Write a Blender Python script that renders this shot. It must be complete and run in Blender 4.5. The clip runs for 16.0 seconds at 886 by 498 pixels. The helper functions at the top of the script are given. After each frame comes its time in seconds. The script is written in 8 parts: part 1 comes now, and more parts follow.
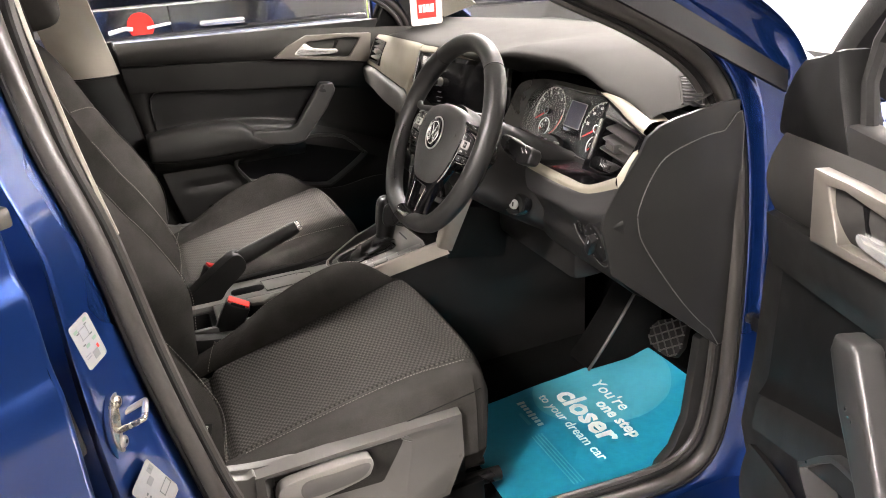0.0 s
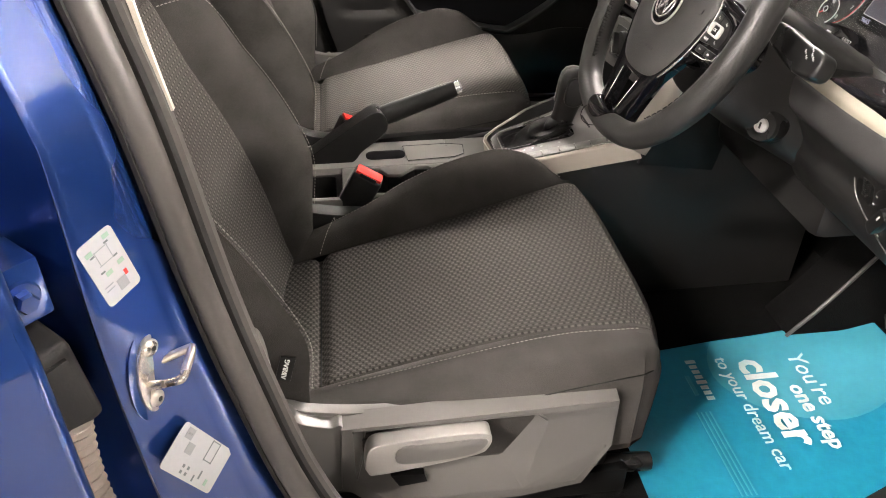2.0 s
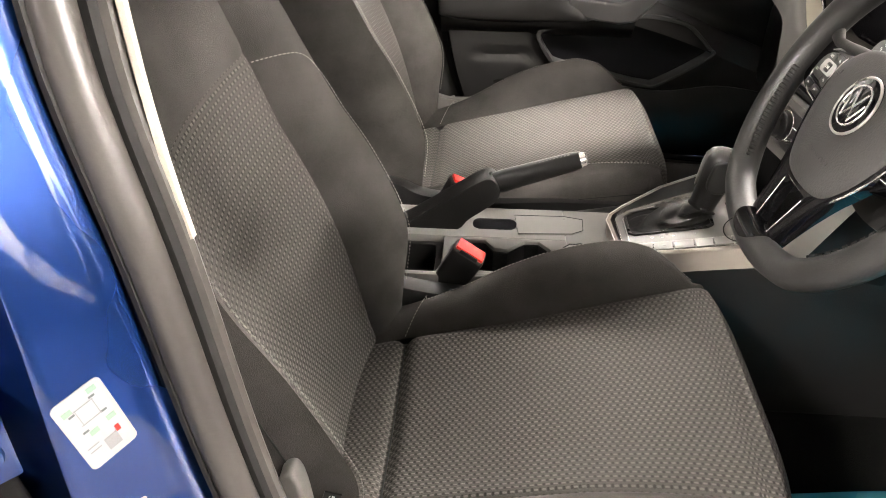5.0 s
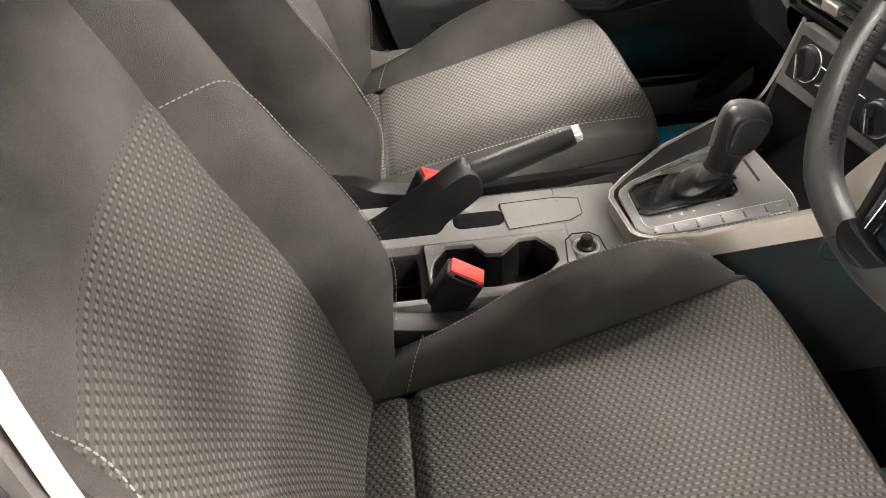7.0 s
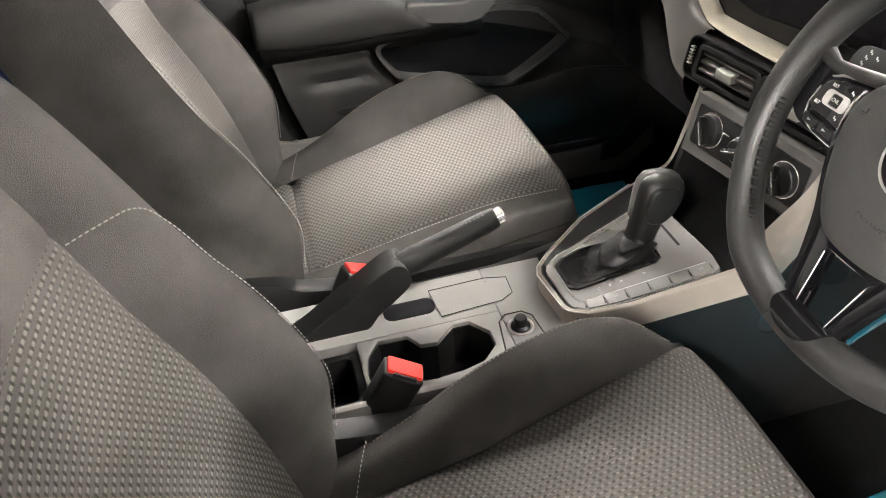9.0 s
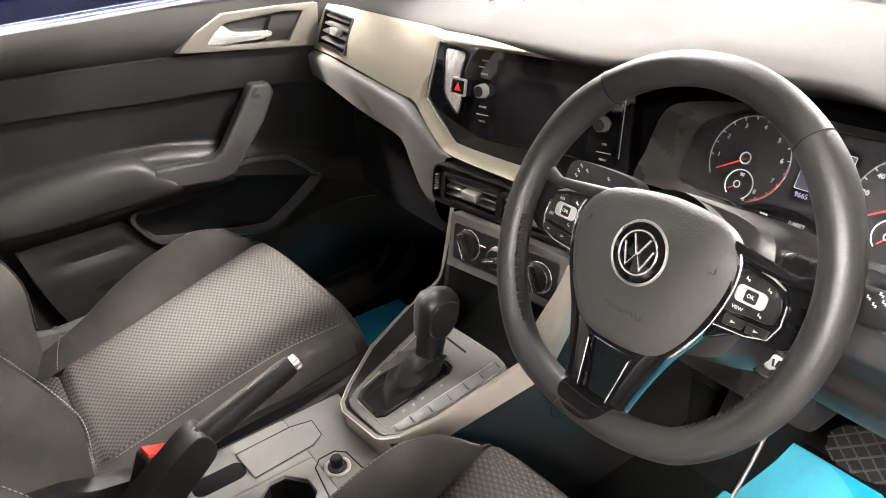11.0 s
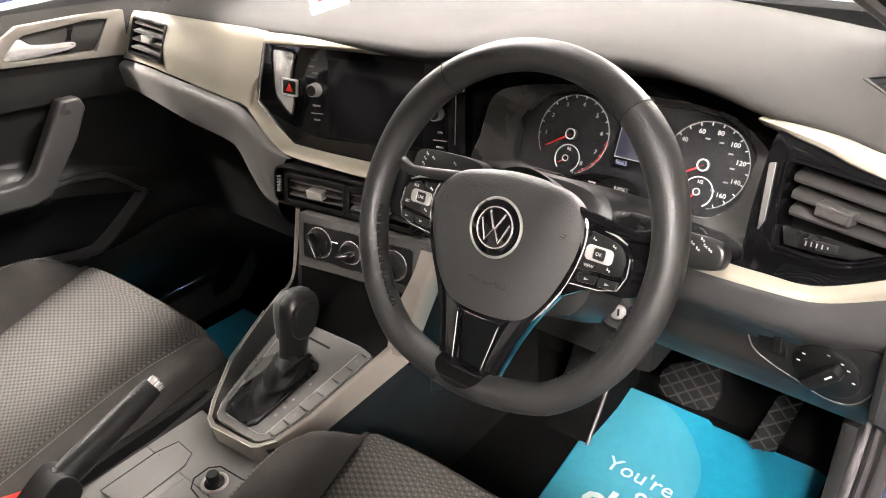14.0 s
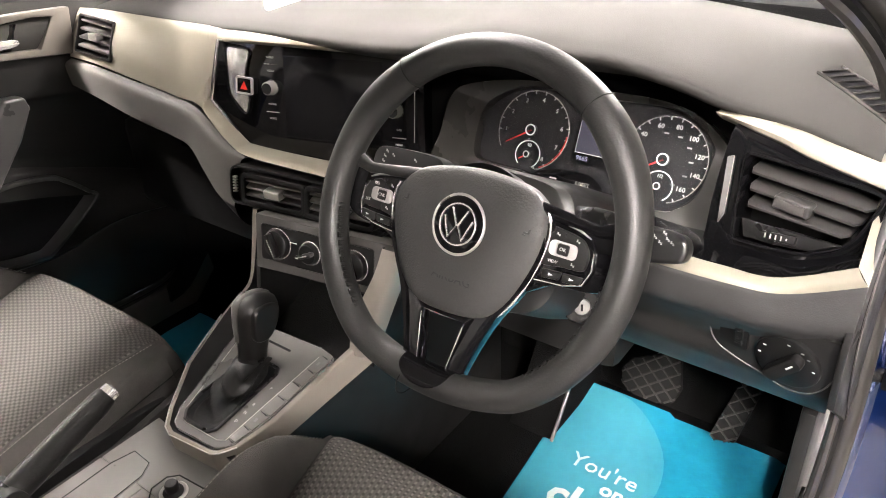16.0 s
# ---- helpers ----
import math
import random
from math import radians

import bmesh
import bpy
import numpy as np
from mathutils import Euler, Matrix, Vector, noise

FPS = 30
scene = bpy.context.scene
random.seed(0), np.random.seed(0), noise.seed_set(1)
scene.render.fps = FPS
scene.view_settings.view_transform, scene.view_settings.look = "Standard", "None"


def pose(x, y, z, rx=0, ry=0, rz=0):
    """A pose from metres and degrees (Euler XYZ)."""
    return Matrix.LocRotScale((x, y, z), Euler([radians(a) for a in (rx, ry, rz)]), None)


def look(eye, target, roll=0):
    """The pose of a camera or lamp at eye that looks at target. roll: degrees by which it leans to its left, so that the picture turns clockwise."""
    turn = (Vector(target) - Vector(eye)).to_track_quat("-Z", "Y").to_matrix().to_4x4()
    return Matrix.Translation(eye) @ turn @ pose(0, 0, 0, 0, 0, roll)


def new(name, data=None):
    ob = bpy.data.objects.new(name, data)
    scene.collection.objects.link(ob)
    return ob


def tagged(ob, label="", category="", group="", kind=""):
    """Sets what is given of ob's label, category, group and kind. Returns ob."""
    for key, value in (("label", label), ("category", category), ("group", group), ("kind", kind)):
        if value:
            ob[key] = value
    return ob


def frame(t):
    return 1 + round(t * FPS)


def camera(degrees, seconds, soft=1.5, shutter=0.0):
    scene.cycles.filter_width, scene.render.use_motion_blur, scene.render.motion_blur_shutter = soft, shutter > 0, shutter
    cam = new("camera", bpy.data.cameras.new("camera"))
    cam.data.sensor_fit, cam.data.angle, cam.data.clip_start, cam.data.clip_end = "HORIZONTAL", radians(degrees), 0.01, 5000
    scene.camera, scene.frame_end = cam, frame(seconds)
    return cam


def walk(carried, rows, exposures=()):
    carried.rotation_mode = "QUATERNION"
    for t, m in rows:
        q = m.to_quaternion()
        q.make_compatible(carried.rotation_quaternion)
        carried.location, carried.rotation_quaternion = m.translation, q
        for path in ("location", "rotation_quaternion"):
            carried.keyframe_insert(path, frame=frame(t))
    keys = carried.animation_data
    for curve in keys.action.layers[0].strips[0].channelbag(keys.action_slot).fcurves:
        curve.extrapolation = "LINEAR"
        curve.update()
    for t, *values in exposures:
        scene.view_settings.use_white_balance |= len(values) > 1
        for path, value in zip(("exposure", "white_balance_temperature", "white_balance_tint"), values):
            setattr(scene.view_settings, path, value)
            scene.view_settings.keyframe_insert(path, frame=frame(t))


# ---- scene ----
cam = camera(60.9, 16.0, 1.0)
EXPOSURES = ((0.0, 0.97, 6550, 16), (0.5, 1.10, 6600, 16), (1.0, 1.14, 6650, 16), (2.0, 1.26, 6700, 16), (3.0, 1.43, 6800, 16), (4.0, 1.58, 6800, 16), (4.7, 1.64, 6700, 15), (7.0, 1.82, 6500, 13), (8.0, 1.92, 6500, 13), (9.0, 1.94, 6400, 13), (10.2, 1.95, 6350, 13), (12.3, 1.47, 6500, 15), (16.0, 1.48, 6500, 16))
PATH = [
    (0, (-0.517, -1.602, 1.304), (0.157, 0.116, 0.532), -3.8),
    (0.5, (-0.505, -1.521, 1.303), (0.062, 0.179, 0.416), -2.5),
    (1, (-0.508, -1.414, 1.298), (-0.039, 0.254, 0.3), -1.3),
    (1.5, (-0.497, -1.328, 1.272), (-0.145, 0.318, 0.192), -0.0),
    (2, (-0.433, -1.253, 1.249), (-0.204, 0.374, 0.107), 0.7),
    (2.5, (-0.388, -1.205, 1.234), (-0.268, 0.411, 0.063), 1.5),
    (3, (-0.376, -1.18, 1.231), (-0.347, 0.439, 0.056), 1.9),
    (3.5, (-0.377, -1.162, 1.233), (-0.41, 0.468, 0.075), 2.3),
    (4, (-0.374, -1.137, 1.242), (-0.456, 0.51, 0.111), 2.5),
    (4.5, (-0.374, -1.109, 1.252), (-0.493, 0.552, 0.145), 1.8),
    (4.7, (-0.377, -1.1, 1.255), (-0.496, 0.565, 0.152), 1.3),
    (6.8, (-0.472, -0.822, 1.265), (-0.399, 0.697, -0.034), -3.8),
    (7, (-0.474, -0.811, 1.264), (-0.377, 0.694, -0.05), -4.0),
    (7.5, (-0.477, -0.788, 1.264), (-0.334, 0.697, -0.068), -4.5),
    (8, (-0.486, -0.779, 1.264), (-0.284, 0.712, -0.054), -4.4),
    (8.5, (-0.493, -0.772, 1.272), (-0.234, 0.745, -0.006), -4.4),
    (9, (-0.482, -0.767, 1.283), (-0.145, 0.797, 0.083), -4.4),
    (9.5, (-0.469, -0.774, 1.293), (0.017, 0.823, 0.192), -3.9),
    (10, (-0.467, -0.785, 1.306), (0.172, 0.815, 0.289), -4.4),
    (10.2, (-0.473, -0.785, 1.308), (0.234, 0.801, 0.316), -4.6),
    (12.3, (-0.548, -0.77, 1.342), (0.66, 0.494, 0.371), -4.2),
    (12.5, (-0.553, -0.775, 1.338), (0.671, 0.471, 0.364), -4.2),
    (13, (-0.558, -0.779, 1.336), (0.693, 0.435, 0.356), -4.2),
    (13.5, (-0.559, -0.775, 1.332), (0.716, 0.404, 0.34), -4.1),
    (14, (-0.554, -0.775, 1.331), (0.74, 0.375, 0.329), -3.9),
    (14.5, (-0.551, -0.773, 1.331), (0.759, 0.352, 0.323), -3.7),
    (15, (-0.551, -0.769, 1.326), (0.776, 0.334, 0.316), -3.4),
    (15.5, (-0.549, -0.768, 1.326), (0.795, 0.316, 0.315), -3.2),
    (16, (-0.55, -0.767, 1.324), (0.811, 0.298, 0.316), -3.1),
]
walk(cam, [(t, look(eye, target, roll)) for t, eye, target, roll in PATH],
     exposures=EXPOSURES)

from mathutils.bvhtree import BVHTree

# ---------------------------------------------------------------- world and light
world = bpy.data.worlds.new("showroom_air")
scene.world = world
world.use_nodes = True
world.node_tree.nodes["Background"].inputs[0].default_value = (1.0, 0.97, 0.93, 1)
world.node_tree.nodes["Background"].inputs[1].default_value = 0.005
scene.view_settings.exposure = 0.0


# ---------------------------------------------------------------- materials
def principled(name, color, rough=0.5, metal=0.0, coat=0.0, spec=0.5, sheen=0.0):
    m = bpy.data.materials.new(name)
    m.use_nodes = True
    b = m.node_tree.nodes["Principled BSDF"]
    b.inputs["Base Color"].default_value = (*color, 1)
    b.inputs["Roughness"].default_value = rough
    b.inputs["Metallic"].default_value = metal
    b.inputs["Coat Weight"].default_value = coat
    b.inputs["Coat Roughness"].default_value = 0.03
    b.inputs["Specular IOR Level"].default_value = spec
    b.inputs["Sheen Weight"].default_value = sheen
    b.inputs["Sheen Roughness"].default_value = 0.4
    return m


def grained(name, color, rough=0.5, grain=900.0, bump=0.15, vary=0.12, stains=14.0, dist=0.0006, **kw):
    """A surface with fine relief and two scales of unevenness in colour and gloss."""
    m = principled(name, color, rough, **kw)
    nt = m.node_tree
    b = nt.nodes["Principled BSDF"]
    co = nt.nodes.new("ShaderNodeTexCoord")
    fine = nt.nodes.new("ShaderNodeTexNoise")
    fine.inputs["Scale"].default_value = grain
    fine.inputs["Detail"].default_value = 2.0
    broad = nt.nodes.new("ShaderNodeTexNoise")
    broad.inputs["Scale"].default_value = stains
    broad.inputs["Detail"].default_value = 4.0
    nt.links.new(co.outputs["Object"], fine.inputs["Vector"])
    nt.links.new(co.outputs["Object"], broad.inputs["Vector"])
    both = nt.nodes.new("ShaderNodeMath")
    both.operation = "ADD"
    nt.links.new(fine.outputs["Fac"], both.inputs[0])
    nt.links.new(broad.outputs["Fac"], both.inputs[1])
    ramp = nt.nodes.new("ShaderNodeMapRange")
    ramp.inputs["From Min"].default_value, ramp.inputs["From Max"].default_value = 0.6, 1.4
    ramp.inputs["To Min"].default_value, ramp.inputs["To Max"].default_value = 1 - vary, 1 + vary
    nt.links.new(both.outputs[0], ramp.inputs["Value"])
    mul = nt.nodes.new("ShaderNodeMix")
    mul.data_type, mul.blend_type = "RGBA", "MULTIPLY"
    mul.inputs["Factor"].default_value = 1.0
    mul.inputs[6].default_value = (*color, 1)
    nt.links.new(ramp.outputs[0], mul.inputs[7])
    nt.links.new(mul.outputs[2], b.inputs["Base Color"])
    rr = nt.nodes.new("ShaderNodeMapRange")
    rr.inputs["From Min"].default_value, rr.inputs["From Max"].default_value = 0.3, 0.7
    rr.inputs["To Min"].default_value, rr.inputs["To Max"].default_value = max(rough - 0.08, 0.02), min(rough + 0.08, 1)
    nt.links.new(broad.outputs["Fac"], rr.inputs["Value"])
    nt.links.new(rr.outputs[0], b.inputs["Roughness"])
    bp = nt.nodes.new("ShaderNodeBump")
    bp.inputs["Strength"].default_value = bump
    bp.inputs["Distance"].default_value = dist
    nt.links.new(fine.outputs["Fac"], bp.inputs["Height"])
    nt.links.new(bp.outputs[0], b.inputs["Normal"])
    return m


def woven(name, dark, light, pitch_u, pitch_v, a, b_, depth=0.0007, twill=True):
    """Seat cloth with staggered raised flecks, laid out in metres by the UV map."""
    m = principled(name, dark, 0.95, spec=0.06)
    nt = m.node_tree
    bs = nt.nodes["Principled BSDF"]

    def op(kind, x, y=None):
        n = nt.nodes.new("ShaderNodeMath")
        n.operation = kind
        for i, v in enumerate((x, y)):
            if v is None:
                continue
            if isinstance(v, (int, float)):
                n.inputs[i].default_value = v
            else:
                nt.links.new(v, n.inputs[i])
        return n.outputs[0]

    uv = nt.nodes.new("ShaderNodeUVMap")
    sep = nt.nodes.new("ShaderNodeSeparateXYZ")
    nt.links.new(uv.outputs[0], sep.inputs[0])
    v = op("DIVIDE", sep.outputs[1], pitch_v)
    row = op("FLOOR", v)
    u = op("ADD", op("DIVIDE", sep.outputs[0], pitch_u), op("MULTIPLY", op("MODULO", row, 2.0), 0.5))
    fu = op("SUBTRACT", op("FRACT", u), 0.5)
    fv = op("SUBTRACT", op("FRACT", v), 0.5)
    r = op("ADD", op("POWER", op("ABSOLUTE", op("DIVIDE", fu, a)), 2.5), op("POWER", op("ABSOLUTE", op("DIVIDE", fv, b_)), 2.5))
    fleck = nt.nodes.new("ShaderNodeMapRange")
    fleck.inputs["From Min"].default_value, fleck.inputs["From Max"].default_value = 1.2, 0.5
    nt.links.new(r, fleck.inputs["Value"])
    co = nt.nodes.new("ShaderNodeTexCoord")
    fine = nt.nodes.new("ShaderNodeTexNoise")
    fine.inputs["Scale"].default_value = 1400
    broad = nt.nodes.new("ShaderNodeTexNoise")
    broad.inputs["Scale"].default_value = 9
    broad.inputs["Detail"].default_value = 3
    nt.links.new(co.outputs["Object"], fine.inputs["Vector"])
    nt.links.new(co.outputs["Object"], broad.inputs["Vector"])
    mix = nt.nodes.new("ShaderNodeMix")
    mix.data_type = "RGBA"
    mix.inputs[6].default_value, mix.inputs[7].default_value = (*dark, 1), (*light, 1)
    fu2 = op("SUBTRACT", op("FRACT", op("ADD", u, 0.5)), 0.5)
    r2 = op("ADD", op("POWER", op("ABSOLUTE", op("DIVIDE", fu2, 0.17)), 2.5), op("POWER", op("ABSOLUTE", op("DIVIDE", fv, 0.30)), 2.5))
    pit = nt.nodes.new("ShaderNodeMapRange")
    pit.inputs["From Min"].default_value, pit.inputs["From Max"].default_value = 1.6, 0.4
    nt.links.new(r2, pit.inputs["Value"])
    nt.links.new(op("MULTIPLY", fleck.outputs[0], op("ADD", 0.45, op("MULTIPLY", broad.outputs["Fac"], 0.9))), mix.inputs["Factor"])
    mul = nt.nodes.new("ShaderNodeMix")
    mul.data_type, mul.blend_type = "RGBA", "MULTIPLY"
    mul.inputs["Factor"].default_value = 1.0
    nt.links.new(mix.outputs[2], mul.inputs[6])
    nt.links.new(op("MULTIPLY", op("ADD", 0.6, op("MULTIPLY", fine.outputs["Fac"], 0.8)), op("SUBTRACT", 1.0, op("MULTIPLY", pit.outputs[0], 0.46))), mul.inputs[7])
    nt.links.new(mul.outputs[2], bs.inputs["Base Color"])
    bp = nt.nodes.new("ShaderNodeBump")
    bp.inputs["Distance"].default_value = depth
    bp.inputs["Strength"].default_value = 0.6
    nt.links.new(op("SUBTRACT", op("ADD", fleck.outputs[0], op("MULTIPLY", fine.outputs["Fac"], 0.5)), pit.outputs[0]), bp.inputs["Height"])
    nt.links.new(bp.outputs[0], bs.inputs["Normal"])
    return m


def glass_like(name, tint, rough=0.0):
    m = principled(name, tint, rough)
    b = m.node_tree.nodes["Principled BSDF"]
    b.inputs["Transmission Weight"].default_value = 1.0
    b.inputs["IOR"].default_value = 1.02
    return m


def glowing(name, color, strength):
    m = principled(name, (0.02, 0.02, 0.025), 0.4)
    b = m.node_tree.nodes["Principled BSDF"]
    b.inputs["Emission Color"].default_value = (*color, 1)
    b.inputs["Emission Strength"].default_value = strength
    return m


CLOTH = grained("charcoal_cloth", (0.0375, 0.0354, 0.0332), 0.97, grain=1100, bump=0.8, vary=0.50, dist=0.0009, spec=0.04)
FLECKED = woven("flecked_cloth", (0.0400, 0.0376, 0.0348), (0.0790, 0.0745, 0.0685), 0.0084, 0.0078, 0.30, 0.20)
THREAD = grained("pale_thread", (0.17, 0.162, 0.148), 0.8)
SHELL = grained("grey_plastic", (0.074, 0.071, 0.067), 0.36, bump=0.22, spec=0.5)
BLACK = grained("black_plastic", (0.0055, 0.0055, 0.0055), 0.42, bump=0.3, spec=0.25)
SATIN = grained("satin_black_plastic", (0.008, 0.008, 0.008), 0.30, bump=0.1, spec=0.35)
PAD = grained("dash_skin", (0.028, 0.0270, 0.0257), 0.88, grain=700, bump=0.35, spec=0.03)
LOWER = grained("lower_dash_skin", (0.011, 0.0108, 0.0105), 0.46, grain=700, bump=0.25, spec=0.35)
# DECOR champagne a little darker, for the shade over the console
CONSOLETRIM = grained("champagne_trim_console_shade", (0.225, 0.204, 0.178), 0.40, grain=2500, bump=0.03, vary=0.05, metal=0.4, spec=0.3)
DECKGREY = grained("console_grey_plastic", (0.140, 0.137, 0.130), 0.34, bump=0.12, spec=0.5)
PADDLE = grained("pale_grey_plastic", (0.165, 0.158, 0.148), 0.36, bump=0.1, spec=0.4)
BAND = grained("grey_trim_skin", (0.050, 0.048, 0.0452), 0.6, grain=700, bump=0.3, spec=0.2)
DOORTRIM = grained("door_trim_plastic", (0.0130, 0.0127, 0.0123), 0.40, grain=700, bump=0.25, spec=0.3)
# base grey raised to hold the bright reflection on the plate
PLATEGREY = grained("gear_plate_grey_with_sheen", (0.120, 0.117, 0.111), 0.32, grain=1500, bump=0.05, metal=0.2)
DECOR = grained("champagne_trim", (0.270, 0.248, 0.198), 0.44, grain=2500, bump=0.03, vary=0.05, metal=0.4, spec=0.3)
BEIGE = grained("pale_pillar_trim", (0.31, 0.285, 0.245), 0.7, bump=0.2)
CARPET = grained("black_carpet", (0.0048, 0.0048, 0.0048), 0.95, grain=500, bump=0.8, vary=0.5, dist=0.002, spec=0.05)
GLOSS = principled("piano_black", (0.003, 0.003, 0.0034), 0.05, coat=0.0, spec=0.4)
SCREEN = principled("dark_display", (0.004, 0.004, 0.0045), 0.12, spec=0.2)
CHROME = grained("chrome", (0.80, 0.79, 0.77), 0.16, grain=60, bump=0.0, vary=0.05, metal=0.8)
ALU = grained("satin_silver", (0.62, 0.61, 0.58), 0.32, grain=400, bump=0.02, vary=0.06, metal=0.9)
ZINC = grained("zinc_steel", (0.52, 0.48, 0.43), 0.27, grain=200, bump=0.2, vary=0.25, metal=0.9)
LEATHER = grained("black_leather", (0.0125, 0.0123, 0.0119), 0.46, grain=420, bump=0.4, vary=0.15, dist=0.0005, spec=0.36)
BOOT = grained("soft_gaiter_leather", (0.0062, 0.0060, 0.0058), 0.55, grain=120, bump=0.9, dist=0.001, spec=0.16)
VINYL = grained("grained_vinyl", (0.024, 0.0236, 0.0228), 0.56, grain=520, bump=0.7, vary=0.12, dist=0.0007, spec=0.3)
RUBBER = grained("grey_rubber", (0.025, 0.0225, 0.0202), 0.46, grain=300, bump=0.15, vary=0.15)
DARKRUBBER = grained("black_rubber", (0.007, 0.0068, 0.0066), 0.7, grain=300, bump=0.3, spec=0.15)
# BAND skin darkened: shade on the driver's bolster put into the colour
KNEE = grained("grey_trim_skin_shaded", (0.029, 0.0285, 0.0285), 0.6, grain=700, bump=0.3, spec=0.2)
GRIP = grained("handbrake_leather", (0.006, 0.006, 0.0058), 0.50, grain=420, bump=0.4, spec=0.18)
KNOBSKIN = grained("gear_knob_leather", (0.0055, 0.0055, 0.0053), 0.34, grain=420, bump=0.2, spec=0.4)
# DECOR champagne darkened, for the shade on the door bezels
DOORDECOR = grained("champagne_trim_door_shade", (0.125, 0.114, 0.100), 0.40, grain=2500, bump=0.03, vary=0.05, metal=0.4, spec=0.3)
BELLOWS = grained("brown_bellows_rubber", (0.095, 0.080, 0.066), 0.5, grain=300, bump=0.15)
# BAND skin brightened: light on the passenger's lower panel put into the colour
DASHLOW = grained("grey_trim_skin_lit", (0.092, 0.088, 0.082), 0.6, grain=700, bump=0.3, spec=0.2)
CAPGREY = grained("knob_cap_grey", (0.085, 0.083, 0.080), 0.30, grain=400, bump=0.03, vary=0.05, metal=0.4)
# door plastic lightened, for the light caught by rims, handle and border
RIMTRIM = grained("door_plastic_lit_edges", (0.032, 0.0315, 0.031), 0.34, grain=700, bump=0.1, spec=0.5)
RED = grained("red_button", (0.50, 0.020, 0.014), 0.5, spec=0.2, bump=0.05)
LABEL = grained("label_paper", (0.185, 0.190, 0.196), 0.5, grain=200, bump=0.02, vary=0.04)
INK = grained("dark_ink", (0.05, 0.06, 0.06), 0.6, bump=0.0)
CARD = grained("cream_card", (0.50, 0.475, 0.43), 0.6, grain=200, bump=0.02, vary=0.03)
PALEINK = grained("pale_green_ink", (0.115, 0.185, 0.135), 0.6, bump=0.0)
GREYINK = grained("pale_grey_ink", (0.120, 0.124, 0.130), 0.6, bump=0.0)
WHITE = grained("white_print", (0.62, 0.62, 0.60), 0.6, bump=0.0)
TEAL = grained("teal_paper_mat", (0.008, 0.225, 0.340), 0.40, grain=60, bump=0.25, vary=0.10, stains=7, dist=0.003)
TEAL2 = grained("teal_paper_mat_print", (0.048, 0.290, 0.385), 0.42, grain=60, bump=0.25, vary=0.06, stains=7, dist=0.003)
NEEDLE = principled("red_needle", (0.8, 0.02, 0.015), 0.4)
DIAL = principled("dial_black", (0.012, 0.012, 0.013), 0.25)
PRINT = principled("dial_print", (0.75, 0.75, 0.75), 0.5)
KEYPRINT = principled("key_print", (0.42, 0.42, 0.41), 0.5)
DIMPRINT = principled("dim_dial_print", (0.16, 0.16, 0.16), 0.5)
BEZEL = grained("cluster_surround", (0.013, 0.0123, 0.0113), 0.30, bump=0.05, vary=0.02, spec=0.4)
TRIP = glowing("dim_blue_display", (0.05, 0.065, 0.24), 0.035)
LCD = glowing("lit_display", (0.70, 0.72, 1.0), 0.22)
SILVER = grained("silver_paint", (0.34, 0.332, 0.32), 0.34, grain=600, bump=0.02, vary=0.05, metal=0.25)
SLAT = grained("dark_slat_plastic", (0.030, 0.029, 0.028), 0.40, bump=0.1, spec=0.4)
LENS = glass_like("cluster_cover", (0.92, 0.92, 0.92))
LENS.node_tree.nodes["Principled BSDF"].inputs["IOR"].default_value = 1.07
GLASS = glass_like("clear_glass", (0.96, 0.98, 0.97))
LIME = grained("lime_strip", (0.55, 0.80, 0.03), 0.5, bump=0.0)
FLOORING = grained("showroom_floor_paint", (0.16, 0.155, 0.15), 0.3, grain=30, bump=0.05, vary=0.10, stains=1.2)
PLASTER = grained("white_wall_paint", (0.62, 0.61, 0.59), 0.8, grain=80, bump=0.1, vary=0.03, stains=1.5)
# grey for the unseen west wall, chosen to send back less light
DARKWALL = grained("wall_grey_less_bounce", (0.22, 0.217, 0.212), 0.8, grain=80, bump=0.1, vary=0.08, stains=1.5)
# window rubber and slots; also stands for deep shade in pocket and cubby
JET = grained("black_rubber_and_shade", (0.004, 0.004, 0.005), 0.5, grain=300, bump=0.2, spec=0.15)
# ceiling grey also chosen for less fill light in the car
CEILING = grained("ceiling_grey_less_bounce", (0.12, 0.118, 0.115), 0.8, grain=80, bump=0.1, vary=0.05, stains=1.5)
NAVY = grained("black_car_paint", (0.006, 0.006, 0.008), 0.12, grain=20, bump=0.0, vary=0.05, coat=1.0)


def paint(name, color):
    m = grained(name, color, 0.28, grain=2600, bump=0.02, vary=0.05, stains=2, metal=0.75, coat=1.0)
    return m


BLUE = paint("blue_car_paint", (0.0052, 0.027, 0.130))


# ---------------------------------------------------------------- mesh helpers
def thing(name, label, category, at=(0, 0, 0), group="", kind=""):
    ob = new(name)
    ob.location = at
    ob.empty_display_size = 0.05
    return tagged(ob, label, category, group, kind)


def mesh_object(name, bm, material, smooth=True):
    bmesh.ops.recalc_face_normals(bm, faces=bm.faces)
    me = bpy.data.meshes.new(name)
    bm.to_mesh(me)
    bm.free()
    me.materials.append(material)
    for poly in me.polygons:
        poly.use_smooth = smooth
    if smooth:
        me.set_sharp_from_angle(angle=radians(40))
    return new(name, me)


def part(name, bm, material, parent, label="", smooth=True):
    ob = mesh_object(name, bm, material, smooth)
    ob.parent = parent
    if parent.data is None:
        ob.matrix_parent_inverse = Matrix.Translation(parent.location).inverted()
    if label:
        ob["label"] = label
    return ob


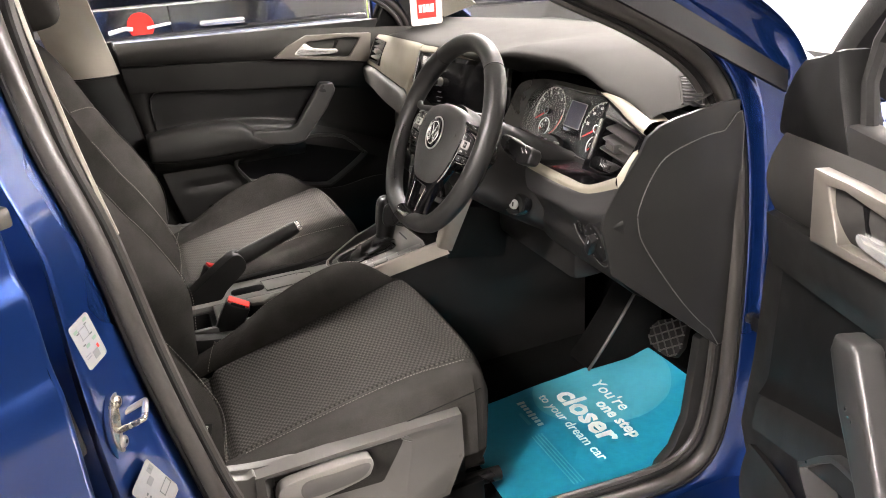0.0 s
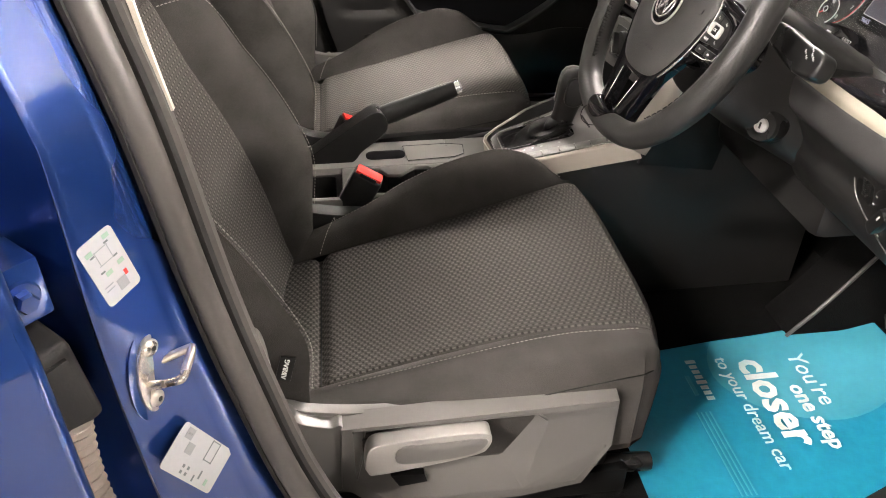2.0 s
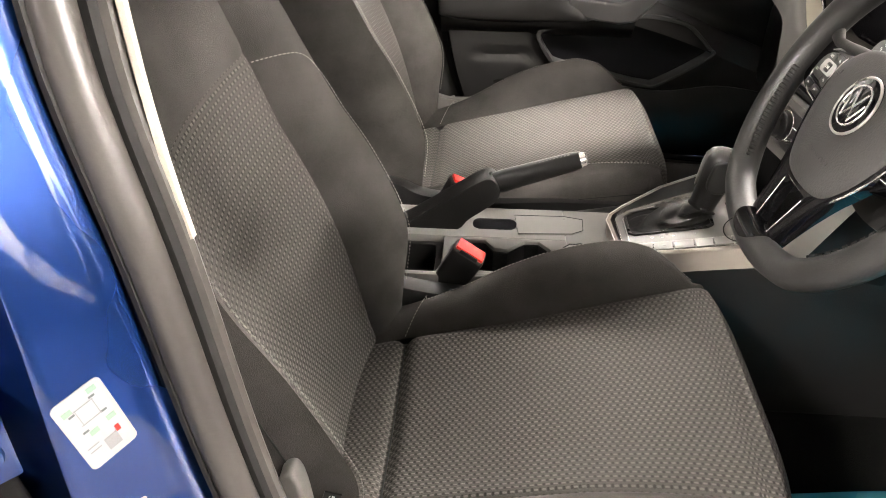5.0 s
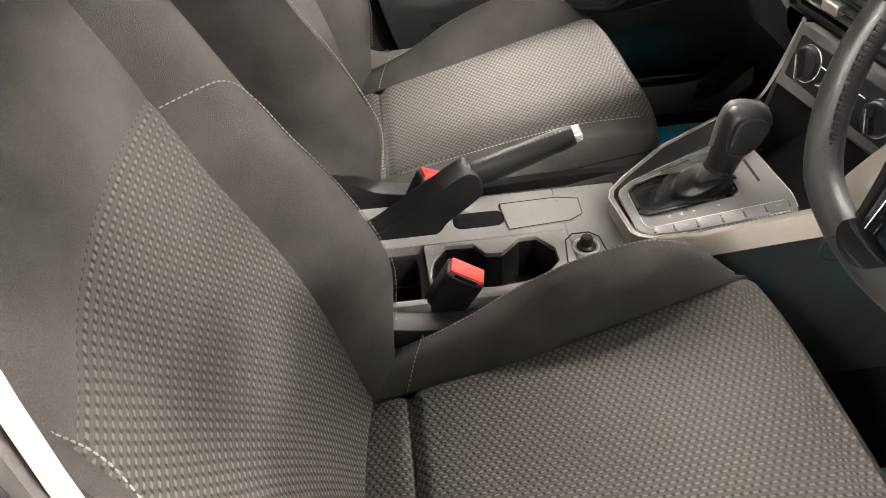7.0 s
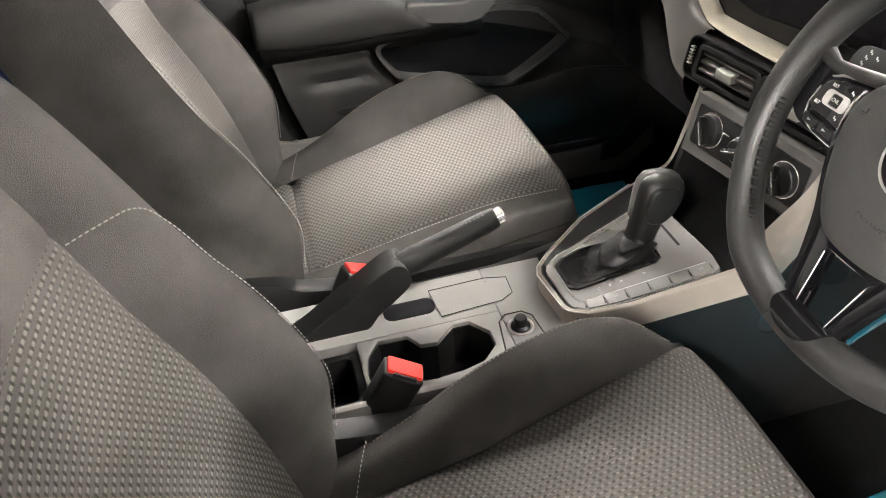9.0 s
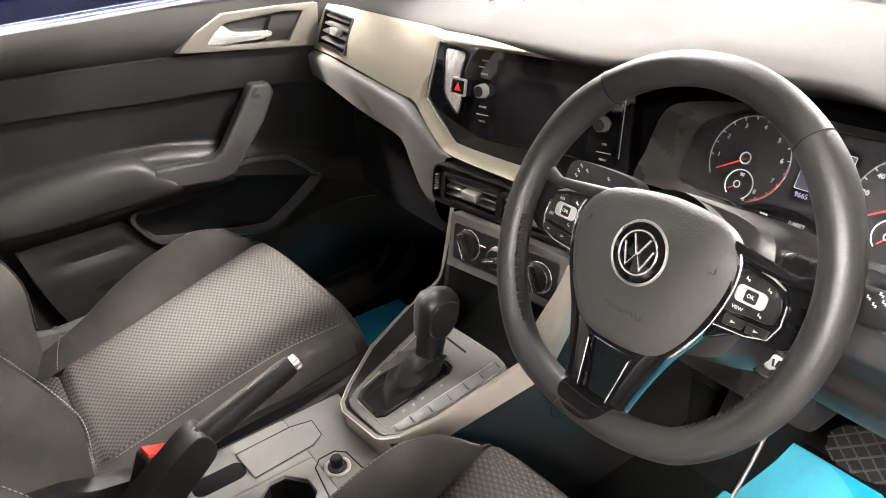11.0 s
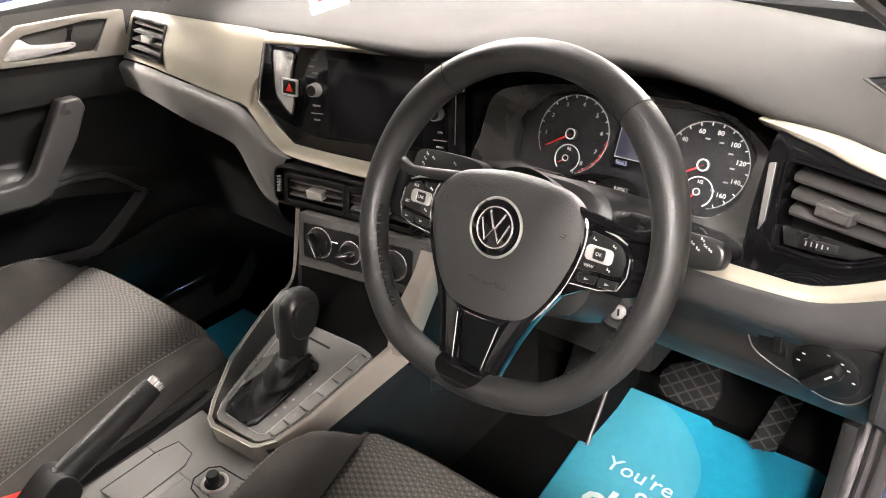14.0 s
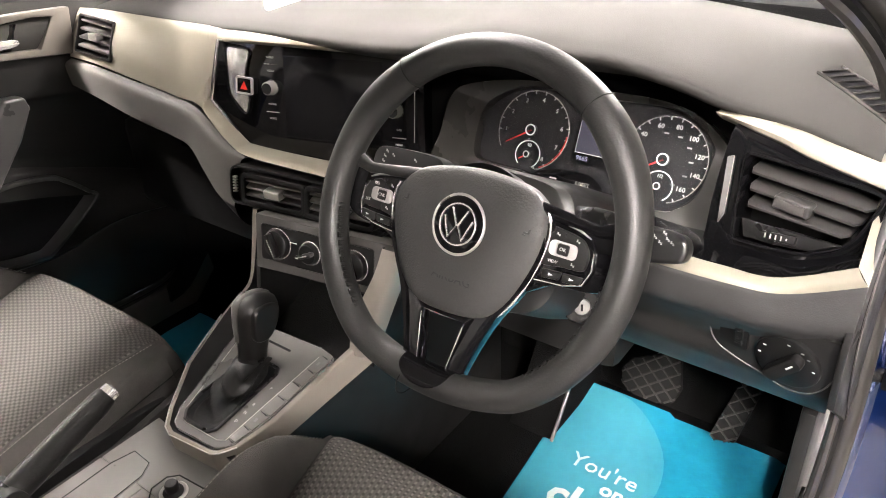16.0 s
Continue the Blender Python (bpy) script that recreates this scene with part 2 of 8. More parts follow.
def solid(name, bm, material, label, category, kind="", group="", smooth=True):
    return tagged(mesh_object(name, bm, material, smooth), label, category, group, kind)


def joined(*bms):
    """One bmesh of several."""
    out = bmesh.new()
    for b in bms:
        me = bpy.data.meshes.new("tmp")
        b.to_mesh(me)
        b.free()
        out.from_mesh(me)
        bpy.data.meshes.remove(me)
    return out


def moved(bm, m):
    bm.transform(m)
    return bm


def edged(bm, width, segments=2, angle=30):
    if width > 0:
        sharp = [e for e in bm.edges if len(e.link_faces) == 2 and e.calc_face_angle(0) > radians(angle)]
        bmesh.ops.bevel(bm, geom=sharp, offset=width, segments=segments, profile=0.6, affect="EDGES", clamp_overlap=True)
    return bm


def box(x0, x1, y0, y1, z0, z1, bevel=0.004, m=None, segments=2):
    bm = bmesh.new()
    bmesh.ops.create_cube(bm, size=1)
    bm.transform(Matrix.Translation(((x0 + x1) / 2, (y0 + y1) / 2, (z0 + z1) / 2)) @ Matrix.Diagonal((x1 - x0, y1 - y0, z1 - z0, 1)))
    edged(bm, bevel, segments)
    return moved(bm, m) if m else bm


def prism(poly, z0, z1, bevel=0.003, m=None, segments=2, taper=1.0):
    """A flat outline in x and y, from z0 (back) to z1 (front)."""
    bm = bmesh.new()
    cx, cy = sum(p[0] for p in poly) / len(poly), sum(p[1] for p in poly) / len(poly)
    low = [bm.verts.new((p[0], p[1], z0)) for p in poly]
    top = [bm.verts.new((cx + (p[0] - cx) * taper, cy + (p[1] - cy) * taper, z1)) for p in poly]
    bm.faces.new(low[::-1])
    bm.faces.new(top)
    for i in range(len(poly)):
        j = (i + 1) % len(poly)
        bm.faces.new((low[i], low[j], top[j], top[i]))
    bmesh.ops.recalc_face_normals(bm, faces=bm.faces)
    edged(bm, bevel, segments)
    return moved(bm, m) if m else bm


def frame_of(outer, inner, z0, z1, bevel=0.002, m=None):
    """A ring between two outlines with as many points each."""
    bm = bmesh.new()
    rings = [[bm.verts.new((p[0], p[1], z)) for p in pts] for pts, z in ((outer, z0), (outer, z1), (inner, z1), (inner, z0))]
    n = len(outer)
    for a in range(4):
        for i in range(n):
            j = (i + 1) % n
            bm.faces.new((rings[a][i], rings[a][j], rings[(a + 1) % 4][j], rings[(a + 1) % 4][i]))
    bmesh.ops.recalc_face_normals(bm, faces=bm.faces)
    edged(bm, bevel)
    return moved(bm, m) if m else bm


def smooth_line(pts, n, closed=False):
    """n points on a smooth curve through pts."""
    pts = [Vector(p) for p in pts]
    k = len(pts)
    span = k if closed else k - 1
    out = []
    for i in range(n):
        s = i / (n if closed else n - 1) * span
        a = min(int(s), span - 1)
        f = s - a
        p = [pts[(a + o) % k] if closed else pts[min(max(a + o, 0), k - 1)] for o in (-1, 0, 1, 2)]
        out.append(0.5 * (2 * p[1] + (p[2] - p[0]) * f + (2 * p[0] - 5 * p[1] + 4 * p[2] - p[3]) * f * f + (3 * p[1] - p[0] - 3 * p[2] + p[3]) * f ** 3))
    return out


def outline(pts, n=48):
    return [tuple(p)[:2] for p in smooth_line([(*p, 0) for p in pts], n, True)]


def disc(r, n=32, cx=0.0, cy=0.0, ry=None):
    return [(cx + r * math.cos(2 * math.pi * i / n), cy + (ry or r) * math.sin(2 * math.pi * i / n)) for i in range(n)]


def rounded(w, h, r, n=5, cx=0.0, cy=0.0):
    out = []
    for qx, qy, a0 in ((1, 1, 0), (-1, 1, 90), (-1, -1, 180), (1, -1, 270)):
        for i in range(n):
            a = radians(a0 + 90 * i / (n - 1))
            out.append((cx + qx * (w / 2 - r) + r * math.cos(a), cy + qy * (h / 2 - r) + r * math.sin(a)))
    return out


def tube(pts, radius, seg=10, closed=False, flat=1.0, up=(0, 0, 1), m=None):
    """A round bar along pts; radius may be a list; flat squeezes it along up."""
    bm = bmesh.new()
    pts = [Vector(p) for p in pts]
    n = len(pts)
    rads = radius if isinstance(radius, (list, tuple)) else [radius] * n
    rings = []
    for i, p in enumerate(pts):
        a = pts[(i + 1) % n] if closed or i < n - 1 else p
        b = pts[i - 1] if closed or i > 0 else p
        d = (a - b).normalized()
        side = d.cross(Vector(up))
        side = side.normalized() if side.length > 1e-4 else d.orthogonal().normalized()
        top = side.cross(d)
        rings.append([bm.verts.new(p + rads[i] * (side * math.cos(t) + flat * top * math.sin(t))) for t in (2 * math.pi * k / seg for k in range(seg))])
    for i in range(n if closed else n - 1):
        for k in range(seg):
            j = (i + 1) % n
            bm.faces.new((rings[i][k], rings[i][(k + 1) % seg], rings[j][(k + 1) % seg], rings[j][k]))
    if not closed:
        bm.faces.new(rings[0][::-1])
        bm.faces.new(rings[-1])
    bmesh.ops.recalc_face_normals(bm, faces=bm.faces)
    return moved(bm, m) if m else bm


def lathe(profile, seg=32, m=None):
    """Pairs of radius and height, turned round z."""
    bm = bmesh.new()
    rings = []
    for r, z in profile:
        rings.append([bm.verts.new((r * math.cos(2 * math.pi * k / seg), r * math.sin(2 * math.pi * k / seg), z)) for k in range(seg)] if r > 1e-6 else [bm.verts.new((0, 0, z))])
    for a, b in zip(rings, rings[1:]):
        for k in range(seg):
            j = (k + 1) % seg
            if len(a) == 1 and len(b) > 1:
                bm.faces.new((a[0], b[k], b[j]))
            elif len(b) == 1 and len(a) > 1:
                bm.faces.new((a[k], a[j], b[0]))
            elif len(a) > 1:
                bm.faces.new((a[k], a[j], b[j], b[k]))
    bmesh.ops.recalc_face_normals(bm, faces=bm.faces)
    return moved(bm, m) if m else bm


def sheet(fn, nu, nv, thick=0.0, uv=None):
    """A surface fn(u, v) for u, v in 0..1; uv gives cloth coordinates in metres; thick gives it a back."""
    bm = bmesh.new()
    layer = bm.loops.layers.uv.new("UVMap")
    grid = [[bm.verts.new(fn(i / nu, j / nv)) for j in range(nv + 1)] for i in range(nu + 1)]
    for i in range(nu):
        for j in range(nv):
            ids = ((i, j), (i + 1, j), (i + 1, j + 1), (i, j + 1))
            f = bm.faces.new([grid[a][b] for a, b in ids])
            for loop, (a, b) in zip(f.loops, ids):
                loop[layer].uv = uv(a / nu, b / nv) if uv else (a / nu, b / nv)
    bmesh.ops.recalc_face_normals(bm, faces=bm.faces)
    if thick:
        bmesh.ops.solidify(bm, geom=list(bm.faces), thickness=thick)
    return bm


def stitches(pts, length=0.0040, gap=0.0018, width=0.0008, lift=0.0006, up=(0, 0, 1)):
    """A row of thread dashes along a line."""
    bm = bmesh.new()
    pts = [Vector(p) for p in pts]
    acc, nxt = 0.0, 0.0
    for a, b in zip(pts, pts[1:]):
        seg = (b - a).length
        if seg < 1e-6:
            continue
        d = (b - a) / seg
        side = d.cross(Vector(up)).normalized() * width
        top = side.cross(d).normalized() * width
        while nxt < acc + seg:
            c = a + d * (nxt - acc) + top * (lift / width)
            r0 = [bm.verts.new(c - d * length / 2 + o * 0.5) for o in (side, top, -side, -top)]
            r1 = [bm.verts.new(c + o) for o in (side, top, -side, -top)]
            r2 = [bm.verts.new(c + d * length / 2 + o * 0.5) for o in (side, top, -side, -top)]
            for p, q in ((r0, r1), (r1, r2)):
                for k in range(4):
                    bm.faces.new((p[k], p[(k + 1) % 4], q[(k + 1) % 4], q[k]))
            nxt += length + gap
        acc += seg
    return bm


def on_plane(p, yaw, lean):
    """Axes on a panel that faces the rear: x to the driver's right, y up, z out of it."""
    y, l = radians(yaw), radians(lean)
    d = Vector((math.sin(y), -math.cos(y), 0))
    back = Vector((math.cos(y), math.sin(y), 0))
    u = Vector((0, 0, 1)) * math.cos(l) + back * math.sin(l)
    n = d.cross(u)
    return Matrix(((d.x, u.x, n.x, p[0]), (d.y, u.y, n.y, p[1]), (d.z, u.z, n.z, p[2]), (0, 0, 0, 1)))


def lettering(text, size, m, material, parent, depth=0.0004, align="CENTER", bold=0.0, name="lettering"):
    cu = bpy.data.curves.new("words", "FONT")
    cu.body, cu.size, cu.extrude, cu.align_x, cu.align_y, cu.offset = text, size, depth, align, "CENTER", bold
    cu.resolution_u = 2
    tmp = bpy.data.objects.new("words", cu)
    scene.collection.objects.link(tmp)
    me = bpy.data.meshes.new_from_object(tmp.evaluated_get(bpy.context.evaluated_depsgraph_get()))
    bpy.data.objects.remove(tmp)
    bpy.data.curves.remove(cu)
    bm = bmesh.new()
    bm.from_mesh(me)
    bpy.data.meshes.remove(me)
    bm.transform(m)
    return part(name, bm, material, parent, smooth=False)


def bars(rects, z0, z1, m):
    """Small flat bars: x, y, width, height."""
    return joined(*[box(x - w / 2, x + w / 2, y - h / 2, y + h / 2, z0, z1, 0.0, m) for x, y, w, h in rects])


def patch(ctrl, nu, nv, thick=0.0):
    """A smooth skin through rows of control points."""
    rows = [smooth_line(r, nv + 1) for r in ctrl]
    cols = [smooth_line([r[j] for r in rows], nu + 1) for j in range(nv + 1)]
    return sheet(lambda u, v: cols[int(round(v * nv))][int(round(u * nu))], nu, nv, thick)


def at(x, y, z=0.0, turn=0.0):
    return pose(x, y, z, 0, 0, turn)


def mix(a, b, f):
    return a + (b - a) * f


def lerp(x, table):
    """Smooth reading from a short table of (x, value)."""
    if x <= table[0][0]:
        return table[0][1]
    if x >= table[-1][0]:
        return table[-1][1]
    n = len(table)
    slopes = []
    for i in range(n):
        if 0 < i < n - 1:
            a = (table[i][1] - table[i - 1][1]) / (table[i][0] - table[i - 1][0])
            b = (table[i + 1][1] - table[i][1]) / (table[i + 1][0] - table[i][0])
            slopes.append(0.0 if a * b <= 0 else 2 * a * b / (a + b))
        else:
            j = min(i, n - 2)
            slopes.append((table[j + 1][1] - table[j][1]) / (table[j + 1][0] - table[j][0]))
    for i in range(n - 1):
        if x <= table[i + 1][0]:
            h = table[i + 1][0] - table[i][0]
            f = (x - table[i][0]) / h
            return ((2 * f ** 3 - 3 * f * f + 1) * table[i][1] + (f ** 3 - 2 * f * f + f) * h * slopes[i]
                    + (3 * f * f - 2 * f ** 3) * table[i + 1][1] + (f ** 3 - f * f) * h * slopes[i + 1])
    return table[-1][1]

# ---------------------------------------------------------------- showroom
solid("floor", box(-7, 7, -7, 7, -0.2, 0.0, 0), FLOORING, "pale grey painted showroom floor", "floor", "structure", smooth=False)
solid("ceiling", box(-7, 7, -7, 7, 4.0, 4.2, 0), CEILING, "showroom ceiling, kept grey to cut bounced light", "ceiling", "structure", smooth=False)
solid("wall_north", box(-7, 7, 7, 7.2, 0, 4.0, 0), PLASTER, "white painted showroom wall", "wall", "structure", smooth=False)
solid("wall_south", box(-7, 7, -7.2, -7, 0, 4.0, 0), PLASTER, "white painted showroom wall", "wall", "structure", smooth=False)
solid("wall_east", box(7, 7.2, -7.2, 7.2, 0, 4.0, 0), PLASTER, "white painted showroom wall", "wall", "structure", smooth=False)
solid("wall_west", box(-7.2, -7, -7.2, 7.2, 0, 4.0, 0), DARKWALL, "unseen showroom wall, kept grey to cut bounced light", "wall", "structure", smooth=False)


def ceiling_light(x, y, power, w=1.5, h=0.7):
    light = thing("ceiling_light", "white rectangular ceiling light panel, switched on", "ceiling light", (x, y, 3.9), "showroom ceiling lights")
    part("housing", box(x - w / 2 - 0.03, x + w / 2 + 0.03, y - h / 2 - 0.03, y + h / 2 + 0.03, 3.86, 4.0, 0.004), ALU, light)
    part("diffuser", box(x - w / 2, x + w / 2, y - h / 2, y + h / 2, 3.852, 3.866, 0.002), glowing("lit_diffuser", (1, 0.945, 0.865), power), light, "glowing white diffuser", smooth=False)


LAMPS = 330.0
for lx, ly, share in ((6.0, -1.6, 1.67), (4.2, 5.0, 1.16), (2.4, 3.2, 1.05), (6.0, 0.0, 0.78), (-1.2, 1.6, 0.74), (-1.2, 5.0, 0.65), (-3.2, -3.2, 0.55), (-5.5, -5.0, 0.43), (2.4, -1.6, 0.42), (2.4, 5.0, 0.35), (-3.2, -1.6, 0.28)):
    ceiling_light(lx, ly, LAMPS, 1.5 * math.sqrt(share), 0.40 * math.sqrt(share))

# ---------------------------------------------------------------- seats
DRIVER_Y, PASSENGER_Y = -0.383, 0.365


def seat_top(x):
    return 0.537 + 0.225 * (x + 0.49) + 0.008 * math.sin(math.pi * min(max((x + 0.55) / 0.46, 0), 1))


def cushion_line(s):
    """Middle line of the cushion, from the rear (0) over the front roll to its underside (1)."""
    if s < 0.7:
        x = -0.60 + (s / 0.7) * 0.51
        return x, seat_top(x)
    f = (s - 0.7) / 0.3
    pts = ((-0.09, seat_top(-0.09)), (-0.055, 0.622), (-0.034, 0.590), (-0.030, 0.545), (-0.040, 0.480), (-0.075, 0.425))
    p = smooth_line([(a, 0, b) for a, b in pts], 61)[int(round(f * 60))]
    return p.x, p.z


def seam_half(s, side=1):
    """Half width of the flecked panel; side 1 is the one with the high bolster."""
    if side > 0:
        return lerp(s, ((0.0, 0.146), (0.15, 0.150), (0.32, 0.150), (0.51, 0.166), (0.70, 0.188), (0.82, 0.196), (1.0, 0.185)))
    return lerp(s, ((0.0, 0.148), (0.15, 0.151), (0.45, 0.152), (0.60, 0.162), (0.70, 0.176), (0.82, 0.186), (1.0, 0.180)))


def ridge_half(s, side=1):
    if side > 0:
        return lerp(s, ((0.0, 0.200), (0.2, 0.210), (0.48, 0.222), (0.62, 0.214), (0.695, 0.197), (0.72, 0.1945), (0.86, 0.200), (1.0, 0.188)))
    return lerp(s, ((0.0, 0.172), (0.15, 0.176), (0.30, 0.181), (0.58, 0.184), (0.69, 0.194), (0.82, 0.200), (1.0, 0.186)))


def ridge_rise(s, side=1):
    if side > 0:
        return lerp(s, ((0.0, 0.012), (0.137, 0.014), (0.247, 0.026), (0.353, 0.050), (0.453, 0.064), (0.549, 0.069), (0.615, 0.056), (0.665, 0.030), (0.70, 0.006), (0.72, 0.0), (1.0, 0.0)))
    return lerp(s, ((0.0, 0.008), (0.15, 0.010), (0.5, 0.010), (0.66, 0.004), (0.74, 0.0), (1.0, 0.0)))


BACK_X, BACK_Z, BACK_LEAN = -0.542, 0.565, 0.346


def back_x(z):
    return BACK_X - (z - BACK_Z) * BACK_LEAN + 0.012 * math.sin(math.pi * min(max((z - 0.56) / 0.3, 0), 1))


def back_seam_half(z):
    return lerp(z, ((0.52, 0.150), (0.62, 0.160), (0.80, 0.172), (0.95, 0.170), (1.05, 0.162), (1.135, 0.148)))


def back_ridge_half(z):
    return lerp(z, ((0.52, 0.195), (0.62, 0.220), (0.75, 0.232), (0.92, 0.228), (1.03, 0.218), (1.09, 0.203), (1.135, 0.176)))


def back_ridge_out(z):
    return lerp(z, ((0.50, 0.020), (0.60, 0.050), (0.70, 0.078), (0.80, 0.074), (0.92, 0.056), (1.03, 0.044), (1.09, 0.034), (1.135, 0.016)))


def car_seat(yc, s, label):
    """s is 1 where the inner side lies towards +y."""
    chair = thing("front_seat", label, "car seat", (-0.3, yc, 0.33), "front seats")

    def P(x, y, z):
        return Vector((x, yc + s * y, z))

    # cushion
    def insert(u, v):
        x, z = cushion_line(u)
        y = mix(-seam_half(u, -s), seam_half(u, s), v)
        edge = abs(2 * v - 1)
        z -= 0.010 * (1 - edge ** 2) * (1 if u < 0.75 else 0.4) + 0.005 * max(0, edge - 0.96) / 0.04
        if u > 0.7:
            x -= 0.020 * edge ** 4 * min((u - 0.7) / 0.1, 1)
        tuck = math.exp(-((u - 0.150) / 0.012) ** 2)
        return P(x, y, z - 0.012 * tuck)

    part("cushion_insert", sheet(insert, 110, 40, 0, lambda u, v: (u * 0.72, (v - 0.5) * 0.38)), FLECKED, chair, "dark cloth with raised pale flecks")

    part("tuck_seam", tube([insert(0.150, i / 30) + Vector((0, 0, 0.0008)) for i in range(31)], 0.0016, 6), DARKRUBBER, chair)

    def ridge(u, side):
        x, z = cushion_line(u)
        if u > 0.7:
            x -= 0.024 * min((u - 0.7) / 0.1, 1)
        return P(x, side * ridge_half(u, side * s), z + ridge_rise(u, side * s))

    def seam(u, side):
        x, z = cushion_line(u)
        if u > 0.7:
            x -= 0.020 * min((u - 0.7) / 0.1, 1)
        return P(x, side * seam_half(u, side * s), z - 0.005)

    for side in (-1, 1):
        def bolster(u, v, side=side):
            a, b = seam(u, side), ridge(u, side)
            bulge = 0.013 * math.sin(math.pi * min(v, 1)) * min((b - a).length / 0.06, 1)
            return a.lerp(b, v) + Vector((0, 0, bulge))

        part("bolster", sheet(bolster, 80, 10), CLOTH, chair, "plain charcoal cloth bolster")

        def flank(u, v, side=side):
            a = ridge(u, side)
            low = P(min(a.x, -0.05 - 0.02 * v), side * (0.236 if u < 0.7 else mix(0.236, 0.19, (u - 0.7) / 0.3)), 0.47 if u < 0.75 else mix(0.47, 0.40, (u - 0.75) / 0.25))
            if side * s < 0:
                # rounded shoulder that falls to the side
                y1 = abs(low.y - yc)
                y0 = abs(a.y - yc)
                yy = mix(y0, y1, lerp(v, ((0.0, 0.0), (0.25, 0.52), (0.45, 0.86), (0.62, 1.03), (1.0, 1.0))))
                zz = mix(a.z, low.z, lerp(v, ((0.0, 0.0), (0.25, 0.025), (0.45, 0.16), (0.62, 0.42), (1.0, 1.0))))
                return Vector((mix(a.x, low.x, v), yc + s * side * yy, zz))
            p = a.lerp(low, v)
            out = 0.016 * math.sin(math.pi * v) ** 0.8 * (1 if u < 0.8 else 0.5)
            return p + Vector((0, s * side * out, 0))

        if side * s < 0:
            groove = [flank(0.10 + 0.64 * k / 40, mix(0.62, 0.50, k / 40)) + Vector((0, s * side * 0.0004, 0.0004)) for k in range(41)]
        else:
            groove = [flank(0.12 + 0.60 * k / 40, mix(0.62, 0.26, k / 40)) + Vector((0, s * side * 0.0006, 0)) for k in range(41)]
        part("flank_seam", tube(groove, 0.0010, 6), DARKRUBBER, chair)
        part("side_panel", sheet(flank, 60, 24), CLOTH, chair, "plain charcoal cloth side")
        line = []
        if side * s > 0:
            line = [seam(0.150, side).lerp(ridge(0.185, side), i / 10) + Vector((0, 0, 0.006 + 0.006 * math.sin(math.pi * i / 10))) for i in range(11)]
        line += [ridge(0.185 + 0.525 * i / 80, side) + Vector((0, -s * side * 0.004, 0.0022)) for i in range(81)]
        part("stitching", stitches(line), THREAD, chair, "pale contrast stitching")

    # backrest
    top_z = 0.957

    def top_drop(y):
        """How far the arched upper edge of the insert falls below the shoulder line."""
        return lerp(y, ((-0.18, 0.041), (-0.12, 0.035), (-0.09, 0.027), (-0.02, 0.017), (0.07, 0.011), (0.15, 0.006), (0.18, 0.005)))

    def dished(v):
        e = abs(2 * v - 1)
        return 0.016 * (1 - e ** 2) + 0.004 * max(0, e - 0.96) / 0.04

    def back_insert(u, v):
        y = (2 * v - 1) * back_seam_half(mix(0.535, top_z, u))
        z = mix(0.535, top_z - top_drop(y), u)
        return P(back_x(z) - dished(v) - 0.0022 * max(0, u - 0.97) / 0.03, (2 * v - 1) * back_seam_half(z), z)

    part("backrest_insert", sheet(back_insert, 60, 30, 0, lambda u, v: ((v - 0.5) * 0.34, u * 0.44)), FLECKED, chair, "dark cloth with raised pale flecks")

    def bridge(z, side):
        return P(back_x(z) + back_ridge_out(z), side * back_ridge_half(z), z)

    def bseam(z, side):
        return P(back_x(z) - 0.004, side * back_seam_half(z), z - 0.004 * (z - 0.535) / 0.42)

    for side in (-1, 1):
        def wing(u, v, side=side):
            z = mix(0.535, top_z, u)
            a, b = bseam(z, side), bridge(z, side)
            return a.lerp(b, v) + Vector((0.012 * math.sin(math.pi * v), 0, 0))

        part("back_bolster", sheet(wing, 50, 12), CLOTH, chair, "plain charcoal cloth bolster")

        def back_flank(u, v, side=side):
            z = mix(0.535, 1.135, u)
            a = bridge(z, side)
            b = P(back_x(z) - 0.105, side * (back_ridge_half(z) - 0.015), z)
            bow = 0.014 * math.sin(math.pi * v)
            return a.lerp(b, v) + Vector((0, s * side * bow, 0))

        part("back_side", sheet(back_flank, 50, 10), CLOTH, chair, "plain charcoal cloth side")
        if side < 0:
            piping = [back_flank(mix(0.22, 0.62, k / 40), mix(0.30, 0.24, k / 40)) + Vector((0, s * side * 0.0004, 0)) for k in range(41)]
            part("side_piping", tube(piping, 0.0010, 6), DARKRUBBER, chair, "dark piping along the bolster")
        line = [bridge(mix(0.60, top_z - 0.075, i / 60), side) + Vector((0.003, -s * side * 0.003, 0)) for i in range(61)]
        bend = smooth_line([(0.075, 0.98, 0), (0.045, 0.95, 0), (0.018, 0.84, 0), (0.004, 0.64, 0), (0.0, 0.42, 0), (0.0, 0.2, 0), (0.002, 0.0, 0)], 40)
        bend = [Vector((q.x + 0.012 * (1 - min(q.x / 0.06, 1)), q.y, 0)) for q in bend]
        for q in bend[1:]:
            f = (top_z - q.x - 0.535) / (top_z - 0.535)
            line.append(wing(f, q.y) + Vector((0.0035, -s * side * 0.002, 0.001)))
        part("stitching", stitches(line, up=(1, 0, 0.3)), THREAD, chair, "pale contrast stitching")

    def upper(u, v):
        z = mix(top_z - top_drop((2 * v - 1) * 0.17), 1.135, u)
        h = back_seam_half(z)
        e = abs(2 * v - 1)
        dip = mix(dished(v), 0.004 + 0.012 * (1 - e ** 2), min(u / 0.3, 1)) + 0.0022 * max(0, 1 - u / 0.05)
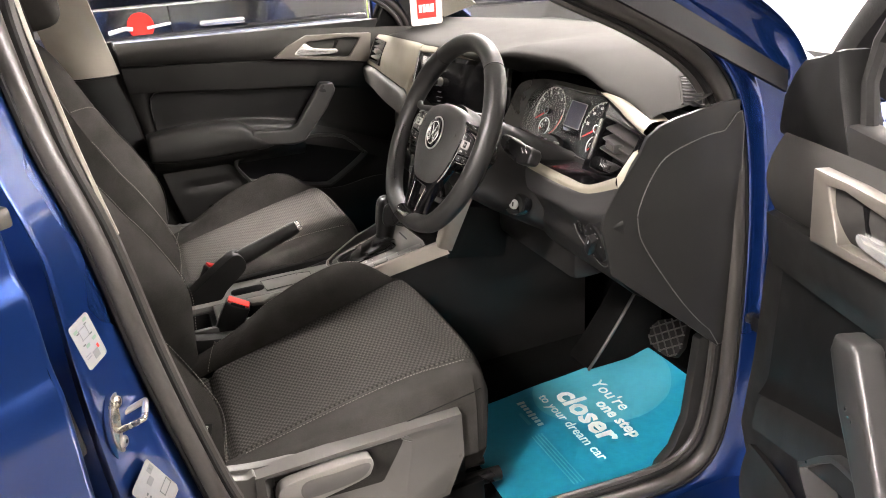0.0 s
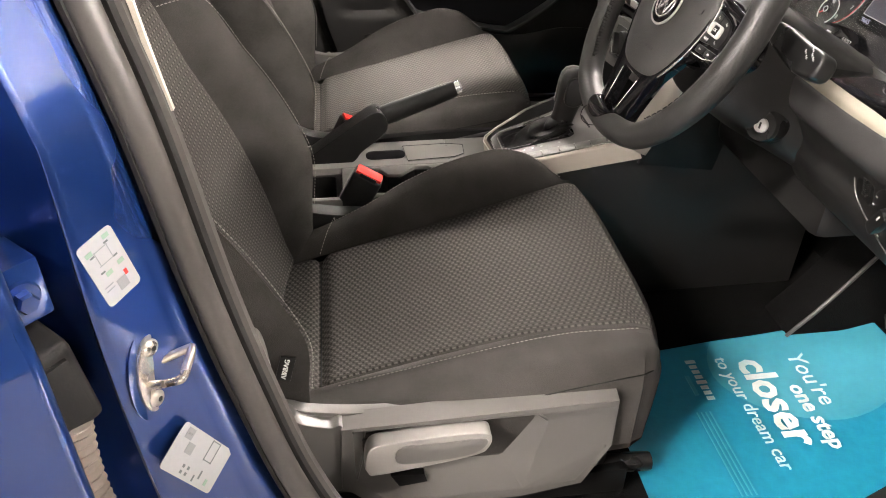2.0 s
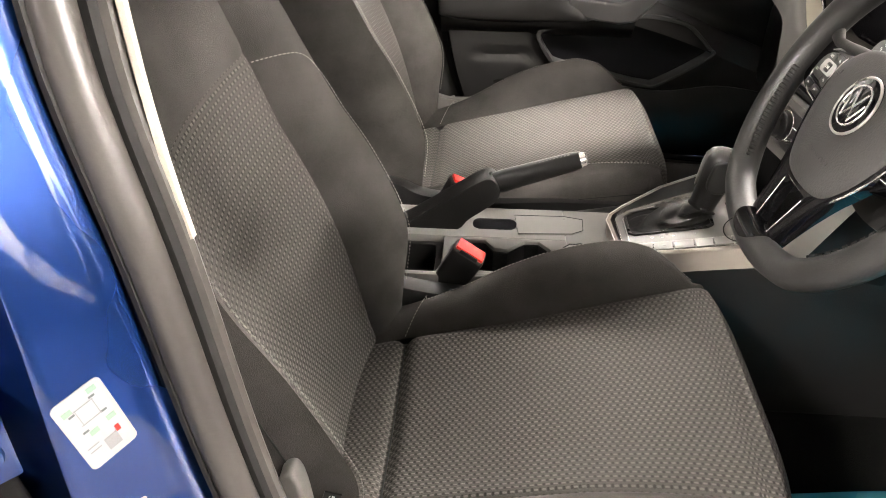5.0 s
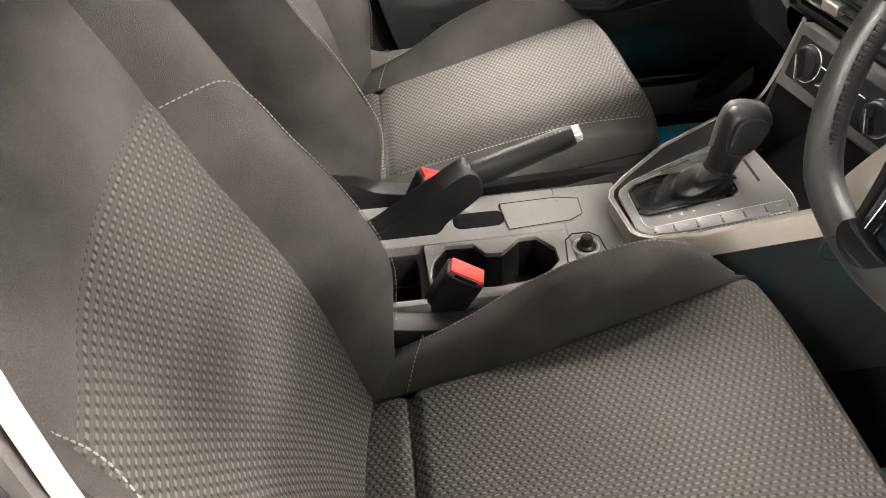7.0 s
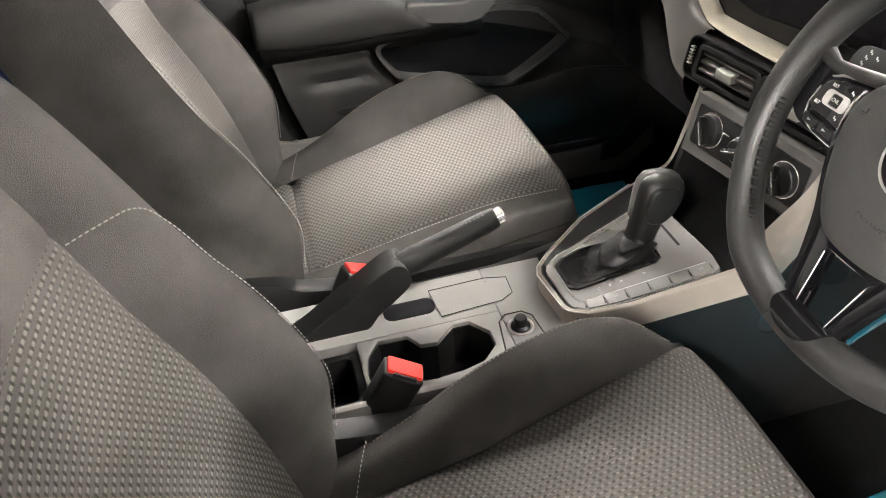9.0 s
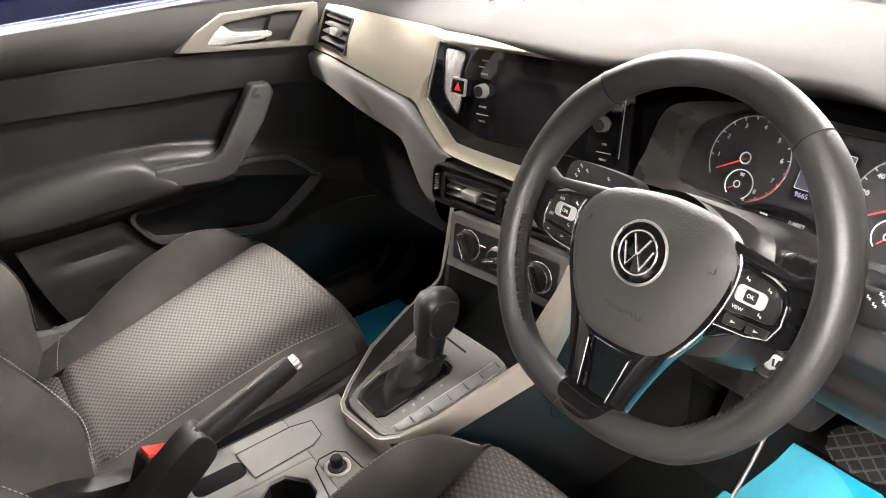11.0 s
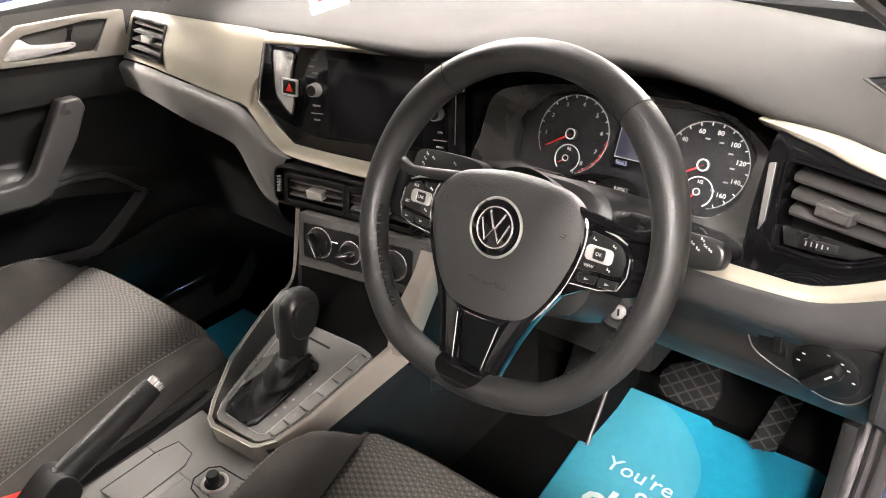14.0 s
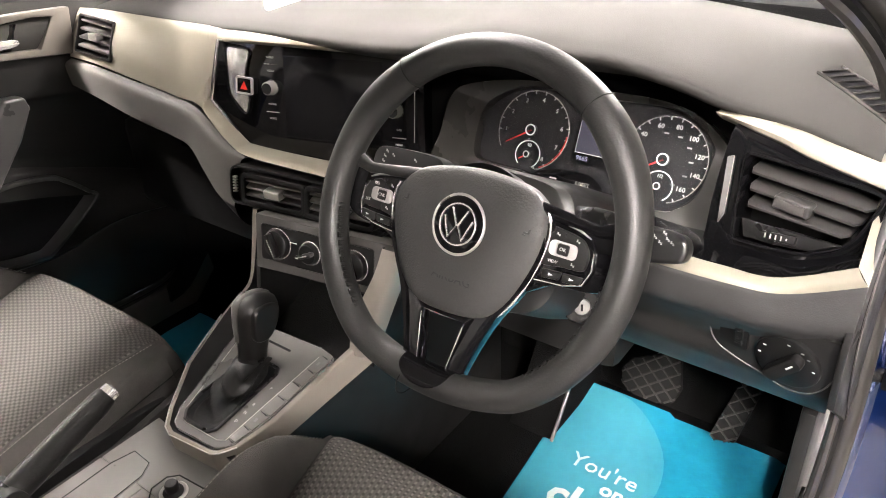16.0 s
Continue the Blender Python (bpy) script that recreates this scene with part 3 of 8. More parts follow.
        return P(back_x(z) - dip - 0.03 * max(0, u - 0.85) / 0.15, -h + 2 * h * v, z)

    part("backrest_upper", sheet(upper, 24, 30), CLOTH, chair, "plain charcoal cloth shoulder panel")
    for side in (-1, 1):
        def high_wing(u, v, side=side):
            z = mix(top_z, 1.135, u)
            a, b = bseam(z, side), bridge(z, side)
            a.z = mix(a.z, z, u)
            return a.lerp(b, v) + Vector((0.012 * math.sin(math.pi * v) - 0.03 * max(0, u - 0.85) / 0.15, 0, 0))

        part("shoulder_bolster", sheet(high_wing, 24, 12), CLOTH, chair, "plain charcoal cloth bolster")

    def crown(u, v):
        z = 1.135
        w = back_ridge_half(z)
        y = -w + 2 * w * v
        return P(back_x(z) - 0.03 - 0.075 * u, y, z + 0.022 * math.sin(math.pi * u) * (1 - abs(2 * v - 1) ** 3))

    part("backrest_crown", sheet(crown, 8, 20), CLOTH, chair)

    def rear(u, v):
        z = mix(0.50, 1.135, u)
        w = back_ridge_half(z) - 0.015
        return P(back_x(z) - 0.105 - 0.02 * (1 - abs(2 * v - 1) ** 2), -w + 2 * w * v, z)

    part("back_panel", sheet(rear, 16, 12), BLACK, chair)

    # side cover and frame under the cushion
    for side in (-1, 1):
        edge = 0.236
        pts = outline([(-0.600, 0.600), (-0.545, 0.600), (-0.500, 0.578), (-0.40, 0.566), (-0.25, 0.574), (-0.128, 0.572), (-0.120, 0.550), (-0.134, 0.440), (-0.160, 0.420), (-0.40, 0.412), (-0.50, 0.440), (-0.590, 0.52)], 60)
        m = Matrix(((1, 0, 0, 0), (0, 0, s * side, yc), (0, 1, 0, 0), (0, 0, 0, 1)))
        cover = part("side_cover", prism(pts, edge - 0.02, edge - 0.004 if side < 0 else edge + 0.012, 0.006, m), SHELL if side < 0 else BLACK, chair, "grained plastic side cover")
        if side < 0:
            # moulded face: sunk recess, sloping rib and ledge, flat panel
            corners = dict(a=(-0.438, 0.549, -4), b=(-0.226, 0.546, -4), c=(-0.266, 0.476, -4), d=(-0.398, 0.482, -4), e=(-0.440, 0.505, -4), f=(-0.210, 0.545, 13), g=(-0.236, 0.424, 15), h=(-0.412, 0.424, 15), i=(-0.452, 0.470, 13), j=(-0.452, 0.560, 14), k=(-0.222, 0.561, 15),
                           l=(-0.133, 0.545, 10), m=(-0.130, 0.487, 12), n=(-0.160, 0.414, 4), o=(-0.128, 0.562, 15))
            bm = bmesh.new()
            vv = {k: bm.verts.new(m @ Vector((x, z, edge + t * 0.001 + 0.003))) for k, (x, z, t) in corners.items()}
            for face in ("abcde", "bfgc", "cghd", "dhie", "eija", "ajkb", "bkf", "flmg", "gmn", "kolf"):
                bm.faces.new([vv[k] for k in face])
            bmesh.ops.bevel(bm, geom=bm.edges, offset=0.0022, segments=2, affect="EDGES")
            part("moulded_face", bm, SHELL, cover, "recess, rib and ledge moulded into the cover")
            rim_in = [corners[q][:2] for q in "jkolmnghi"]
            rim_t = [corners[q][2] for q in "jkolmnghi"]
            rim_out = [(-0.470, 0.567), (-0.222, 0.576), (-0.124, 0.577), (-0.118, 0.545), (-0.120, 0.487), (-0.148, 0.404), (-0.236, 0.400), (-0.420, 0.400), (-0.478, 0.455)]
            rb = bmesh.new()
            ins = [rb.verts.new(m @ Vector((x, z, edge + t * 0.001 + 0.003))) for (x, z), t in zip(rim_in, rim_t)]
            crest = [rb.verts.new(m @ Vector((mix(a[0], b[0], 0.7), mix(a[1], b[1], 0.7), edge + t * 0.001 + 0.003))) for a, b, t in zip(rim_in, rim_out, rim_t)]
            outs = [rb.verts.new(m @ Vector((x, z, edge - 0.010))) for x, z in rim_out]
            for lo, hi in ((ins, crest), (crest, outs)):
                for q in range(9):
                    rb.faces.new((lo[q], lo[(q + 1) % 9], hi[(q + 1) % 9], hi[q]))
            edged(rb, 0.003, 2, 15)
            part("cover_rim", rb, SHELL, cover, "raised rim of the cover")
            tail = outline([(-0.590, 0.52), (-0.575, 0.592), (-0.535, 0.596), (-0.508, 0.577), (-0.478, 0.567), (-0.462, 0.562), (-0.462, 0.470), (-0.500, 0.450)], 50)
            part("cover_tail", prism(tail, edge - 0.01, edge + 0.014, 0.006, m, 3), SHELL, cover)
            part("slot", prism([(-0.409, 0.470), (-0.366, 0.467), (-0.362, 0.452), (-0.398, 0.447)], edge + 0.004, edge + 0.0140, 0.0006, m), BLACK, cover, "small black slot")
            lever = outline([(-0.440, 0.520), (-0.432, 0.546), (-0.402, 0.553), (-0.335, 0.557), (-0.296, 0.555), (-0.286, 0.546), (-0.289, 0.530), (-0.303, 0.518), (-0.366, 0.506), (-0.426, 0.498), (-0.437, 0.504)], 50)
            lv = part("lever", prism(lever, edge + 0.012, edge + 0.034, 0.009, m, 4), PADDLE, chair, "pale grey plastic height lever")
            # darker inset on the lever: the shade of a hollow, without the hollow
            part("lever_grip", prism(outline([(-0.395, 0.545), (-0.345, 0.546), (-0.293, 0.546), (-0.305, 0.523), (-0.358, 0.515), (-0.400, 0.518)], 30), edge + 0.030, edge + 0.0352, 0.0012, m, 2), SHELL, lv, "raised grip, darkened to look dished")
            hub = outline([(-0.585, 0.56), (-0.566, 0.67), (-0.560, 0.706), (-0.552, 0.718), (-0.543, 0.716), (-0.538, 0.69), (-0.534, 0.62), (-0.520, 0.56)], 40)
            part("recliner_cover", prism(hub, edge - 0.01, edge + 0.022, 0.008, m, 3), SHELL, chair, "grey plastic hinge cover")
            tagm = Matrix(((0.96, 0.28, 0.05, -0.520), (0.03 * s, 0.05 * s, -s, yc - s * 0.238), (-0.28, 0.96, 0.05, 0.657), (0, 0, 0, 1)))
            tag = part("airbag_tag", box(-0.0085, 0.0085, -0.017, 0.017, -0.001, 0.001, 0.0006, tagm), BLACK, chair, "small black woven tag")
            lettering("AIRBAG", 0.0082, tagm @ pose(0, 0, 0.0014, 0, 0, 90), WHITE, tag)
    for y in (-0.19, 0.19):
        part("rail", box(-0.58, -0.07, yc + y - 0.022, yc + y + 0.022, 0.335, 0.385, 0.006), BLACK, chair, "black steel seat rail")
        part("rail_cap", joined(tube([(-0.14, yc + y, 0.378), (-0.03, yc + y, 0.370)], 0.014), tube([(-0.14, yc + y + 0.03, 0.392), (-0.05, yc + y + 0.03, 0.386)], 0.010)), SATIN, chair)
    part("seat_pan", box(-0.55, -0.10, yc - 0.21, yc + 0.21, 0.385, 0.48, 0.02), BLACK, chair)

    # head restraint
    hx, hz = -0.690, 1.250
    pad = bmesh.new()
    bmesh.ops.create_cube(pad, size=1)
    bmesh.ops.subdivide_edges(pad, edges=pad.edges, cuts=5, use_grid_fill=True)
    for v in pad.verts:
        q = v.co * 2
        r = (abs(q.x) ** 4 + abs(q.y) ** 4 + abs(q.z) ** 4) ** 0.25
        v.co = Vector((q.x / r * 0.050, q.y / r * 0.130, q.z / r * 0.090))
    pad.transform(pose(hx, yc, hz, 0, -12, 0))
    part("headrest", pad, CLOTH, chair, "charcoal cloth head restraint")
    for y in (-0.06, 0.06):
        part("headrest_post", tube([(hx - 0.005, yc + y, 1.19), (back_x(1.135) - 0.052, yc + y, 1.12)], 0.006), CHROME, chair, "chrome post")
    return chair


car_seat(DRIVER_Y, 1, "charcoal cloth driver's seat with flecked centre panels and pale stitching")
car_seat(PASSENGER_Y, -1, "charcoal cloth passenger seat with flecked centre panels and pale stitching")

# ---------------------------------------------------------------- steering wheel
WHEEL = on_plane((-0.033, -0.391, 0.977), -0.3, 27.0)


def steering_wheel():
    w = thing("steering_wheel", "black leather three-spoke steering wheel with gloss black and silver trim", "steering wheel", WHEEL.translation)
    ring, rad = [], []
    for i in range(120):
        a = 2 * math.pi * i / 120
        x, y = 0.1680 * math.cos(a), 0.1680 * math.sin(a)
        low = max(0.0, -y - 0.140)
        y += low * 0.35
        ring.append((x, y, 0.0))
        deg = (math.degrees(a) + 360) % 360
        thumb = max(math.exp(-((deg - 38) / 16) ** 2), math.exp(-((deg - 142) / 16) ** 2))
        rad.append(0.0158 + 0.0016 * thumb)
    part("rim", tube(ring, rad, 18, True, 1.08, m=WHEEL), LEATHER, w, "black smooth leather rim")

    # seams across the rim and lacing inside the lower half
    for deg in (52, 128, 262):
        a = radians(deg)
        c = Vector((0.1680 * math.cos(a), 0.1680 * math.sin(a), 0))
        t = Vector((-math.sin(a), math.cos(a), 0))
        r = Vector((math.cos(a), math.sin(a), 0))
        loop = [c + 0.0170 * (math.cos(k) * r + math.sin(k) * Vector((0, 0, 1.08))) for k in (2 * math.pi * i / 24 for i in range(24))]
        part("rim_seam", tube(loop, 0.0006, 6, True, m=WHEEL, up=t), DARKRUBBER, w)
    for a0, a1 in ((186, 228), (312, 354)):
        lace = []
        n = 26
        for i in range(n):
            a = radians(mix(a0, a1, i / (n - 1)))
            c = Vector((0.1680 * math.cos(a), 0.1680 * math.sin(a), 0))
            if -c.y > 0.140:
                c.y += (-c.y - 0.140) * 0.35
            r = Vector((math.cos(a), math.sin(a), 0))
            for sgn in (-1, 1):
                lace.append(c - r * 0.0155 * 0.94 + Vector((0, 0, 0.0058 * sgn * (1 if i % 2 else -1) + 0.004)) )
        part("lacing", tube(lace, 0.0011, 5, m=WHEEL), BLACK, w, "black thread lacing")

    # airbag cover: a raised shield
    shield = outline([(-0.046, 0.0510), (0.0, 0.0560), (0.046, 0.0510), (0.070, 0.0420), (0.087, 0.0220), (0.088, -0.004), (0.078, -0.036), (0.062, -0.066), (0.040, -0.085), (0.0, -0.090), (-0.040, -0.085), (-0.062, -0.066), (-0.078, -0.036), (-0.088, -0.004), (-0.087, 0.0220), (-0.070, 0.0420)], 64)
    cover = bmesh.new()
    rows = []
    for k, (sc, z) in enumerate(((1.0, -0.014), (1.0, -0.004), (0.988, -0.0005), (0.96, 0.0025), (0.90, 0.0052), (0.75, 0.0080), (0.5, 0.0098), (0.2, 0.0105))):
        rows.append([cover.verts.new((p[0] * sc, (p[1] + 0.012) * sc - 0.012, z)) for p in shield])
    tip = cover.verts.new((0, -0.012, 0.0106))
    for a, b in zip(rows, rows[1:]):
        for i in range(64):
            j = (i + 1) % 64
            cover.faces.new((a[i], a[j], b[j], b[i]))
    for i in range(64):
        cover.faces.new((rows[-1][i], rows[-1][(i + 1) % 64], tip))
    tilt = WHEEL @ at(0, 0, 0, 3)
    part("airbag_cover", moved(cover, tilt), VINYL, w, "grey grained vinyl airbag cover")
    lip = [(p[0] * 1.012, (p[1] + 0.012) * 1.012 - 0.012, 0.000) for p in shield]
    part("cover_trim", tube([p for p in lip[6:] + lip[:6] if p[1] < 0.030], 0.0013, 8, m=tilt), CHROME, w, "thin bright trim line")
    lettering("AIRBAG", 0.013, WHEEL @ at(0.004, -0.052, 0.0092), BLACK, w)
    for sx in (-1, 1):
        for k, (dx, dy, bw, bh) in enumerate(((0, 0, 0.0060, 0.0014), (0.0025, 0.0022, 0.0012, 0.0044), (-0.002, -0.002, 0.0036, 0.0010))):
            part("horn_mark", bars([(sx * 0.070 + dx, 0.010 + dy, bw, bh)], 0.0068, 0.0082, WHEEL), BLACK, w, smooth=False)

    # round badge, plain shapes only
    b = part("badge", lathe([(0.0, 0.013), (0.0255, 0.013), (0.0290, 0.012), (0.0300, 0.006)], 40, WHEEL), GLOSS, w, "round black badge with a chrome ring")
    part("badge_ring", tube([(0.0288 * math.cos(t), 0.0288 * math.sin(t), 0.012) for t in (2 * math.pi * i / 48 for i in range(48))], 0.0014, 8, True, m=WHEEL), ALU, b)
    part("badge_inner_ring", tube([(0.0200 * math.cos(t), 0.0200 * math.sin(t), 0.0138) for t in (2 * math.pi * i / 48 for i in range(48))], 0.0010, 6, True, m=WHEEL), CHROME, b)
    for line in (((-0.009, 0.015), (-0.001, -0.001), (0.001, -0.001), (0.009, 0.015)), ((-0.016, 0.006), (-0.008, -0.014), (0.0, 0.000), (0.008, -0.014), (0.016, 0.006))):
        part("badge_bar", tube([(x, y, 0.0138) for x, y in line], 0.0011, 6, m=WHEEL), CHROME, b)

    # side spokes with switch panels
    SPOKE = WHEEL @ at(0, 0, -0.007)
    for sx in (-1, 1):
        arm = outline([(sx * 0.070, 0.036), (sx * 0.094, 0.034), (sx * 0.128, 0.027), (sx * 0.156, 0.024), (sx * 0.168, 0.000), (sx * 0.156, -0.016), (sx * 0.138, -0.0265), (sx * 0.100, -0.031), (sx * 0.066, -0.046), (sx * 0.050, 0.0)], 50)
        part("spoke", prism(arm, -0.022, 0.000, 0.004, SPOKE), GLOSS, w, "gloss black spoke")
        part("spoke_shoulder", tube([(sx * x, y, z) for x, y, z in ((0.058, 0.038, 0.002), (0.082, 0.034, 0.003), (0.110, 0.0305, 0.003), (0.132, 0.0285, 0.002), (0.152, 0.034, 0.0))], [0.005, 0.0062, 0.0058, 0.0056, 0.008], 12, flat=0.8, m=SPOKE), LEATHER if sx < 0 else GLOSS, w, "rounded upper edge of the spoke")
        panel = outline([(sx * 0.076, 0.027), (sx * 0.100, 0.0262), (sx * 0.124, 0.0215), (sx * 0.134, 0.009), (sx * 0.1355, -0.008), (sx * 0.130, -0.022), (sx * 0.112, -0.0275), (sx * 0.078, -0.030), (sx * 0.068, -0.005)], 60)
        sw = part("switch_panel", prism(panel, -0.010, 0.004, 0.002, SPOKE), GLOSS, w, "gloss black switch panel")
        part("spoke_trim", tube([(sx * x, y, 0.0045) for x, y in ((0.092, 0.0285), (0.102, 0.0275), (0.116, 0.0250), (0.128, 0.0200))], [0.0008, 0.0013, 0.0013, 0.0006], 8, m=SPOKE), ALU, sw, "silver trim strip")
        pad = outline([(sx * 0.080, 0.0225), (sx * 0.100, 0.0222), (sx * 0.121, 0.0180), (sx * 0.1295, 0.0080), (sx * 0.1305, -0.0020), (sx * 0.127, -0.0095), (sx * 0.108, -0.0110), (sx * 0.086, -0.0125), (sx * 0.081, 0.004)], 48)
        part("key_pad", prism(pad, 0.0, 0.0075, 0.0012, SPOKE), SATIN, sw, "satin black key pad")
        part("pad_groove", tube([(sx * 0.1050, 0.0218, 0.0074), (sx * 0.1052, 0.0120, 0.0076)], 0.0004, 5, m=SPOKE), JET, sw)
        part("pad_groove", tube([(sx * 0.1050, -0.0035, 0.0076), (sx * 0.1046, -0.0112, 0.0074)], 0.0004, 5, m=SPOKE), JET, sw)
        part("key_frame", frame_of(rounded(0.0275, 0.0140, 0.0045, 5, sx * 0.106, 0.0045), rounded(0.0120, 0.0105, 0.002, 5, sx * 0.106, 0.0045), 0.005, 0.0090, 0.0008, SPOKE), SILVER, sw, "silver rocker frame")
        part("centre_key", box(sx * 0.106 - 0.0056, sx * 0.106 + 0.0056, -0.0004, 0.0094, 0.005, 0.0088, 0.001, SPOKE), SATIN, sw)
        for x0, x1 in ((0.0900, 0.1095), (0.1105, 0.1300)):
            y0, y1 = mix(-0.0165, -0.0145, (x0 - 0.09) / 0.04), mix(-0.0165, -0.0145, (x1 - 0.09) / 0.04)
            part("lower_key", prism([(sx * x0, y0), (sx * x1, y1), (sx * (x1 - 0.002), y1 - 0.0080), (sx * (x0 + 0.0005), y0 - 0.0085)], 0.0, 0.0070, 0.0012, SPOKE), SATIN, sw)
            part("key_mark", prism([(sx * (x0 + x1) / 2 + dx, (y0 + y1) / 2 - 0.0042 + dy) for dx, dy in ((-0.0022, -0.0012), (0.0022, 0.0), (-0.0022, 0.0012))], 0.0069, 0.0073, 0.0, SPOKE), KEYPRINT, sw, smooth=False)
        lettering("CNL" if sx < 0 else "OK", 0.0046, SPOKE @ at(sx * 0.106, 0.0045, 0.0090), KEYPRINT, sw, 0.0002)
        for word, x, y in ((("SET", -0.1235, -0.0035), ("RES", -0.1160, 0.0150)) if sx < 0 else (("VIEW", 0.0985, -0.0080),)):
            lettering(word, 0.0042, SPOKE @ at(x, y, 0.0076), KEYPRINT, sw, 0.0002)
        for bx, by in (((-0.0955, 0.0160), (-0.0970, -0.0075)) if sx < 0 else ((0.0980, 0.0168), (0.1180, 0.0150), (0.1180, -0.0065))):
            part("key_mark", joined(bars([(bx, by, 0.0036, 0.0007)], 0.0074, 0.0078, SPOKE), bars([(bx - 0.0010, by + 0.0012, 0.0010, 0.0016)], 0.0074, 0.0078, SPOKE), bars([(bx + 0.0012, by - 0.0009, 0.0012, 0.0010)], 0.0074, 0.0078, SPOKE)), KEYPRINT, sw, smooth=False)
        part("spoke_edge", tube([(sx * x, y, 0.0040) for x, y in ((0.1335, 0.009), (0.1350, -0.008), (0.1295, -0.0215), (0.112, -0.0270), (0.080, -0.0295))], 0.0008, 6, m=SPOKE), CHROME, sw)

    # lower spoke: a gloss black fork under the cover, its foot wrapped over the rim
    skirt = outline([(0.086, 0.010), (0.083, -0.028), (0.070, -0.055), (0.058, -0.076), (0.046, -0.105), (0.038, -0.130), (0.033, -0.146), (0.020, -0.154), (0.0, -0.156), (-0.020, -0.154), (-0.033, -0.146), (-0.038, -0.130), (-0.046, -0.105), (-0.058, -0.076), (-0.070, -0.055), (-0.083, -0.028), (-0.086, 0.010), (-0.045, 0.030), (0.0, 0.034), (0.045, 0.030)], 72)
    ring2 = []
    for i in range(72):
        p = skirt[i]
        a = math.atan2(p[1] + 0.118, p[0])
        c, d = math.cos(a), math.sin(a)
        k = 1 / max(abs(c) / (0.0215 + 0.006 * max(-1, d)), abs(d) / 0.0270)
        ring2.append((c * k, -0.118 + d * k))
    part("fork", frame_of(skirt, ring2, -0.014, 0.002, 0.003, WHEEL), GLOSS, w, "gloss black lower spoke with an open window")
    part("fork_trim", tube([(x, y, 0.0018) for x, y in ((-0.0250, -0.095), (-0.0205, -0.125), (-0.0180, -0.141), (-0.014, -0.1455), (0.014, -0.1455), (0.0180, -0.141), (0.0205, -0.125), (0.0250, -0.095))], 0.0006, 6, m=WHEEL), CHROME, w, "bright edge of the spoke window")

    def foot(u, v):
        a = mix(radians(-25), radians(104), u)
        x = (v - 0.5) * 2 * mix(0.031, 0.027, u) * math.sqrt(max(0.0, 1 - max(0.0, (u - 0.55) / 0.47) ** 2))
        y = -math.sqrt(0.1680 ** 2 - x * x)
        y += max(0.0, -y - 0.140) * 0.35
        return WHEEL @ Vector((x, y + 0.0166 * math.cos(a), 0.0182 * math.sin(a)))

    part("fork_foot", sheet(foot, 20, 20, 0.0008), GLOSS, w, "gloss black foot of the lower spoke over the rim")
    part("hub", lathe([(0.062, -0.020), (0.058, -0.050), (0.050, -0.075)], 32, WHEEL), BLACK, w)
    return w


steering_wheel()

COLUMN = Matrix.Translation(WHEEL.translation) @ WHEEL.to_3x3().to_4x4()


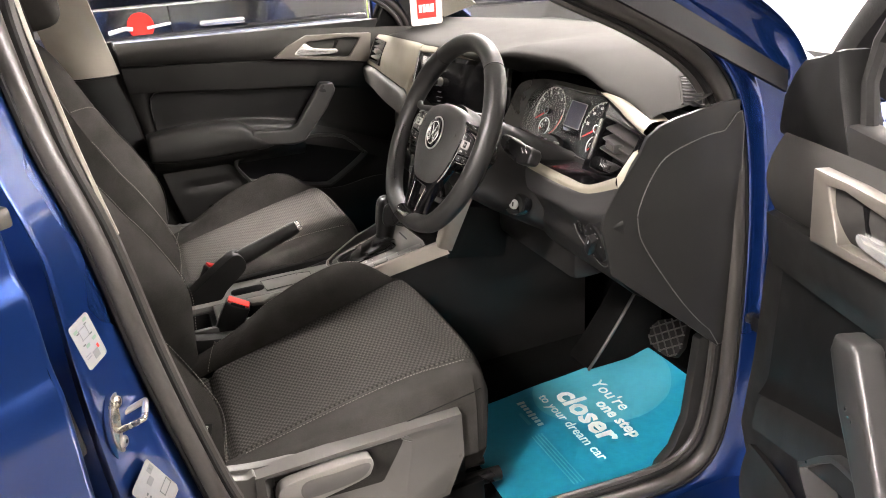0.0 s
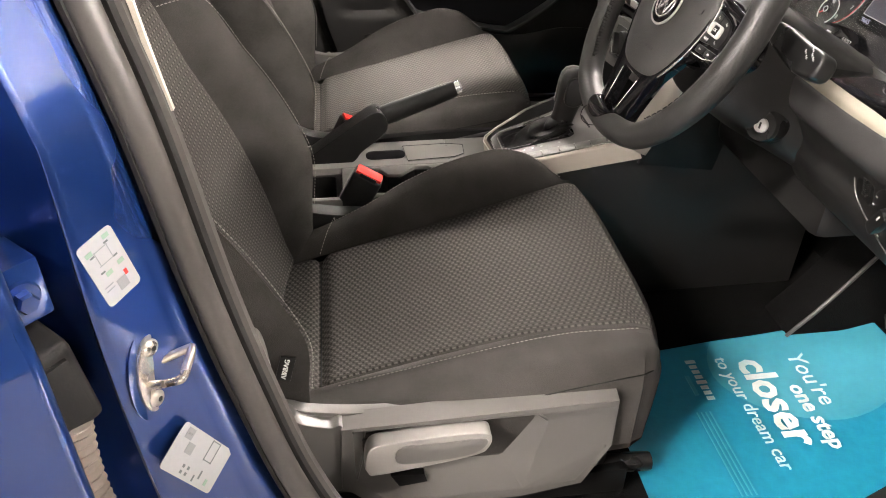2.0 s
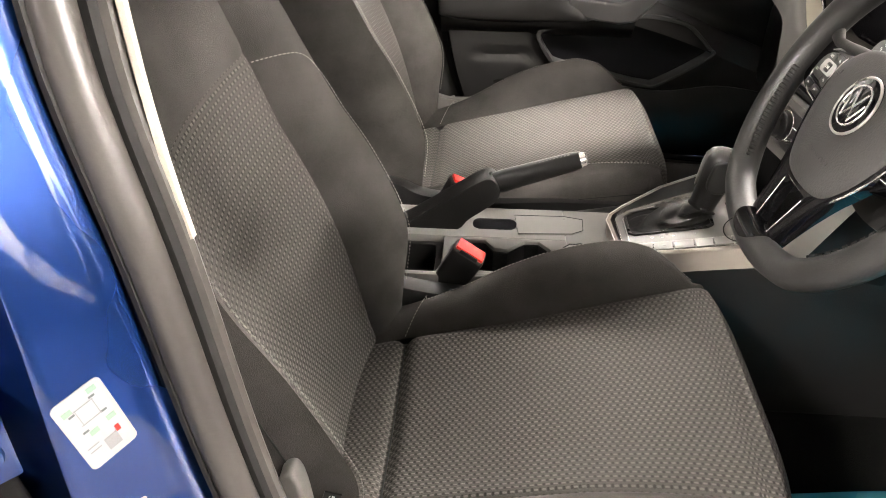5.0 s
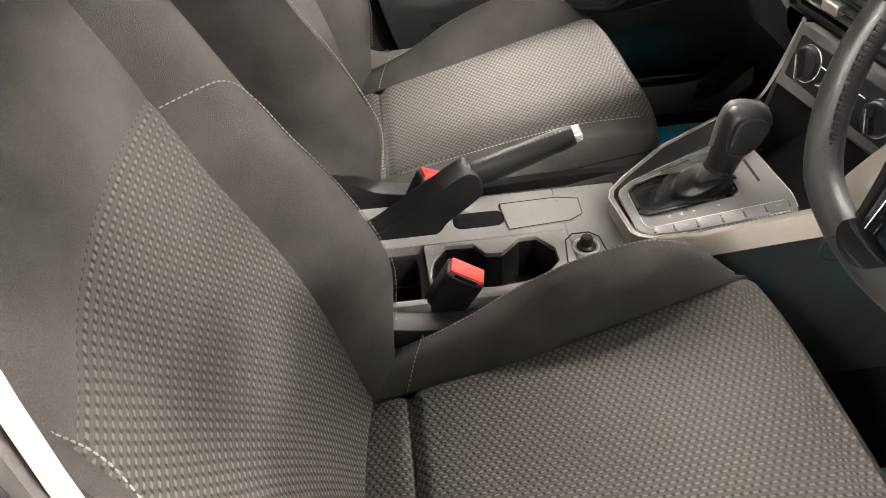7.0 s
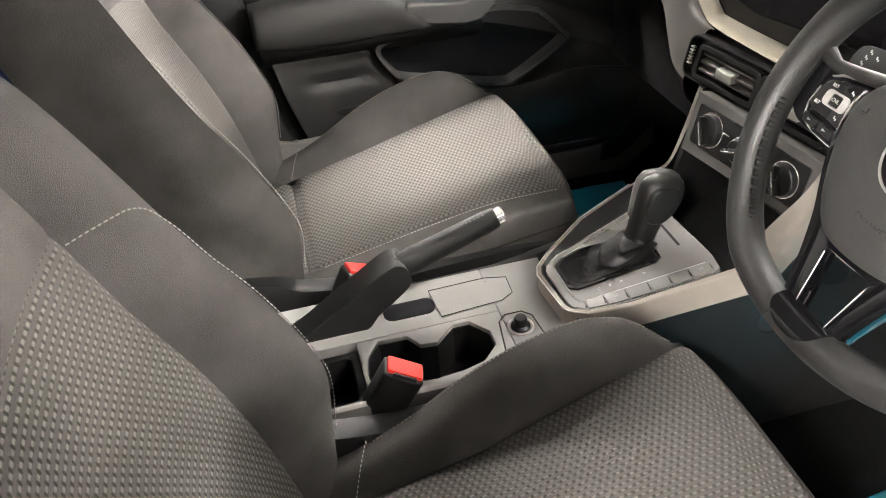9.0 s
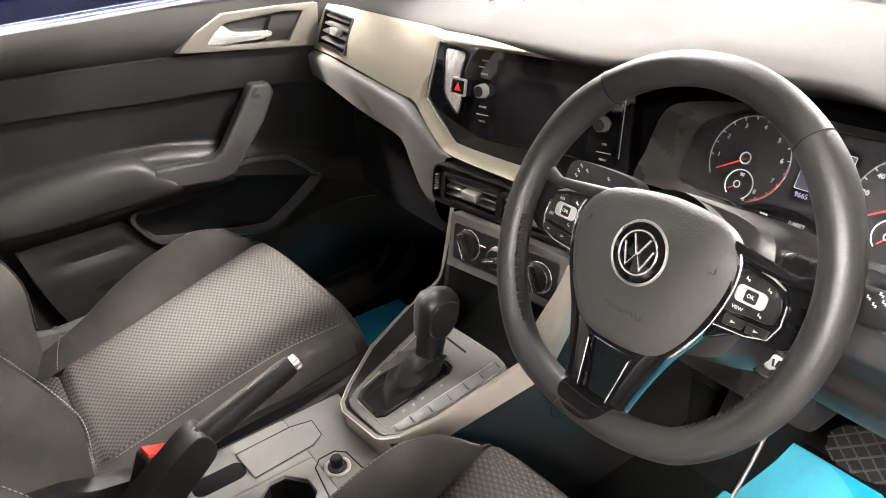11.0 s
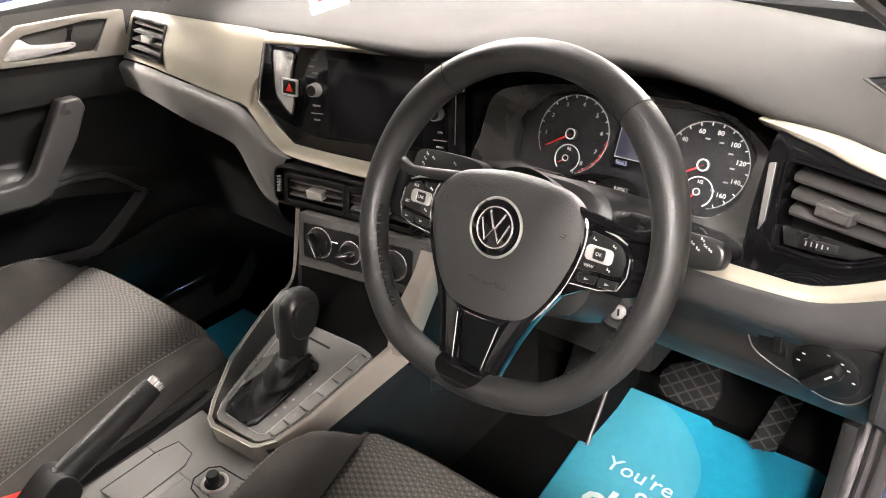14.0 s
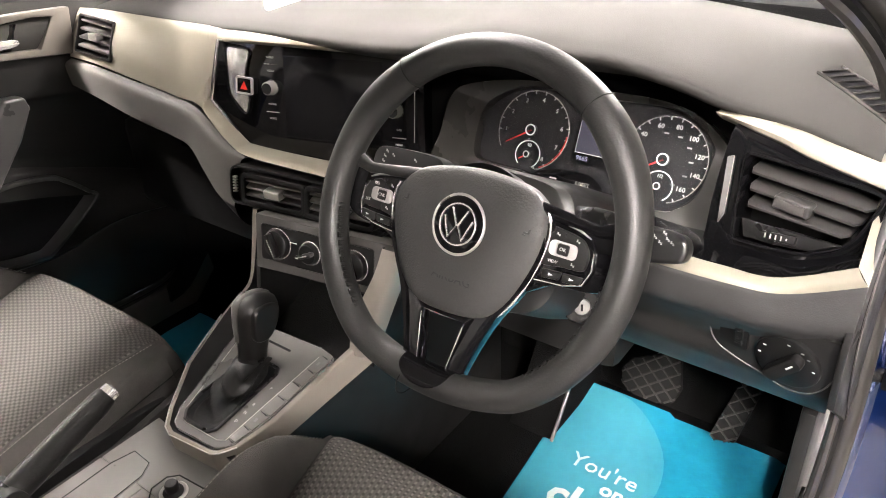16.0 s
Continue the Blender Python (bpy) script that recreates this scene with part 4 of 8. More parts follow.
def steering_column():
    c = thing("steering_column", "dark grey plastic steering column cover with stalks and a key lock", "steering column", (0.12, -0.389, 0.90))
    shroud = [outline([(-0.062, 0.052), (0.0, 0.062), (0.062, 0.052), (0.072, 0.0), (0.060, -0.060), (0.0, -0.078), (-0.060, -0.060), (-0.072, 0.0)], 40),
              outline([(-0.075, 0.045), (0.0, 0.058), (0.075, 0.045), (0.086, -0.01), (0.075, -0.085), (0.0, -0.105), (-0.075, -0.085), (-0.086, -0.01)], 40)]
    bm = bmesh.new()
    rows = []
    for k, (z, f) in enumerate(((-0.068, 0.0), (-0.074, 0.3), (-0.15, 0.7), (-0.28, 1.0))):
        sc = 0.93 if k == 0 else 1.0
        rows.append([bm.verts.new((mix(a[0], b[0], f) * sc, mix(a[1], b[1], f) * sc, z)) for a, b in zip(*shroud)])
    for a, b in zip(rows, rows[1:]):
        for i in range(40):
            j = (i + 1) % 40
            bm.faces.new((a[i], a[j], b[j], b[i]))
    bm.faces.new(rows[0])
    part("shroud", moved(bm, COLUMN), LOWER, c, "dark grey plastic cover")
    for sx in (-1, 1):
        stalk = part("stalk", tube([(sx * 0.06, 0.030, -0.085), (sx * 0.10, 0.036, -0.082)], 0.010, 12, m=COLUMN), BLACK, c, "black control stalk")
        shape = [(0.085, 0.024), (0.150, 0.010), (0.178, 0.012), (0.190, 0.018), (0.191, 0.032), (0.181, 0.041), (0.150, 0.042), (0.088, 0.044)] if sx > 0 else [(-0.085, 0.030), (-0.172, 0.022), (-0.183, 0.027), (-0.185, 0.040), (-0.176, 0.051), (-0.140, 0.054), (-0.098, 0.053), (-0.086, 0.044)]
        part("stalk_paddle", prism(outline(shape, 40), -0.092, -0.070, 0.006, COLUMN, 3), SATIN, stalk, "black paddle end with white symbols")
        marks = ((0.168, 0.0385), (0.172, 0.0335), (0.166, 0.0290), (0.177, 0.0310), (0.160, 0.0330)) if sx > 0 else ((-0.168, 0.0470), (-0.170, 0.0410), (-0.171, 0.0350), (-0.158, 0.0440), (-0.126, 0.0440))
        for mx, my in marks:
            part("stalk_mark", joined(bars([(mx, my, 0.0036, 0.0007)], -0.0705, -0.0695, COLUMN), bars([(mx - 0.0012, my + 0.0014, 0.0012, 0.0014)], -0.0705, -0.0695, COLUMN), bars([(mx + 0.0012, my - 0.0012, 0.0016, 0.0007)], -0.0705, -0.0695, COLUMN)), KEYPRINT, stalk, smooth=False)
    lock = on_plane((0.074, -0.466, 0.850), 32, 12)
    k = part("key_lock", lathe([(0.0, 0.010), (0.0068, 0.010), (0.0086, 0.009), (0.0095, 0.004)], 24, lock), SILVER, c, "round silver key lock")
    part("key_slot", box(-0.0012, 0.0012, -0.004, 0.004, 0.0095, 0.0108, 0.0003, lock), BLACK, k)
    part("lock_collar", lathe([(0.0100, 0.008), (0.019, 0.008), (0.0215, 0.004), (0.023, -0.02)], 28, lock), SATIN, k)
    return c


steering_column()

# ---------------------------------------------------------------- car body
body = thing("hatchback", "metallic blue hatchback body with open driver's doorway", "car", (0, 0, 0.3))


def y_side(z):
    """Half width of the sides at a height."""
    return lerp(z, ((0.30, 0.775), (0.60, 0.785), (1.00, 0.765), (1.25, 0.690), (1.42, 0.58)))


# floor pan, tunnel, bulkhead
part("floor_pan", box(-1.6, 0.95, -0.72, 0.72, 0.24, 0.312, 0.004), CARPET, body, "black carpeted floor")
part("footwell_slope", prism([(0.56, 0.31), (0.80, 0.62), (0.84, 0.62), (0.84, 0.26), (0.56, 0.26)], -0.70, 0.70, 0.01, Matrix(((1, 0, 0, 0), (0, 0, 1, 0), (0, 1, 0, 0), (0, 0, 0, 1)))), CARPET, body, "black carpeted footwell slope")
part("bulkhead", box(0.80, 0.86, -0.74, 0.74, 0.30, 1.02, 0.004), CARPET, body)

# doorway seal: one loop of rubber round each front doorway
LOOP = ((-0.628, 1.262), (-0.606, 1.117), (-0.578, 1.005), (-0.553, 0.848), (-0.528, 0.720), (-0.500, 0.600), (-0.462, 0.500), (-0.40, 0.440), (-0.25, 0.408), (-0.05, 0.392), (0.17, 0.376), (0.265, 0.384), (0.312, 0.430), (0.327, 0.540), (0.330, 0.700), (0.328, 0.850), (0.318, 0.965), (0.296, 1.045), (0.256, 1.102), (0.171, 1.160), (0.068, 1.211), (-0.10, 1.300), (-0.25, 1.362), (-0.40, 1.392), (-0.55, 1.392), (-0.615, 1.345))


def doorway(side):
    """side -1: the driver's. Seal, painted flange and inner trims."""
    def at_side(x, z, y):
        return Vector((x, side * y, z))

    pts = smooth_line([(x, 0, z) for x, z in LOOP], 150, True)
    cx, cz = -0.13, 0.85

    def grown(k, y):
        return [at_side(cx + (p.x - cx) * (1 + k / 0.45), cz + (p.z - cz) * (1 + k / 0.42), y(p.z)) for p in pts]

    seal = part("door_seal", tube(grown(0.016, lambda z: y_side(z) - 0.058), 0.0145, 10, True, up=(0, 1, 0)), RUBBER, body, "brown-grey rubber door seal")
    part("seal_groove", tube(grown(0.000, lambda z: y_side(z) - 0.066), 0.006, 6, True, up=(0, 1, 0)), DARKRUBBER, seal)
    part("seal_lip", tube(grown(-0.006, lambda z: y_side(z) - 0.072), 0.0065, 8, True, up=(0, 1, 0)), RUBBER, seal)
    part("seal_rib", tube(grown(0.025, lambda z: y_side(z) - 0.047), 0.0035, 6, True, up=(0, 1, 0)), DARKRUBBER, seal)
    def lipped(k, o, kb, ob):
        """A ring of the flange; kb and ob hold on the centre pillar."""
        out = []
        for p in pts:
            f = min(max((-0.30 - p.x) / 0.16, 0), 1) * min(max((1.40 - p.z) / 0.10, 0), 1)
            f = f * f * (3 - 2 * f)
            wide = 0.026 + (kb - 0.026) * max(0.72, 1 + (0.91 - p.z) * 3.4)
            kk, oo = mix(k, wide, f), mix(o, ob, f)
            out.append(at_side(cx + (p.x - cx) * (1 + kk / 0.45), cz + (p.z - cz) * (1 + kk / 0.42), y_side(p.z) + oo))
        return out

    pillar_rings = ((0.026, -0.075), (0.030, -0.052), (0.033, -0.046), (0.037, -0.036), (0.040, -0.034), (0.0430, -0.030), (0.0600, -0.007), (0.0690, 0.005), (0.0735, 0.0105), (0.0755, 0.0110), (0.0780, 0.008), (0.0840, -0.012), (0.1350, -0.014))
    rings = [lipped(*a, *b) for a, b in zip(((0.026, -0.075), (0.030, -0.052), (0.036, -0.046), (0.056, -0.036), (0.060, -0.036), (0.066, -0.030), (0.088, -0.006), (0.097, 0.006), (0.102, 0.016), (0.104, 0.024), (0.108, 0.020), (0.110, 0.004), (0.112, -0.04)), pillar_rings)]
    bm = bmesh.new()
    vs = [[bm.verts.new(p) for p in r] for r in rings]
    n = len(pts)
    for a, b in zip(vs, vs[1:]):
        for i in range(n):
            j = (i + 1) % n
            bm.faces.new((a[i], a[j], b[j], b[i]))
    part("doorway_flange", bm, BLUE, body, "metallic blue painted doorway")
    return seal


doorway(-1)
doorway(1)

# ---------------------------------------------------------------- centre console
def slope(x, y, up=0.0):
    """A point on the sloping gear plate."""
    return Vector((x, y, 0.594 + (x + 0.2) * 0.2435 + up))


PLATE = Matrix.Translation(slope(-0.2, 0)) @ Matrix(((0.9716, 0, -0.2366, 0), (0, 1, 0, 0), (0.2366, 0, 0.9716, 0), (0, 0, 0, 1)))


def centre_console():
    c = thing("centre_console", "grey plastic centre console with cup holders and a champagne gear surround", "centre console", (-0.2, 0, 0.31))
    # flanks
    part("flank", prism([(-0.62, 0.312), (-0.62, 0.560), (-0.22, 0.566), (-0.12, 0.585), (0.06, 0.630), (0.30, 0.70), (0.45, 0.64), (0.45, 0.312)], -0.118, -0.104, 0.004, Matrix(((1, 0, 0, 0), (0, 0, 1, 0), (0, 1, 0, 0), (0, 0, 0, 1)))), LOWER, c, "dark plastic flank")
    part("flank", prism([(-0.62, 0.312), (-0.62, 0.560), (-0.22, 0.566), (-0.12, 0.585), (0.06, 0.630), (0.30, 0.70), (0.45, 0.64), (0.45, 0.312)], 0.092, 0.106, 0.004, Matrix(((1, 0, 0, 0), (0, 0, 1, 0), (0, 1, 0, 0), (0, 0, 0, 1)))), LOWER, c, "dark plastic flank")
    # tray with the cup wells: cells round open octagons
    top, low = 0.572, 0.500

    hole = [(-0.440, -0.098), (-0.444, -0.070), (-0.437, -0.037), (-0.419, -0.013), (-0.380, -0.015), (-0.366, -0.037), (-0.343, -0.040), (-0.314, -0.013), (-0.291, -0.013), (-0.269, -0.041), (-0.269, -0.068), (-0.292, -0.092), (-0.320, -0.100), (-0.360, -0.104)]
    edge = [(-0.449, -0.118), (-0.449, -0.070), (-0.449, -0.037), (-0.449, -0.006), (-0.380, -0.006), (-0.366, -0.006), (-0.343, -0.006), (-0.314, -0.006), (-0.245, -0.006), (-0.245, -0.041), (-0.245, -0.068), (-0.245, -0.118), (-0.320, -0.118), (-0.360, -0.118)]
    part("cup_plate", frame_of(edge, hole, top - 0.008, top, 0.0025), DECKGREY, c, "grey deck round two joined cup holders")
    part("cup_well", frame_of(edge, [(x * 0.995 - 0.0017, y * 0.99 - 0.0005) for x, y in hole], low, top - 0.009, 0.0), BLACK, c, "black angular cup holder")
    part("coin_tray", frame_of(rounded(0.085, 0.100, 0.004, 3, -0.49, -0.066), rounded(0.060, 0.080, 0.008, 3, -0.49, -0.066), 0.515, 0.566, 0.002), BLACK, c, "small black open tray")
    part("well_floor", box(-0.535, -0.245, -0.115, -0.012, 0.490, 0.502, 0.002), BLACK, c)
    part("front_deck", prism([(-0.245, -0.118), (-0.170, -0.118), (-0.150, 0.092), (-0.245, 0.092)], 0.535, 0.5725, 0.003), DECKGREY, c, "grey plastic deck")
    part("side_deck", prism([(-0.62, -0.006), (-0.365, -0.006), (-0.245, -0.006), (-0.245, 0.092), (-0.62, 0.092)], 0.535, 0.5725, 0.003), DECKGREY, c, "grey plastic deck")
    part("rear_deck", box(-0.64, -0.535, -0.118, -0.006, 0.53, 0.562, 0.004), BLACK, c)
    part("side_lip", box(-0.535, -0.19, -0.128, -0.117, 0.545, 0.578, 0.004), SHELL, c)
    lid = [(-0.325, 0.004), (-0.235, 0.010), (-0.215, 0.022), (-0.213, 0.058), (-0.245, 0.066), (-0.330, 0.064)]
    part("blank_lid", prism(lid, 0.570, 0.5755, 0.0015), DECKGREY, c, "flat grey blanking lid")
    part("lid_seam", tube([Vector((x, y, 0.5754)) for x, y in lid], 0.0007, 6, True), JET, c, "dark seam round the lid")
    part("socket_seam", tube([Vector(p) for p in ((-0.262, -0.094, 0.5728), (-0.252, -0.030, 0.5728), (-0.240, -0.018, 0.5728), (-0.216, -0.018, 0.5728), (-0.204, -0.030, 0.5728), (-0.200, -0.080, 0.5728))], 0.0011, 6), JET, c, "dark groove beside the socket")
    part("brake_slot", prism(rounded(0.075, 0.034, 0.014, 6, -0.365, 0.036), 0.569, 0.5738, 0.001), JET, c)
    sock = pose(-0.227, -0.048, 0.5725)
    s = part("socket", lathe([(0.013, 0.001), (0.0165, 0.003), (0.0185, 0.002), (0.019, -0.004)], 32, sock), ALU, c, "chrome ring of the power socket")
    part("socket_plug", lathe([(0.0, 0.018), (0.0075, 0.018), (0.009, 0.016), (0.009, 0.006), (0.0135, 0.003), (0.0135, -0.004)], 24, sock), BLACK, s, "black push-in plug")
    # gear surround: upright front, sloping right flank, narrow crest and an inner slope down to the plate
    low = [(0.275, 0.140), (0.2174, 0.131), (0.118, 0.103), (0.047, 0.058), (0.0235, 0.036), (0.0170, 0.0165), (0.0240, -0.0660), (0.0305, -0.0780), (0.0520, -0.0985), (0.109, -0.119), (0.2131, -0.136), (0.272, -0.146)]
    crest = [(0.270, 0.1360), (0.2174, 0.1243), (0.122, 0.0961), (0.0516, 0.0526), (0.0280, 0.0330), (0.0215, 0.0160), (0.0290, -0.0640), (0.0350, -0.0740), (0.0545, -0.0900), (0.109, -0.1070), (0.2131, -0.1200), (0.268, -0.1270)]
    brow = [(0.266, 0.1300), (0.2174, 0.1185), (0.1240, 0.0900), (0.0550, 0.0475), (0.0335, 0.0295), (0.0280, 0.0150), (0.0340, -0.0610), (0.0390, -0.0700), (0.0560, -0.0850), (0.1090, -0.1000), (0.2131, -0.1120), (0.266, -0.1180)]
    edge = [(0.256, 0.0900), (0.2000, 0.0800), (0.1300, 0.0630), (0.0600, 0.0425), (0.0390, 0.0290), (0.0335, 0.0170), (0.0375, -0.0590), (0.0420, -0.0680), (0.0570, -0.0825), (0.1090, -0.0965), (0.2131, -0.1085), (0.262, -0.1130)]
    bm = bmesh.new()
    rows = [[bm.verts.new((x, y, z if z else mix(-0.024, -0.034, min(max((y + 0.10) / 0.04, 0), 1)))) for x, y in ring] for ring, z in ((low, None), (crest, 0.0025), (brow, 0.0035))]
    for a, b in zip(rows, rows[1:]):
        for i in range(11):
            bm.faces.new((a[i], a[i + 1], b[i + 1], b[i]))
    bmesh.ops.recalc_face_normals(bm, faces=bm.faces)
    edged(bm, 0.0022, 3, 12)
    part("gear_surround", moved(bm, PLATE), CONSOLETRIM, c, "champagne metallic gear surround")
    bm = bmesh.new()
    rows = [[bm.verts.new((x, y, z)) for x, y in ring] for ring, z in ((brow, 0.0033), (edge, -0.004))]
    for i in range(11):
        bm.faces.new((rows[0][i], rows[0][i + 1], rows[1][i + 1], rows[1][i]))
    part("surround_lining", moved(bm, PLATE), BLACK, c, "dark inner slope of the surround")
    part("surround_edge", tube([Vector((*p, 0.0034)) for p in crest[1:9]], 0.0010, 6, m=PLATE), ALU, c, "thin bright edge line")
    part("surround_bed", prism([(0.026, 0.012), (0.040, -0.086), (0.109, -0.102), (0.238, -0.108), (0.238, 0.085), (0.200, 0.085), (0.060, 0.045)], -0.034, -0.0065, 0.0, PLATE), BLACK, c)
    inner = [(0.2340, 0.0300), (0.2180, 0.0735), (0.1919, 0.0700), (0.0600, 0.0405), (0.0410, 0.0290), (0.0355, 0.0180), (0.0390, -0.0585), (0.0435, -0.0670), (0.0570, -0.0810), (0.1090, -0.0950), (0.2249, -0.1065), (0.2349, -0.1030), (0.2392, -0.0769)]
    part("gear_plate", prism(inner, -0.008, 0.0000, 0.0012, PLATE), PLATEGREY, c, "satin grey gear plate")
    part("plate_line", tube([Vector((x, y, 0.0004)) for x, y in inner], 0.0008, 6, True, m=PLATE), CHROME, c, "thin bright outline")
    within = [(0.2140, 0.0590), (0.1919, 0.0585), (0.0680, 0.0330), (0.0535, 0.0240), (0.0485, 0.0150), (0.0500, -0.0520), (0.0555, -0.0635), (0.2250, -0.0840)]
    part("plate_groove", tube([Vector((x, y, 0.0002)) for x, y in within], 0.0006, 6, m=PLATE), ALU, c)
    stops = (0.0590, 0.0840, 0.1130, 0.1440, 0.1720, 0.1990, 0.2280)
    y_in = lambda x: -0.0635 - (x - 0.055) * 0.1206
    y_out = lambda x: lerp(x, ((0.05, -0.0755), (0.06, -0.0800), (0.109, -0.0928), (0.225, -0.1043), (0.240, -0.1050)))
    for a, b in zip(stops, stops[1:]):
        a, b = a + 0.0007, b - 0.0007
        part("plate_button", prism([(a, y_in(a) - 0.0016), (b, y_in(b) - 0.0016), (b, y_out(b)), (a, y_out(a))], -0.002, 0.0022, 0.0008, PLATE), PLATEGREY, c, "flat grey push button")
    for x in stops:
        part("button_gap", tube([(x, mix(y_in(x), y_out(x), 0.25), 0.0022), (x - 0.0015, mix(y_in(x), y_out(x), 0.8), 0.0022)], [0.0006, 0.0013], 6, m=PLATE), SATIN, c)
    for ch, x, y in (("P", 0.1490, -0.0585), ("R", 0.1170, -0.0560), ("N", 0.1010, -0.0545), ("D", 0.0850, -0.0530)):
        lettering(ch, 0.0066, PLATE @ at(x, y, 0.0002, -90), KEYPRINT, c, 0.0002)
    for x in (0.099, 0.214):
        part("button_mark", bars([(x, mix(y_in(x), y_out(x), 0.5), 0.0060, 0.0036)], 0.0021, 0.0026, PLATE), DIMPRINT, c, smooth=False)
    part("card_slot", prism(rounded(0.0036, 0.052, 0.0015, 4, 0.2137, -0.0095), -0.002, 0.0004, 0.0, PLATE), JET, c, "narrow black slot")
    gate = [(0.050, 0.020), (0.050, -0.031), (0.060, -0.0405), (0.172, -0.050), (0.1825, -0.0435), (0.1835, -0.020), (0.170, 0.020), (0.090, 0.034), (0.062, 0.030)]
    hollow = [(mix(x, 0.115, 0.07), mix(y, -0.008, 0.10)) for x, y in gate]
    part("shift_gate", frame_of(gate, hollow, -0.002, 0.0030, 0.001, PLATE), SATIN, c, "black raised gate edge")
    part("gate_floor", prism(gate, -0.003, 0.0006, 0.0, PLATE), JET, c)
    # cubby floor and strut linings black, for the unlit depth of the cubby
    part("cubby_floor", prism([(0.232, -0.112), (0.40, -0.125), (0.40, 0.095), (0.232, 0.080)], -0.048, -0.040, 0.0, PLATE), CARPET, c)
    # struts that climb from the surround to the centre stack
    right = [((0.047, -0.118, 0.652), (0.049, -0.138, 0.650), (0.075, -0.146, 0.640)), ((0.060, -0.116, 0.690), (0.063, -0.147, 0.690), (0.090, -0.155, 0.682)), ((0.073, -0.128, 0.730), (0.077, -0.158, 0.730), (0.105, -0.165, 0.724)), ((0.087, -0.146, 0.775), (0.091, -0.172, 0.775), (0.120, -0.178, 0.770)), ((0.098, -0.155, 0.812), (0.102, -0.180, 0.812), (0.130, -0.192, 0.805))]
    left = [((0.040, 0.126, 0.646), (0.045, 0.134, 0.644), (0.080, 0.140, 0.625)), ((0.050, 0.112, 0.668), (0.055, 0.121, 0.668), (0.090, 0.126, 0.652)), ((0.060, 0.0955, 0.697), (0.064, 0.1045, 0.697), (0.095, 0.108, 0.690)), ((0.077, 0.0930, 0.749), (0.079, 0.1040, 0.749), (0.110, 0.107, 0.745)), ((0.094, 0.0950, 0.806), (0.095, 0.1055, 0.806), (0.125, 0.108, 0.802))]
    for side, lean in ((right, 0.030), (left, -0.004)):
        back = [(p[0][0] + 0.060, p[0][1] + lean * 0.3, p[0][2] - 0.006) for p in side]
        part("strut_lining", patch([back, [p[0] for p in side]], 4, 24), JET, c, "inner wall of the cubby, shade painted black")
        ctrl = [[p[0] for p in side], [p[1] for p in side], [p[2] for p in side]]
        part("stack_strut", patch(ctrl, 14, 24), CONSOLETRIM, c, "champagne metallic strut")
    return c


centre_console()


